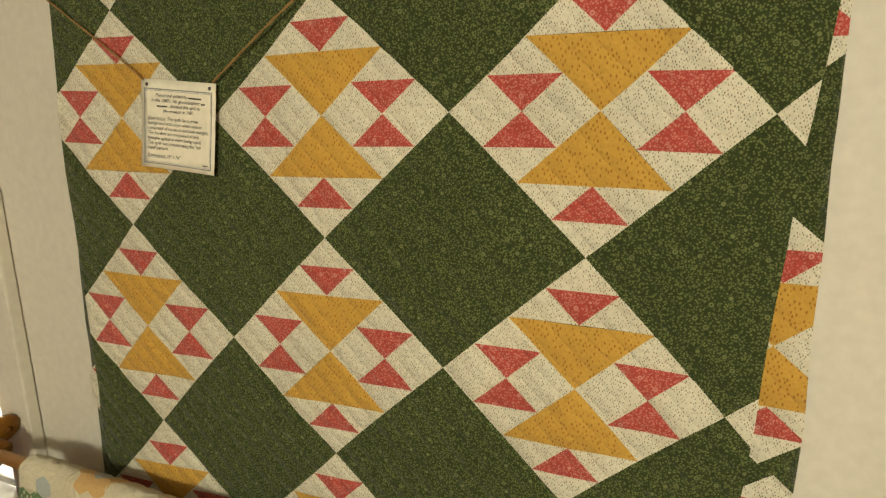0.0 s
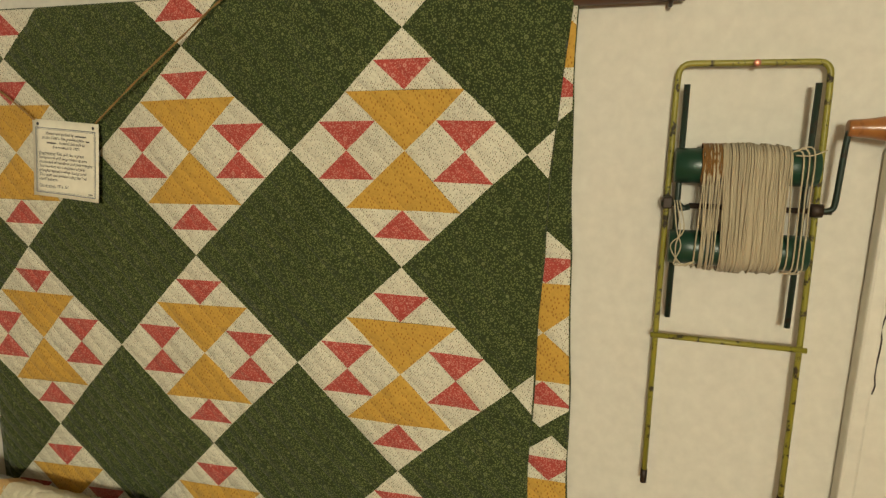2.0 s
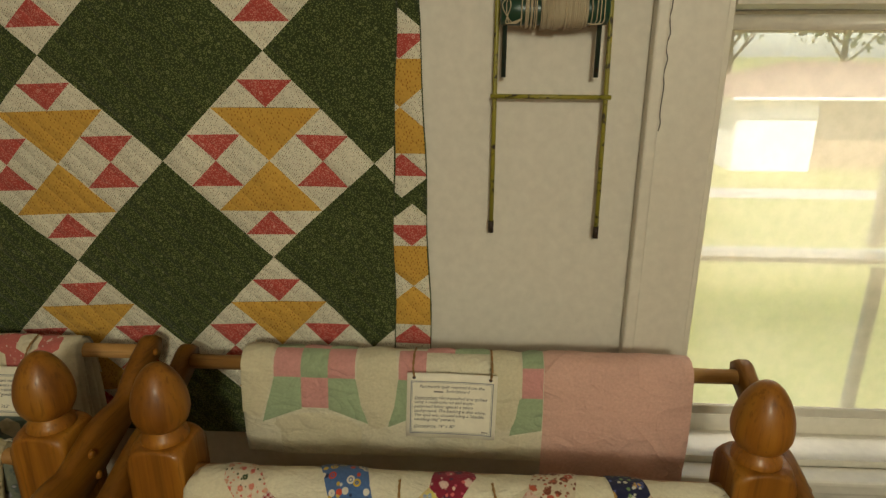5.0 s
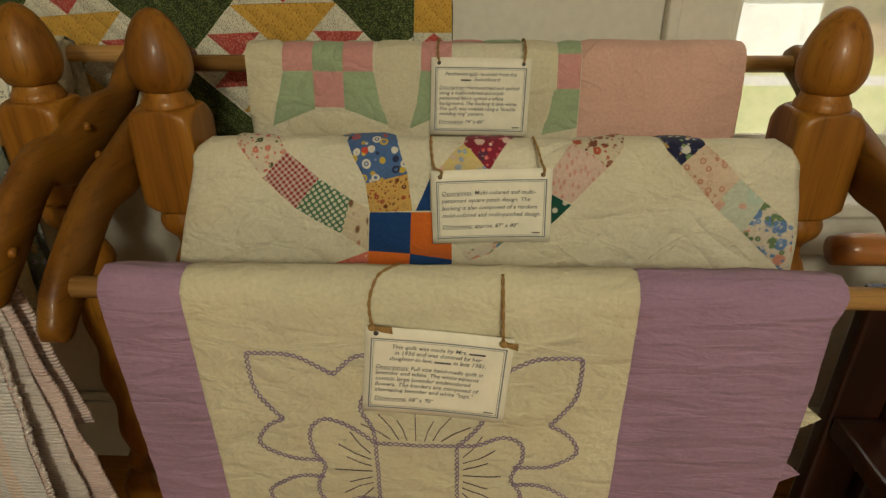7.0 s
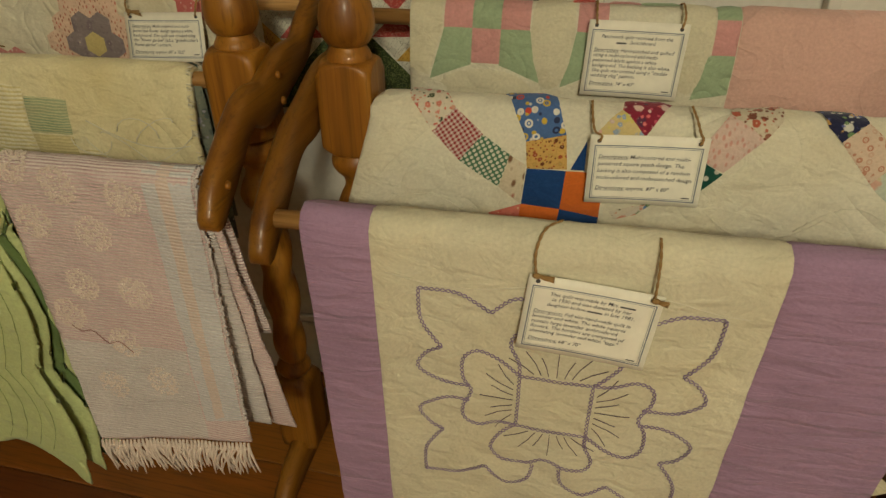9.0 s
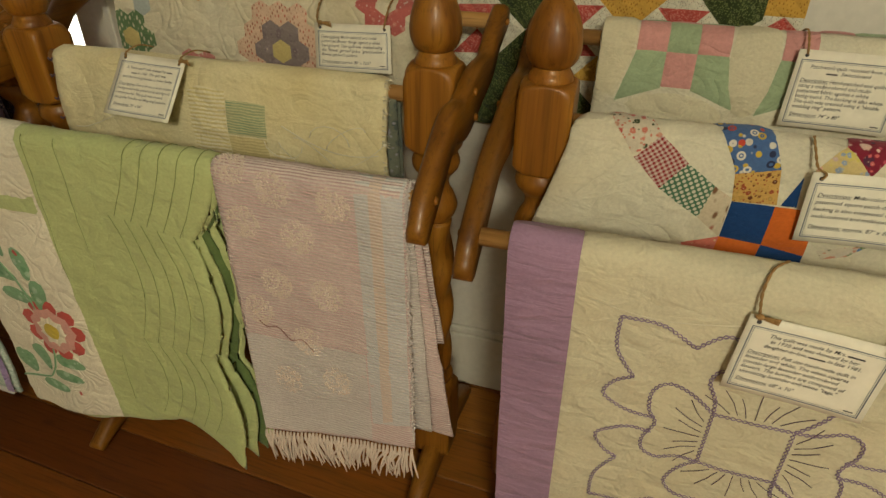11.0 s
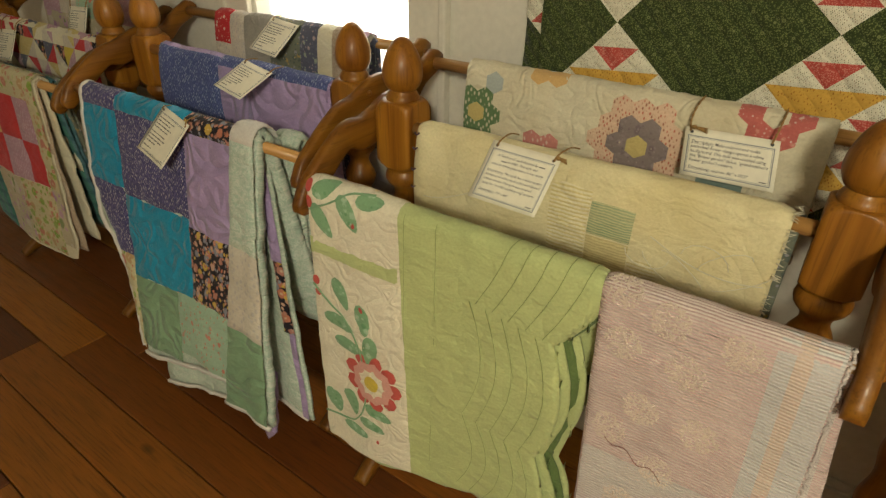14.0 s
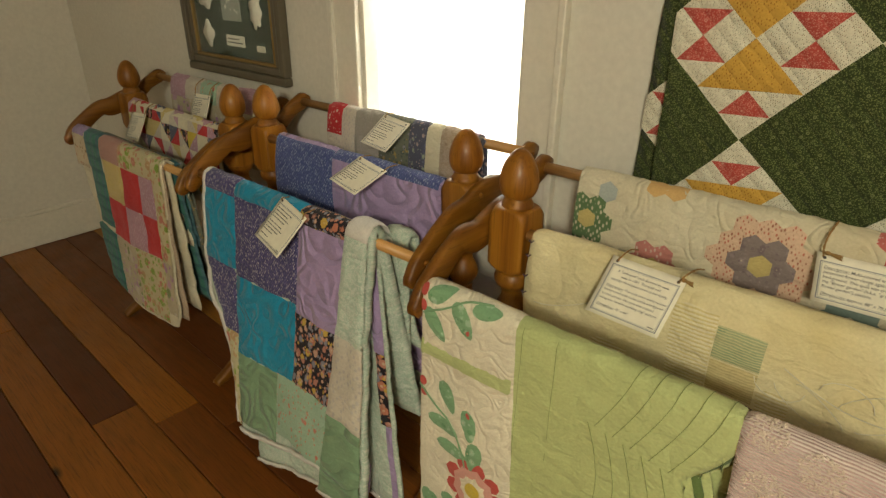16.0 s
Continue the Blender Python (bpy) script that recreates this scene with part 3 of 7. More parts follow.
def sash_window(name, op, label, shade_gap, shade_cloth, mid):
    """Casing, stool, apron, two sashes with muntins and glass, and a thin woven blind."""
    x0, x1, z0, z1 = op
    root = thing(name, label, "window", kind="structure")
    c, y = 0.10, WALL_Y
    # casing boards with a raised back band
    for nm, a, b, lo, hi in (("casing", x0 - c, x0, z0 - 0.04, z1 + c), ("casing", x1, x1 + c, z0 - 0.04, z1 + c), ("head_casing", x0 + 0.0005, x1 - 0.0005, z1, z1 + c)):
        part(nm, box(a, b, y - 0.018, y - 0.001, lo, hi, 0.003), trim_paint, root, smooth=False)
    for a, b in ((x0 - c - 0.008, x0 - c + 0.012), (x1 + c - 0.012, x1 + c + 0.008)):
        part("back_band", box(a, b, y - 0.028, y - 0.002, z0 - 0.04, z1 + c, 0.004), trim_paint, root, smooth=False)
    part("back_band", box(x0 - c + 0.013, x1 + c - 0.013, y - 0.028, y - 0.002, z1 + c - 0.018, z1 + c + 0.004, 0.004), trim_paint, root, smooth=False)
    # lining of the opening
    for a, b, lo, hi in ((x0, x0 + 0.015, z0, z1), (x1 - 0.015, x1, z0, z1), (x0 + 0.016, x1 - 0.016, z1 - 0.015, z1)):
        part("jamb", box(a, b, y + 0.001, y + 0.138, lo, hi, 0.002), trim_paint, root, smooth=False)
    part("window_sill", box(x0 - c - 0.03, x1 + c + 0.03, y - 0.05, y - 0.0005, z0 - 0.04, z0 - 0.012, 0.006), trim_paint, root, smooth=False)
    part("window_sill", box(x0, x1, y, y + 0.139, z0 - 0.04, z0 - 0.012, 0.002), trim_paint, root, smooth=False)
    part("apron", box(x0 - c, x1 + c, y - 0.02, y - 0.001, z0 - 0.13, z0 - 0.041, 0.004), trim_paint, root, smooth=False)
    for k, (lo, hi, yy) in enumerate(((z0 - 0.011, mid + 0.006, y + 0.085), (mid - 0.006, z1 - 0.016, y + 0.115))):
        sash = thing("window_frame", "", "")
        sash.parent = root
        a, b = x0 + 0.016, x1 - 0.016
        s = 0.022
        part("stile", box(a, a + s, yy, yy + 0.028, lo, hi, 0.003), trim_paint, sash, smooth=False)
        part("stile", box(b - s, b, yy, yy + 0.028, lo, hi, 0.003), trim_paint, sash, smooth=False)
        part("rail", box(a + s, b - s, yy, yy + 0.028, lo, lo + (0.05 if k == 0 else 0.012), 0.003), trim_paint, sash, smooth=False)
        part("rail", box(a + s, b - s, yy, yy + 0.028, hi - (0.012 if k == 0 else s), hi, 0.003), trim_paint, sash, smooth=False)
        m = (a + b) / 2
        part("muntin", box(m - 0.01, m + 0.01, yy + 0.004, yy + 0.024, lo + s, hi - s, 0.003), trim_paint, sash, smooth=False)
        glass = part("pane", box(a + s - 0.004, b - s + 0.004, yy + 0.012, yy + 0.015, lo + s - 0.004, hi - s + 0.004, 0), window_glass, sash, smooth=False)
        glass.visible_shadow = False
    # the blind: a roller, a thin cloth with soft folds, a hem bar
    shade = thing("blind", "thin cream woven roller blind drawn down before the panes", "blind")
    yy = y + 0.045
    part("roller", tube([(x0 + 0.018, yy + 0.01, z1 - 0.04), (x1 - 0.018, yy + 0.01, z1 - 0.04)], 0.014, 12), trim_paint, shade)
    bm = bmesh.new()
    n = 24
    grid = [[bm.verts.new((x0 + 0.02 + (x1 - x0 - 0.04) * i / n, yy + 0.0015 * math.sin(i * 0.9) * j / 12, z1 - 0.04 - (z1 - 0.04 - z0 - shade_gap) * j / 12)) for j in range(13)] for i in range(n + 1)]
    for i in range(n):
        for j in range(12):
            bm.faces.new((grid[i][j], grid[i][j + 1], grid[i + 1][j + 1], grid[i + 1][j]))
    part("cloth", bm, shade_cloth, shade)
    part("hem_bar", box(x0 + 0.02, x1 - 0.02, yy - 0.005, yy + 0.005, z0 + shade_gap - 0.02, z0 + shade_gap, 0.003), trim_paint, shade, smooth=False)
    return root


sash_window("window_1", OPEN_W, "white painted sash window with a drawn woven blind", 0.03, shade_dense, 1.095)
sash_window("window_2", OPEN_E, "white painted sash window with a drawn woven blind over a lawn", 0.085, shade_open, 1.055)

# a crack in the paint of the east casing
crack = [(0.507 + 0.0015 * math.sin(k * 1.7) + 0.001 * math.sin(k * 4.1), WALL_Y - 0.0186, 1.503 - 0.012 * k) for k in range(18)]
tagged(finish("paint_crack", tube(crack, 0.0009, 4), iron_dark), "fine dark crack in the white casing paint", "crack", kind="structure")

# ---------------------------------------------------------------- outdoors, a storey below
GROUND = -3.0


def outdoor_mat(name, a, b, scale, rough=0.9):
    g = Nodes(name)
    co = g.coord("Object")
    g.put(g.bsdf.inputs["Base Color"], g.mix(g.ramp(g.noise(co, scale, 5.0), [(0.35, 0.0), (0.65, 1.0)]), a, b))
    g.put(g.bsdf.inputs["Roughness"], rough)
    g.put(g.bsdf.inputs["Normal"], g.bump(g.noise(co, scale * 6, 3.0), 0.4, 0.05))
    return g.mat


lawn = outdoor_mat("lawn", (0.25, 0.26, 0.06), (0.33, 0.31, 0.10), 0.6)
concrete = outdoor_mat("concrete", (0.34, 0.31, 0.27), (0.42, 0.39, 0.34), 1.2)
siding_white = outdoor_mat("siding_white", (0.62, 0.59, 0.54), (0.70, 0.68, 0.63), 2.0)
siding_brown = outdoor_mat("siding_brown", (0.22, 0.14, 0.08), (0.28, 0.18, 0.11), 2.0)
shingle = outdoor_mat("shingle", (0.22, 0.14, 0.10), (0.30, 0.20, 0.14), 3.0)
leaf_mat = outdoor_mat("leaf", (0.05, 0.09, 0.025), (0.10, 0.14, 0.05), 4.0)
bark = outdoor_mat("bark", (0.08, 0.055, 0.035), (0.13, 0.09, 0.06), 8.0)

bm = bmesh.new()
for x0, x1, y0, y1 in ((-400, 400, 0.9, 800),):
    bm.faces.new([bm.verts.new(p) for p in ((x0, y0, GROUND), (x1, y0, GROUND), (x1, y1, GROUND), (x0, y1, GROUND))])
tagged(finish("ground", bm, lawn, smooth=False), "mown lawn below the windows", "lawn", kind="structure")
tagged(finish("path", box(-12, 40, 19.2, 20.6, GROUND - 0.1, GROUND + 0.03, 0.02), concrete, smooth=False), "pale concrete path across the lawn", "path", kind="structure")


def neighbour_house(x0, x1, y0, y1, split):
    root = thing("house", "low house with a brown hipped shingle roof", "house")
    eave, ridge = GROUND + 2.85, GROUND + 4.1
    part("wall", box(x0, split, y0, y1, GROUND, eave, 0), siding_white, root, "white painted siding", smooth=False)
    part("wall", box(split + 0.01, x1, y0 + 0.6, y1, GROUND, eave, 0), siding_brown, root, "brown brick", smooth=False)
    bm = bmesh.new()
    o = 0.5
    a = [bm.verts.new(p) for p in ((x0 - o, y0 - o, eave), (x1 + o, y0 - o, eave), (x1 + o, y1 + o, eave), (x0 - o, y1 + o, eave))]
    r = [bm.verts.new((x0 + 3.2, (y0 + y1) / 2, ridge)), bm.verts.new((x1 - 3.2, (y0 + y1) / 2, ridge))]
    for f in ((a[0], a[1], r[1], r[0]), (a[1], a[2], r[1]), (a[2], a[3], r[0], r[1]), (a[3], a[0], r[0]), (a[3], a[2], a[1], a[0])):
        bm.faces.new(f)
    part("roof", bm, shingle, root, smooth=False)
    part("gutter", tube([(x0 - o, y0 - o - 0.05, eave - 0.05), (x1 + o, y0 - o - 0.05, eave - 0.05)], 0.07, 8), siding_white, root)
    return root


neighbour_house(10.2, 25.0, 24.0, 31.0, 13.2)


def tree(x, y, h, seed):
    rng = random.Random(seed)
    root = thing("tree", "leafy green shade tree beyond the lawn", "tree", "trees behind the house", at=(x, y, GROUND))
    bm = tube([(0, 0, 0), (0.05, 0, h * 0.25), (-0.1, 0.1, h * 0.5), (0.1, 0, h * 0.75)], [0.28, 0.22, 0.14, 0.05], 8)
    for k in range(7):
        a = rng.uniform(0, math.tau)
        z = h * rng.uniform(0.3, 0.6)
        tube([(0, 0, z), (math.cos(a) * h * 0.12, math.sin(a) * h * 0.12, z + h * 0.09), (math.cos(a) * h * 0.25, math.sin(a) * h * 0.25, z + h * 0.2)], [0.1, 0.06, 0.02], 5, bm)
    part("trunk", bm, bark, root)
    bm = bmesh.new()
    for k in range(1500):
        a, b = rng.uniform(0, math.tau), rng.gauss(0, 0.5)
        rr = h * 0.3 * rng.uniform(0.45, 1.05)
        p = Vector((math.cos(a) * math.cos(b) * rr, math.sin(a) * math.cos(b) * rr, h * 0.65 + math.sin(b) * rr * 0.95))
        s = rng.uniform(0.12, 0.3)
        e = Euler((rng.uniform(0, 3), rng.uniform(0, 3), rng.uniform(0, 3))).to_matrix()
        bm.faces.new([bm.verts.new(p + e @ Vector(q) * s) for q in ((-1, 0, 0), (0, -0.5, 0.1), (1, 0, 0), (0, 0.5, 0.1))])
    tagged(part("crown", bm, leaf_mat, root, smooth=False), kind="stuff")
    return root


for k, (x, y, h) in enumerate(((8.5, 36, 11), (15, 38, 12.5), (21, 37, 11.5), (-14, 34, 11), (-22, 30, 12), (-30, 33, 11), (28, 36, 12))):
    tree(x, y, h, k)


# ---------------------------------------------------------------- quilt racks
PIN = [(0.0, 0.0)]


def rack(name, xl, xr, y, top, front, mid, back, label):
    """A turned oak quilt rack: two posts with acorn finials, curved arms outside them, three dowels, curved feet. front, mid, back: (y, z) of the dowels."""
    root = thing("quilt_rack", label, "quilt rack", "quilt racks along the wall")
    dz = top - 1.02
    arms = []
    for side, x in ((-1, xl), (1, xr)):
        foot = 0.075
        post = part("post", lathe([(0.030, foot + 0.0), (0.036, foot + 0.004), (0.05, foot + 0.012), (0.056, foot + 0.03), (0.056, 0.24), (0.050, 0.252), (0.042, 0.262), (0.034, 0.27), (0.03, 0.276)], x, y, 32, 0.037), oak_z, root)
        shaft = [(0.028, 0.276), (0.034, 0.29), (0.028, 0.305), (0.024, 0.315)]
        part("turned_foot", lathe(smooth_rows(shaft), x, y, 24), oak_z, post)
        rows = [(0.0265 + 0.003 * math.sin(math.pi * k / 60), 0.315 + 0.333 * k / 60) for k in range(61)]
        part("twisted_shaft", lathe(rows, x, y, 28, None, (0.13, 2, 9.0)), oak_z, post)
        neck = [(0.024, 0.62), (0.033, 0.635), (0.036, 0.65), (0.03, 0.668), (0.022, 0.685), (0.024, 0.70), (0.036, 0.715), (0.039, 0.728), (0.034, 0.742)]
        part("turned_neck", lathe([(r, z + 0.028) for r, z in smooth_rows(neck)], x, y, 24), oak_z, post)
        blk = [(0.034, 0.770), (0.042, 0.7725)] + [(0.042 + 0.014 * math.sin(k / 6 * math.pi / 2), 0.7725 + 0.02 * (k / 6)) for k in range(1, 7)] + [(0.056, 0.87)]
        blk += [(0.034 + 0.022 * math.cos(k / 8 * math.pi / 2), 0.87 + 0.036 * math.sin(k / 8 * math.pi / 2)) for k in range(1, 9)]
        part("block", lathe([(r, z + dz) for r, z in blk], x, y, 48, 0.0385), oak_z, post)
        col = [(0.032, 0.905), (0.031, 0.912), (0.027, 0.919), (0.025, 0.924)]
        part("collar", lathe([(r, z + dz) for r, z in smooth_rows(col, 3)], x, y, 24), oak_z, post)
        fin = [(0.022, 0.923), (0.030, 0.928), (0.0368, 0.942), (0.0382, 0.957), (0.0355, 0.975), (0.029, 0.993), (0.020, 1.008), (0.010, 1.017), (0.001, 1.02)]
        part("finial", lathe([(r, z + dz) for r, z in smooth_rows(fin, 4)], x, y, 28), oak_z, post, "acorn finial with a soft varnish shine")
        # arm outside the post
        ax = x + side * 0.0535
        fy, fz = front
        by, bz = back
        my, mz = mid
        ctrl = [(fy - 0.026, fz - 0.030), (fy + 0.004, fz + 0.000), (fy + 0.09, fz + 0.060), (my - 0.045, mz - 0.012), (my + 0.03, mz + 0.012), (by - 0.085, bz - 0.052), (by - 0.045, bz - 0.022), (by + 0.005, bz + 0.002)]
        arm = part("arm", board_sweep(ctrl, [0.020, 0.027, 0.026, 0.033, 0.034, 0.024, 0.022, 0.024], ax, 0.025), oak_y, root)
        for py, pz in ((fy, fz), (my - 0.012, mz + 0.018), (my - 0.005, mz - 0.022), (by, bz)):
            bm = tube([(ax + side * 0.013, py, pz), (ax + side * 0.0175, py, pz)], [0.0065, 0.0045], 10)
            part("plug", bm, oak_x, arm)
        # curved foot
        ft = [(y - 0.195, 0.018), (y - 0.155, 0.036), (y - 0.09, 0.06), (y, 0.07), (y + 0.09, 0.062), (y + 0.17, 0.04), (y + 0.215, 0.022)]
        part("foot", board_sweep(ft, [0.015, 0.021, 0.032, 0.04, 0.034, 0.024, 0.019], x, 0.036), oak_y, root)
    for (ry, rz), a, b in ((front, xl - 0.042, xr + 0.042), (mid, xl + 0.037, xr - 0.037), (back, xl - 0.042, xr + 0.042)):
        part("rod", tube([(a, ry, rz), (b, ry, rz)], 0.0122, 14), dowel, root, "plain lighter wooden dowel")
    return root


R1 = dict(xl=-0.203, xr=0.601, y=0.44, top=1.02, front=(0.236, 0.760), mid=(0.44, 0.848), back=(0.618, 0.925))
R2 = dict(xl=-1.135, xr=-0.375, y=0.452, top=1.025, front=(0.246, 0.795), mid=(0.44, 0.862), back=(0.622, 0.938))
R3 = dict(xl=-2.062, xr=-1.322, y=0.525, top=1.018, front=(0.318, 0.795), mid=(0.505, 0.872), back=(0.69, 0.938))
R4 = dict(xl=-2.90, xr=-2.215, y=0.51, top=1.004, front=(0.31, 0.775), mid=(0.495, 0.850), back=(0.645, 0.925))
for r, what in ((R1, "a lavender and cream quilt"), (R2, "a green scalloped quilt"), (R3, "a turquoise patchwork quilt"), (R4, "a red and yellow patchwork quilt")):
    rack("quilt_rack", label="varnished oak quilt rack holding " + what, **r)


# ---------------------------------------------------------------- fabrics
CREAM = (0.60, 0.54, 0.38)
q_green = fabric("green_print", (0.036, 0.052, 0.016), "florets", ((0.18, 0.20, 0.062), (0.13, 0.157, 0.054), (0.195, 0.215, 0.083)), 380.0, 0.4, "diag", 0.026, depth=0.005)
q_white = fabric("fleck_print", (0.74, 0.70, 0.55), "flecks", ((0.16, 0.13, 0.07), (0.14, 0.17, 0.10), (0.26, 0.16, 0.10)), 420.0, 0.26, "diag", 0.026, depth=0.003)
q_red = fabric("red_print", (0.45, 0.070, 0.055), "florets", ((0.66, 0.27, 0.21), (0.58, 0.18, 0.14), (0.66, 0.30, 0.24)), 380.0, 0.4, "diag", 0.026, depth=0.003)
q_yellow = fabric("mustard_print", (0.62, 0.36, 0.065), "flecks", ((0.36, 0.16, 0.02),), 250.0, 0.25, "diag", 0.026, depth=0.003)
cream_cotton = fabric("cream_cotton", (0.72, 0.67, 0.50), quilting="arcs", pitch=0.09, crinkle=0.8, tint=(0.56, 0.46, 0.26))
cream_linen = fabric("cream_linen", (0.68, 0.62, 0.43), quilting=None, crinkle=0.8, tint=(0.55, 0.47, 0.28))
lavender = fabric("lavender_cotton", (0.38, 0.23, 0.335), quilting=None, crinkle=0.9, fade=0.25, wrinkle=(0.4, 2.0))
violet_thread = fabric("violet_thread", (0.30, 0.22, 0.31), crinkle=0.2)
pink_plain = fabric("pink_cotton", (0.70, 0.43, 0.345), quilting="arcs", pitch=0.06)
pink_sq = fabric("pink_square", (0.66, 0.32, 0.29), quilting="arcs", pitch=0.05)
mint = fabric("mint_cotton", (0.36, 0.45, 0.27), quilting="arcs", pitch=0.05)
gingham = fabric("red_gingham", (0.30, 0.02, 0.025), "gingham", ((0.62, 0.5, 0.42),), 175.0)
green_dots = fabric("green_dots", (0.075, 0.17, 0.095), "dots", ((0.62, 0.58, 0.44),), 160.0, 0.36)
cherries = fabric("cherry_print", (0.62, 0.52, 0.36), "flecks", ((0.40, 0.10, 0.06), (0.2, 0.1, 0.05)), 85.0, 0.24)
rosebuds = fabric("rosebud_print", (0.64, 0.56, 0.42), "floral", ((0.55, 0.12, 0.09), (0.62, 0.2, 0.14), (0.05, 0.07, 0.03), (0.6, 0.3, 0.2)), 70.0, 0.27)
blue_rings = fabric("blue_rings", (0.075, 0.15, 0.33), "rings", ((0.7, 0.65, 0.55), (0.62, 0.42, 0.06), (0.6, 0.08, 0.04), (0.72, 0.68, 0.58), (0.03, 0.04, 0.09)), 86.0, 0.46)
calico = fabric("yellow_calico", (0.60, 0.36, 0.10), "floral", ((0.16, 0.05, 0.02), (0.35, 0.08, 0.03), (0.5, 0.3, 0.08)), 120.0, 0.36)
royal = fabric("royal_blue", (0.012, 0.052, 0.17))
orange = fabric("orange_cotton", (0.62, 0.14, 0.02))
coral_print = fabric("coral_print", (0.60, 0.17, 0.12), "floral", ((0.7, 0.5, 0.3), (0.5, 0.08, 0.06)), 120.0, 0.2)
maroon_floral = fabric("maroon_floral", (0.24, 0.02, 0.04), "floral", ((0.65, 0.15, 0.14), (0.7, 0.5, 0.42), (0.1, 0.03, 0.06), (0.55, 0.1, 0.14)), 60.0, 0.36)
pastel_floral = fabric("pastel_floral", (0.64, 0.50, 0.22), "floral", ((0.3, 0.38, 0.5), (0.7, 0.4, 0.32), (0.66, 0.55, 0.15), (0.62, 0.46, 0.4)), 55.0, 0.38)
brown_floral = fabric("brown_floral", (0.62, 0.53, 0.38), "floral", ((0.20, 0.06, 0.03), (0.45, 0.1, 0.05), (0.3, 0.12, 0.07)), 80.0, 0.40)
pale_pink = fabric("pale_pink_print", (0.66, 0.48, 0.39), "flecks", ((0.6, 0.3, 0.24),), 170.0, 0.3)
peach_grid = fabric("peach_grid", (0.66, 0.50, 0.36), "rings", ((0.50, 0.24, 0.15), (0.6, 0.4, 0.28)), 120.0, 0.45)
navy_floral = fabric("navy_floral", (0.02, 0.022, 0.06), "floral", ((0.62, 0.6, 0.5), (0.16, 0.26, 0.1), (0.6, 0.35, 0.1), (0.1, 0.12, 0.3)), 60.0, 0.36)
aqua_pale = fabric("aqua_pale", (0.52, 0.55, 0.42), "floral", ((0.62, 0.36, 0.26), (0.45, 0.55, 0.45), (0.6, 0.5, 0.3)), 30.0, 0.3)
blue_posy = fabric("blue_posy", (0.62, 0.54, 0.42), "floral", ((0.12, 0.22, 0.42), (0.6, 0.26, 0.18), (0.14, 0.22, 0.1), (0.2, 0.3, 0.5)), 62.0, 0.48)
dark_green_dot = fabric("dark_green_dot", (0.012, 0.075, 0.05), "dots", ((0.6, 0.56, 0.45),), 70.0, 0.22)
hex_cream = fabric("hex_cream", (0.70, 0.64, 0.47), quilting="arcs", pitch=0.035, tint=(0.56, 0.46, 0.26))
hex_mauve = fabric("hex_mauve", (0.25, 0.20, 0.19), "floral", ((0.3, 0.24, 0.24), (0.2, 0.15, 0.16)), 60.0, 0.3)
hex_pinkprint = fabric("hex_pinkprint", (0.70, 0.49, 0.35), "flecks", ((0.52, 0.16, 0.11), (0.35, 0.14, 0.09)), 190.0, 0.28)
hex_yellow = fabric("hex_yellow", (0.56, 0.45, 0.18))
hex_green = fabric("hex_green", (0.12, 0.20, 0.09), "flecks", ((0.6, 0.55, 0.4),), 130.0, 0.3)
hex_peach = fabric("hex_peach", (0.66, 0.42, 0.17))
hex_rose = fabric("hex_rose", (0.55, 0.22, 0.19), "flecks", ((0.66, 0.5, 0.42),), 120.0, 0.25)
hex_red = fabric("hex_red", (0.52, 0.14, 0.12), "floral", ((0.68, 0.5, 0.44), (0.6, 0.25, 0.2)), 70.0, 0.25)
hex_blue = fabric("hex_blue", (0.42, 0.46, 0.44))
hex_slate = fabric("hex_slate", (0.20, 0.27, 0.24))
butter = fabric("butter_cotton", (0.80, 0.71, 0.43), quilting="arcs", pitch=0.11, crinkle=0.9, tint=(0.58, 0.45, 0.18), fade=0.25)
green_stripe = fabric("green_stripe", (0.60, 0.54, 0.30), "stripes", ((0.28, 0.36, 0.20),), 230.0, 0.62)
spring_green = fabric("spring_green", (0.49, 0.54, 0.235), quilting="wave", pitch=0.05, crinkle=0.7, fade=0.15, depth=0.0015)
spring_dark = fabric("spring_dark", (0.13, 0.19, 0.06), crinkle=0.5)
white_cotton = fabric("white_cotton", (0.78, 0.72, 0.55), quilting="arcs", pitch=0.03, crinkle=0.5)
petal_red = fabric("petal_red", (0.52, 0.09, 0.07), crinkle=0.4)
petal_pink = fabric("petal_pink", (0.66, 0.34, 0.28), crinkle=0.4)
leaf_green = fabric("leaf_green", (0.22, 0.39, 0.21), "floral", ((0.36, 0.52, 0.34), (0.15, 0.32, 0.15)), 45.0, 0.3)
pollen = fabric("pollen_yellow", (0.64, 0.48, 0.06))
ribbed = fabric("pink_rib", (0.74, 0.62, 0.56), "ribs", ((0.60, 0.41, 0.385),), 210.0, 0.5, crinkle=0.8)
ribbed_blue = fabric("blue_rib", (0.70, 0.66, 0.62), "ribs", ((0.55, 0.53, 0.52),), 210.0, 0.5, crinkle=0.8)
ribbed_pale = fabric("pale_rib", (0.72, 0.66, 0.60), "ribs", ((0.56, 0.49, 0.455),), 210.0, 0.5, crinkle=0.8)
tuft = fabric("tuft", (0.76, 0.67, 0.56), "flecks", ((0.5, 0.5, 0.45), (0.62, 0.42, 0.32)), 260.0, 0.4, crinkle=1.6)
turquoise = fabric("turquoise_cotton", (0.02, 0.27, 0.43), quilting="arcs", pitch=0.055, depth=0.018)
navy_speck = fabric("navy_speck", (0.065, 0.06, 0.16), "flecks", ((0.46, 0.42, 0.48), (0.16, 0.14, 0.3)), 240.0, 0.36)
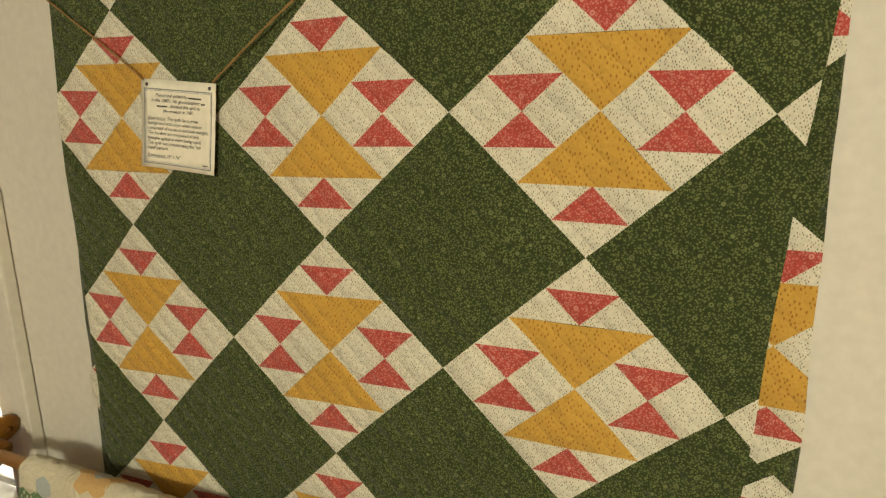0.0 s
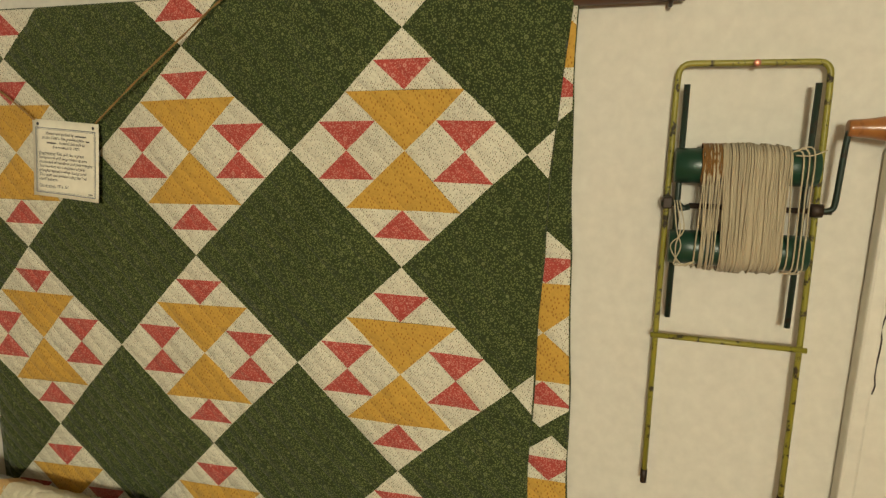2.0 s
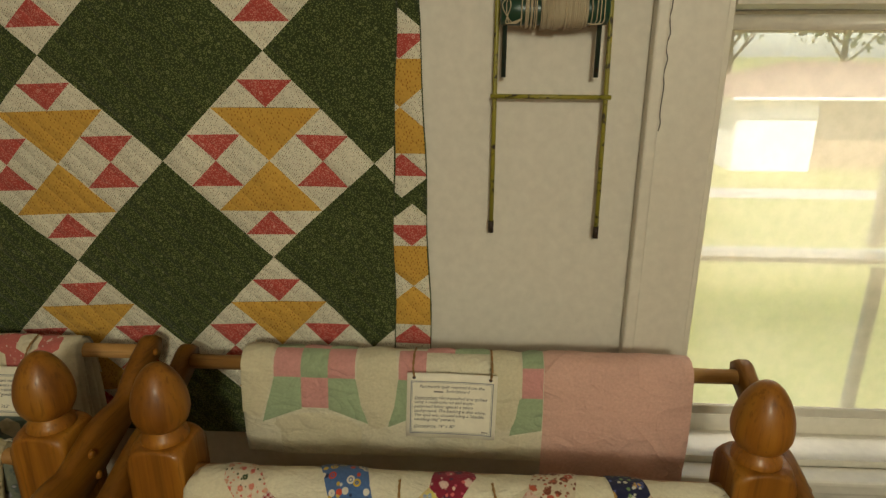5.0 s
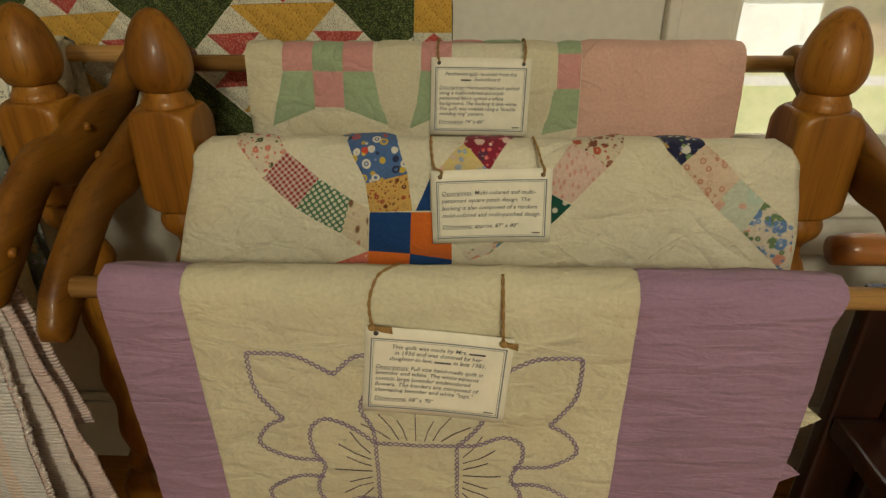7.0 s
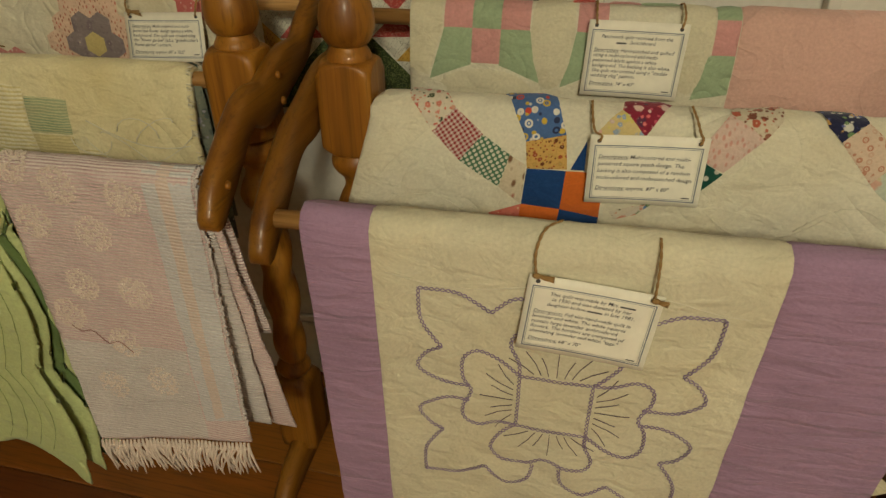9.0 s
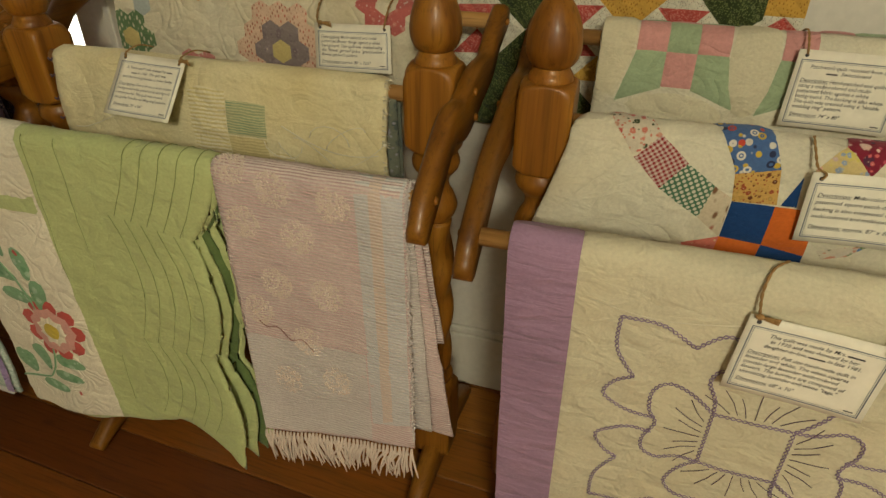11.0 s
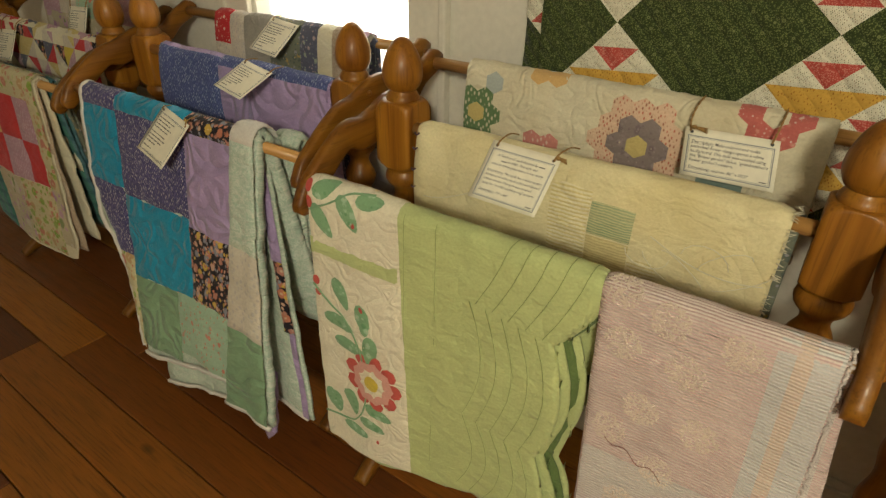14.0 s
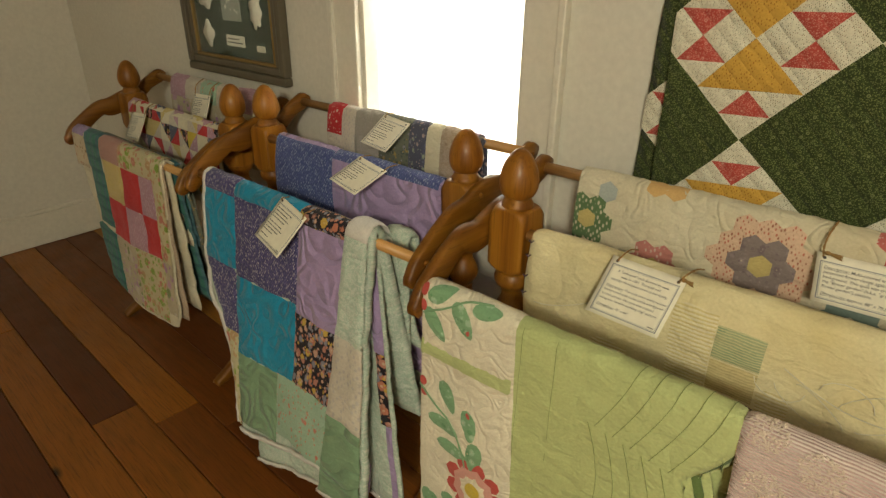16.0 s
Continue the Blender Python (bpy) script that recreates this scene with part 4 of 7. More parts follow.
blue_speck = fabric("blue_speck", (0.075, 0.10, 0.26), "flecks", ((0.3, 0.34, 0.5), (0.14, 0.16, 0.36)), 210.0, 0.36)
lilac = fabric("lilac_cotton", (0.41, 0.30, 0.51), quilting="arcs", pitch=0.06, depth=0.018)
black_floral = fabric("black_floral", (0.018, 0.014, 0.02), "floral", ((0.55, 0.2, 0.12), (0.6, 0.4, 0.08), (0.5, 0.22, 0.16), (0.25, 0.25, 0.3), (0.6, 0.36, 0.26)), 46.0, 0.46)
sage = fabric("sage_cotton", (0.22, 0.34, 0.20), quilting="arcs", pitch=0.06, depth=0.018)
mint_floral = fabric("mint_floral", (0.36, 0.50, 0.36), "floral", ((0.62, 0.18, 0.13), (0.55, 0.24, 0.18), (0.3, 0.45, 0.3)), 42.0, 0.27)
mint_print = fabric("mint_print", (0.44, 0.55, 0.44), "vine", ((0.62, 0.66, 0.56), (0.56, 0.62, 0.52)), 120.0, 0.4, "arcs", 0.05)
binding_white = fabric("binding_white", (0.70, 0.66, 0.60), crinkle=0.4)
grey_cotton = fabric("grey_cotton", (0.36, 0.33, 0.28), quilting="arcs", pitch=0.05)
pale_cotton = fabric("pale_cotton", (0.60, 0.54, 0.44), "flecks", ((0.5, 0.46, 0.42),), 120.0, 0.3)
red_floral = fabric("red_floral", (0.48, 0.03, 0.035), "floral", ((0.66, 0.5, 0.42), (0.6, 0.2, 0.16)), 60.0, 0.22)
slate_floral = fabric("slate_floral", (0.10, 0.105, 0.15), "floral", ((0.4, 0.3, 0.3), (0.3, 0.34, 0.26), (0.2, 0.2, 0.28)), 55.0, 0.26)
moss_floral = fabric("moss_floral", (0.17, 0.18, 0.13), "floral", ((0.40, 0.28, 0.09), (0.1, 0.12, 0.1), (0.30, 0.28, 0.30)), 50.0, 0.3)
beige_print = fabric("beige_print", (0.42, 0.32, 0.22), "vine", ((0.5, 0.4, 0.3), (0.36, 0.26, 0.18)), 120.0, 0.4)
teal_plaid = fabric("teal_plaid", (0.06, 0.21, 0.17), "plaid", ((0.10, 0.16, 0.24), (0.03, 0.10, 0.12)), 22.0, 0.3)
lemon_print = fabric("lemon_print", (0.60, 0.46, 0.14), "vine", ((0.64, 0.54, 0.28), (0.6, 0.5, 0.2)), 150.0, 0.4)
tomato = fabric("tomato_cotton", (0.52, 0.035, 0.04))
orchid = fabric("orchid_print", (0.46, 0.27, 0.34), "flecks", ((0.6, 0.45, 0.5),), 160.0, 0.3)
garden_print = fabric("garden_print", (0.56, 0.50, 0.30), "floral", ((0.24, 0.36, 0.06), (0.50, 0.32, 0.16), (0.52, 0.20, 0.14), (0.30, 0.40, 0.10)), 30.0, 0.42)
lavender_garden = fabric("lavender_garden", (0.50, 0.43, 0.30), "floral", ((0.40, 0.22, 0.38), (0.2, 0.26, 0.1), (0.5, 0.3, 0.4), (0.56, 0.5, 0.4)), 20.0, 0.36)
stitch_plum = fabric("stitch_plum", (0.10, 0.06, 0.09), crinkle=0.2)
stitch_cream = fabric("stitch_cream", (0.70, 0.64, 0.48), crinkle=0.2)
stitch_green = fabric("stitch_green", (0.25, 0.30, 0.10), crinkle=0.2)


# ---------------------------------------------------------------- the quilt on the wall
STEP_X, STEP_V = 0.358, 0.338
HUNG_TOP = 1.808


def clipped(poly, u0, u1, v0, v1):
    p = clip_side(clip_side(poly, 0, u0, False), 0, u1, True) if poly else []
    p = clip_side(clip_side(p, 1, v0, False), 1, v1, True) if len(p) > 2 else []
    if len(p) < 3:
        return None
    area = abs(sum(a[0] * b[1] - b[0] * a[1] for a, b in zip(p, p[1:] + p[:1]))) / 2
    return p if area > 4e-5 else None


def beside(edge, v):
    """The place across of an edge, given as (u, v) knots downwards."""
    for (ua, va), (ub, vb) in zip(edge, edge[1:]):
        if v <= vb:
            return ua + (ub - ua) * (v - va) / (vb - va)
    return edge[-1][0]


def cut_edge(poly, edge, keep_low):
    """The part of a piece that lies on one side of a slanting edge."""
    if not poly:
        return poly
    v0, v1 = min(p[1] for p in poly), max(p[1] for p in poly)
    a, b = beside(edge, v0), beside(edge, v1)
    k = (b - a) / max(1e-6, v1 - v0)
    sheared = clip_side([(u - a - k * (v - v0), v) for u, v in poly], 0, 0.0, keep_low)
    return [(u + a + k * (v - v0), v) for u, v in sheared] if len(sheared) > 2 else None


def maid_block():
    """The pieces of one block on point, in a diamond of half width 1."""
    out = []
    for s in (1, -1):
        out.append((q_white, [(0, s), (0.25, 0.75 * s), (-0.25, 0.75 * s)]))
        out.append((q_red, [(-0.25, 0.75 * s), (0.25, 0.75 * s), (0, 0.5 * s)]))
        out.append((q_yellow, [(-0.5, 0.5 * s), (0.5, 0.5 * s), (0, 0)]))
        for t in (1, -1):
            out.append((q_white, [(0.5 * t, 0.5 * s), (0.25 * t, 0.75 * s), (0, 0.5 * s)]))
            out.append((q_white, [(0.75 * t, 0.25 * s), (0.5 * t, 0.5 * s), (0.25 * t, 0.25 * s)]))
            out.append((q_red, [(0.75 * t, 0.25 * s), (0.25 * t, 0.25 * s), (0.5 * t, 0)]))
    for c in (-0.75, -0.25, 0.25, 0.75):
        out.append((q_white, [(c - 0.25, 0), (c, 0.25), (c + 0.25, 0), (c, -0.25)]))
    return out


def maid_pieces(cu, cv, iu, iv):
    out = []
    for i in iu:
        for j in iv:
            u, v = cu + STEP_X * i, cv + STEP_V * j
            out += [(m, [(u + a * STEP_X / 2, v - b * STEP_V / 2) for a, b in p]) for m, p in maid_block()]
            gu, gv = u + STEP_X / 2, v + STEP_V / 2
            out.append((q_green, [(gu, gv - STEP_V / 2), (gu + STEP_X / 2, gv), (gu, gv + STEP_V / 2), (gu - STEP_X / 2, gv)]))
    return out


WARP_U = (0.0076, -0.0093, -0.0088, -0.0505, 0.0007, -0.0171, -0.0281, -0.002, -0.0252, 0.0109)
WARP_V = (-0.0038, -0.004, -0.0049, 0.0411, 0.0249, 0.0207, 0.0282, 0.0147, -0.0294, -0.0199)


def stretched(u, v, cu, cv):
    """The hand-sewn blocks pull out of true: a slow drift of the pattern over the cloth."""
    a = max(-4.8, min(1.4, (u - cu) * 2 / STEP_X)) / 4
    b = max(-1.3, min(3.3, (v - cv) * 2 / STEP_V)) / 3
    terms = (1, a, b, a * a, a * b, b * b, a ** 3, a * a * b, a * b * b, b ** 3)
    return u + sum(k * t for k, t in zip(WARP_U, terms)), v + sum(k * t for k, t in zip(WARP_V, terms))


def wall_quilt():
    root = thing("wall_quilt", "green quilt with mustard and red triangle blocks hung on the wall", "quilt")
    front = Hung(0.700, HUNG_TOP, 0.004, 1.0, 0.003, 0.0)
    rear = Hung(0.716, HUNG_TOP - 0.004, 0.003, 4.0, 0.002, 0.0)
    edge_r = [(0.126, 0.0), (0.119, 0.08), (0.106, 0.19), (0.101, 0.26), (0.099, 0.36), (0.090, 0.55), (0.087, 0.76), (0.084, 1.08)]
    edge_l = [(-0.972, 1.08), (-0.974, 0.86), (-0.977, 0.6), (-0.978, 0.4), (-0.972, 0.2), (-0.964, 0.03), (-0.955, 0.0)]
    outline = [(-0.955, 0.0)] + edge_r + edge_l[:-1]
    layer("backing", outline, front, q_green, root, 0.03, 0.012, -0.001)
    fold = [(0.0, 0.0), (0.128, 0.0), (0.126, 0.18), (0.132, 0.33), (0.138, 0.5), (0.143, 0.65), (0.148, 0.83), (0.148, 1.05), (0.0, 1.05)]
    layer("folded_edge", fold, rear, q_green, root, 0.03, 0.010, -0.001)
    left = [(-0.985, 0.02), (-0.9, 0.02), (-0.9, 1.09), (-1.028, 1.09), (-1.014, 0.6)]
    layer("folded_edge", left, rear, q_green, root, 0.03, 0.010, -0.001)
    inset = lambda edge, d: [(u + d, v) for u, v in edge]
    sides = inset(edge_r, -0.001), inset(edge_l[::-1], 0.001), inset(fold[1:8], -0.001), [(-0.984, 0.02), (-1.013, 0.6), (-1.027, 1.09)]
    for m, p in maid_pieces(-0.11, 0.225, range(-3, 2), range(-1, 3)):
        p = [stretched(u, v, -0.11, 0.225) for u, v in p]
        q = cut_edge(cut_edge(clipped(p, -1.2, 0.3, 0.003, 1.076), sides[0], True), sides[1], False)
        q = clipped(q, -1.2, 0.3, 0.0, 1.08) if q else None
        if q:
            patch(q, front, m, root, 0.022, 0.0008, 0.0028)
    for cu, cv in ((0.100, 0.035), (0.100, 0.471), (0.118, 0.775), (0.112, 1.075)):
        for m, p in maid_pieces(cu, cv, range(0, 1), range(0, 1)):
            p = [(u, cv + (v - cv) * 0.87) for u, v in p]
            q = cut_edge(clipped(p, 0.05, 0.3, 0.003, 1.045), sides[2], True) if m is not q_green else None
            q = clipped(q, 0.05, 0.3, 0.0, 1.05) if q else None
            if q:
                patch(q, rear, m, root, 0.022, 0.0008, 0.0028)
    for m, p in maid_pieces(-0.872, 0.735, range(0, 1), range(0, 1)):
        if m is q_green:
            continue
        q = cut_edge(clipped(p, -1.2, -0.95, 0.025, 1.085), sides[3], False)
        q = clipped(q, -1.2, -0.95, 0.0, 1.09) if q else None
        if q:
            patch(q, rear, m, root, 0.022, 0.0008, 0.0028)
    return root


wall_quilt()

hang_rod = thing("hanging_rod", "brown wooden rod holding the wall quilt", "rod")
part("rod", tube([(-1.06, 0.717, 1.786), (0.252, 0.717, 1.786)], 0.0165, 14), rod_brown, hang_rod)
for x in (-1.03, 0.236):
    part("hook", tube([(x, 0.733, 1.80), (x, 0.705, 1.808), (x, 0.697, 1.79), (x, 0.705, 1.768), (x, 0.717, 1.765)], 0.003, 6), iron_dark, hang_rod, "small dark iron hook")


# ---------------------------------------------------------------- quilts on the racks
def quilt(name, label):
    return thing(name, label, "quilt", "quilts on the racks")


def pieces(root, cloth, items, h=0.014, puff=0.0022):
    for m, p in items:
        patch(p, cloth, m, root, h, 0.0006, puff)


def plain_layers(root, cloth, material, u0, u1, v0, v1, count=2, step=0.010, h=0.024, thick=0.007):
    """The folds that lie beneath the outer layer, each a little shorter and set in."""
    for k in range(count):
        c = Drape(cloth.x0, cloth.x1, cloth.y, cloth.z, max(0.0135, cloth.r - step * (k + 1)), cloth.lean * (1 - 0.25 * (k + 1)), cloth.lean_back, cloth.left, cloth.right, cloth.wave, cloth.waves, cloth.crease, cloth.seed + k + 1)
        layer("inner_fold", rect(u0 + 0.004 * (k % 2), u1 + 0.005 * ((k + 1) % 2) - 0.002, v0 + 0.02 * k, v1 - 0.012 - 0.011 * k), c, material, root, h, thick)


# pink and green quilt, back rod of the first rack
def rings_quilt():
    root = quilt("quilt", "folded patchwork quilt of pink and mint squares, half plain pink")
    c = Drape(-0.152, 0.568, *R1["back"], 0.031, 0.02, 0.02, crease=0.002, seed=3, bulge=0.007)
    layer("backing", rect(-0.152, 0.568, -0.2, 0.20), c, cream_cotton, root, 0.016, 0.014)
    plain_layers(root, c, cream_cotton, -0.147, 0.562, -0.19, 0.19, 1)
    s, g, p = 0.044, mint, pink_sq
    items = [(pink_plain, rect(0.336, 0.566, -0.12, 0.19))]
    for x0 in (-0.096,):
        for k in range(3):
            items.append((p if k % 2 == 0 else g, rect(x0 + s * k, x0 + s * (k + 1), -0.012, 0.034)))
            items.append((g if k % 2 == 0 else p, rect(x0 + s * k, x0 + s * (k + 1), -0.06, -0.012)))
        items.append((g, [(x0, 0.034), (x0 + s, 0.034), (x0 + s, 0.082), (x0 - 0.022, 0.105)]))
        items.append((p, rect(x0 + s, x0 + 2 * s, 0.034, 0.080)))
        items.append((g, [(x0 + 2 * s, 0.034), (x0 + 3 * s, 0.034), (x0 + 3 * s + 0.024, 0.105), (x0 + 2 * s, 0.082)]))
    oval = lambda cx, w, a, b: [(cx + w * math.sin(t) * (1 - 0.18 * math.cos(t)), (a + b) / 2 - (b - a) / 2 * math.cos(t)) for t in (math.tau * k / 18 for k in range(18))]
    items.append((cream_linen, oval(0.071, 0.033, -0.06, 0.112)))
    items.append((cream_linen, oval(0.276, 0.026, -0.06, 0.108)))
    items.append((p, rect(0.106, 0.15, -0.012, 0.034)))
    items.append((g, [(0.106, 0.034), (0.16, 0.034), (0.15, 0.082), (0.088, 0.108)]))
    items.append((p, rect(0.15, 0.195, -0.05, -0.008)))
    items.append((g, rect(0.195, 0.25, -0.05, -0.008)))
    items.append((g, [(0.21, 0.05), (0.25, 0.04), (0.262, 0.11), (0.23, 0.085)]))
    items += [(g, rect(0.302, 0.335, -0.06, 0.012)), (p, rect(0.302, 0.335, 0.012, 0.056)), (g, [(0.296, 0.056), (0.335, 0.056), (0.335, 0.105), (0.284, 0.115)])]
    items.append((cream_linen, [(-0.15, -0.06), (-0.1, -0.06), (-0.1, 0.034), (-0.12, 0.1), (-0.15, 0.09)]))
    items.append((cream_linen, [(-0.09, 0.115)] + [(-0.03 - 0.075 * math.cos(t), 0.118 - 0.03 * math.sin(t)) for t in (math.pi * k / 10 for k in range(1, 10))] + [(0.045, 0.115), (0.04, 0.16), (-0.09, 0.16)]))
    pieces(root, c, [(m, [(a, d * 1.12 + 0.016) for a, d in q]) for m, q in items], 0.012)


rings_quilt()


# cream quilt with printed wedges, middle rod of the first rack
def wedge_quilt():
    root = quilt("quilt", "folded cream quilt with curved wedges of bright printed patches")
    c = Drape(-0.160, 0.565, R1["mid"][0] - 0.022, R1["mid"][1] - 0.010, 0.034, 0.05, 0.02, left=-0.30, right=0.10, crease=0.003, seed=8, bulge=0.010)
    layer("backing", [(-0.156, -0.20), (0.552, -0.20), (0.560, 0.0), (0.570, 0.04), (0.572, 0.27), (-0.162, 0.27), (-0.164, 0.03), (-0.156, 0.0)], c, cream_cotton, root, 0.016, 0.014)
    plain_layers(root, c, cream_cotton, -0.148, 0.540, -0.19, 0.25, 1)
    E = lambda *pts: [(a / 100, b / 100) for a, b in pts]
    items = [
        (rosebuds, E((-7.5, 6.0), (-10.8, 1.7), (-12.0, -3.3), (-8.1, -3.3), (-4.5, 2.9))),
        (gingham, E((-4.5, 2.9), (-0.5, 6.1), (-2.7, 9.8), (-7.5, 6.0))),
        (green_dots, E((-0.5, 6.1), (3.7, 8.5), (3.3, 13.0), (-2.7, 9.8))),
        (cherries, E((3.7, 8.5), (6.1, 9.6), (6.7, 15.3), (3.3, 13.0))),
        (blue_rings, E((1.0, -3.3), (7.7, -3.3), (9.3, 2.8), (10.2, 5.5), (5.3, 6.6), (3.5, 3.2))),
        (calico, E((5.3, 6.6), (10.2, 5.5), (11.4, 9.9), (6.3, 10.1))),
        (royal, E((6.3, 10.1), (11.3, 10.1), (11.8, 15.6), (6.8, 15.3))),
        (orange, E((11.3, 10.1), (16.1, 10.1), (16.9, 16.4), (11.8, 15.6))),
        (orange, E((6.8, 15.3), (11.8, 15.6), (12.0, 19.6), (7.1, 19.6))),
        (royal, E((11.8, 15.6), (16.9, 16.4), (17.2, 20.0), (12.0, 19.6))),
        (coral_print, E((3.0, 17.1), (6.8, 15.3), (7.1, 19.6), (3.5, 19.4))),
        (rosebuds, E((3.0, 17.1), (3.5, 19.4), (0.8, 19.2))),
        (royal, E((11.8, 9.9), (13.0, 6.1), (13.6, 9.9))),
        (pastel_floral, E((13.9, 5.0), (16.1, 2.5), (16.9, 1.7), (20.0, 4.9), (19.8, 5.7), (14.1, 5.8))),
        (maroon_floral, E((16.9, 1.7), (17.7, -3.3), (22.6, -3.3), (23.1, 0.0), (20.0, 4.9))),
        (brown_floral, E((29.9, 1.5), (31.1, -3.3), (37.0, -3.3), (36.0, 2.1), (34.1, 4.6))),
        (pale_pink, E((27.5, 5.0), (29.9, 1.5), (34.1, 4.6), (30.2, 8.8), (27.7, 7.7))),
        (dark_green_dot, E((28.1, 11.3), (27.7, 7.7), (30.2, 9.0))),
        (navy_floral, E((40.1, -3.3), (45.2, -3.3), (45.7, 1.6), (42.7, 4.2), (41.1, 2.4))),
        (peach_grid, E((42.7, 4.2), (45.7, 1.6), (49.7, 5.8), (46.9, 8.8))),
        (aqua_pale, E((46.9, 8.8), (49.7, 5.8), (52.7, 8.4), (50.5, 12.2))),
        (blue_posy, E((50.5, 12.2), (52.7, 8.4), (56.2, 11.5), (56.5, 16.9), (55.5, 17.3))),
        (rosebuds, E((17.9, 15.3), (21.8, 13.8), (18.9, 16.5))),
        (blue_posy, E((18.9, 16.5), (21.8, 13.8), (23.1, 13.4), (21.3, 15.5))),
    ]
    pieces(root, c, items, 0.012)
    for k, (u0, u1, a) in enumerate(((-0.14, 0.02, 0.19), (0.29, 0.43, 0.14), (0.40, 0.52, 0.16), (0.3, 0.52, 0.215))):
        stitched([(u0 + (u1 - u0) * t / 14, a + 0.04 * math.sin(math.pi * t / 14) * (1 if k % 2 else -1)) for t in range(15)], c, stitch_cream, root, 0.0007, 0.0012)


wedge_quilt()


# lavender and cream embroidered quilt, front rod of the first rack
def lavender_quilt():
    root = quilt("quilt", "cream and lavender quilt embroidered with a large violet flower")
    c = Drape(-0.205, 0.548, *R1["front"], 0.026, 0.0, 0.03, left=0.02, right=-0.01, wave=0.003, waves=11.0, crease=0.0022, seed=5)
    top = 0.041
    layer("backing", [(-0.205, -0.45), (0.546, -0.45), (0.551, -0.02), (0.551, 0.026), (0.541, 0.06), (0.546, 0.14), (0.545, 0.3), (0.542, 0.62), (-0.205, 0.62)], c, cream_linen, root, 0.02, 0.010)
    inner = Drape(-0.205, 0.55, *R1["front"], 0.017, -0.06, 0.02, left=0.02, right=-0.02, wave=0.004, waves=9.0, crease=0.003, seed=11)
    layer("inner_fold", rect(-0.198, 0.538, -0.42, 0.55), inner, cream_linen, root, 0.03, 0.007)
    patch(rect(-0.204, -0.118, -0.44, 0.612), c, lavender, root, 0.016, 0.001, 0.002, "border_strip")
    patch([(0.347, -0.44), (0.545, -0.44), (0.550, -0.02), (0.550, 0.026), (0.540, 0.06), (0.545, 0.14), (0.544, 0.3), (0.541, 0.612), (0.347, 0.612)], c, lavender, root, 0.016, 0.001, 0.002, "border_strip")
    patch(rect(-0.118, 0.347, -0.44, 0.612), c, cream_linen, root, 0.016, 0.0006, 0.002, "centre_panel")
    # white and lavender tags along the edge
    for k in range(5):
        v = 0.16 + 0.085 * k
        patch([(0.540, v), (0.568, v + 0.024), (0.540, v + 0.045)], c, (cream_linen, lavender)[k % 2], root, 0.02, -0.004, 0.001, "edge_tag")
    # the flower: a square, four double petals and four pointed leaf groups
    cx, cv, a, b = 0.118, top + 0.760 - 0.528, 0.047, 0.046
    P = lambda pts: [(cx + a * p.x, cv - b * p.y) for p in pts]
    turn = lambda pts, k: [(x * (1, 0, -1, 0)[k] - y * (0, 1, 0, -1)[k], x * (0, 1, 0, -1)[k] + y * (1, 0, -1, 0)[k]) for x, y in pts]
    V3 = lambda pts: [(x, y, 0) for x, y in pts]
    square = [(-1, 1), (1, 1), (1, -1), (-1, -1), (-1, 1)]
    stitched(P([Vector(p) for p in V3(square)]), c, violet_thread, root, 0.0008, 0.0034, "embroidery", 0.0022)
    petal = [(-1, 1), (-1.6, 1.5), (-2.2, 1.72), (-2.6, 1.35), (-2.6, 0.6), (-2.35, 0.08), (-2.6, -0.55), (-2.55, -1.1), (-2.1, -1.3), (-1.5, -1.05), (-1, -1)]
    leaf = [(-2.4, 0.3), (-3.2, 0.35), (-3.9, 0.85), (-3.65, 1.45), (-3.2, 1.72)]
    leaf2 = [(-3.2, 1.72), (-3.75, 2.6), (-3.8, 3.72)]
    leaf3 = [(-3.8, 3.72), (-2.75, 3.66), (-1.87, 3.12)]
    leaf4 = [(-1.87, 3.12), (-1.2, 3.7), (-0.55, 3.35), (-0.4, 2.65)]
    for k in range(4):
        stitched(P(curve_points(V3(turn(petal, k)), 5)), c, violet_thread, root, 0.0009, 0.0034, "embroidery", 0.0022)
        for sx, sy in (((1, 1), (-1, 1), (1, -1), (-1, -1))[k],):
            for lf in (leaf, leaf2, leaf3, leaf4):
                stitched(P(curve_points(V3([(x * sx, y * sy) for x, y in lf]), 5)), c, violet_thread, root, 0.0009, 0.0034, "embroidery", 0.0022)
        for j in range(7):
            t = (j - 3) * 0.26
            r0, r1 = 1.15, 1.75 + (0.35 if j % 2 else 0.1) - abs(j - 3) * 0.08
            ray = turn([(-r0, t * 0.8), (-r0 - (r1 - r0) * 0.5, t * 1.15), (-r1, t * 1.7)], k)
            stitched(P([Vector(p) for p in V3(ray)]), c, stitch_plum, root, 0.0006, 0.0032)
    stitched([(-0.1 + 0.03 * k, 0.085 + 0.013 * math.sin(k * 0.55)) for k in range(15)], c, stitch_cream, root, 0.0007, 0.003)


lavender_quilt()


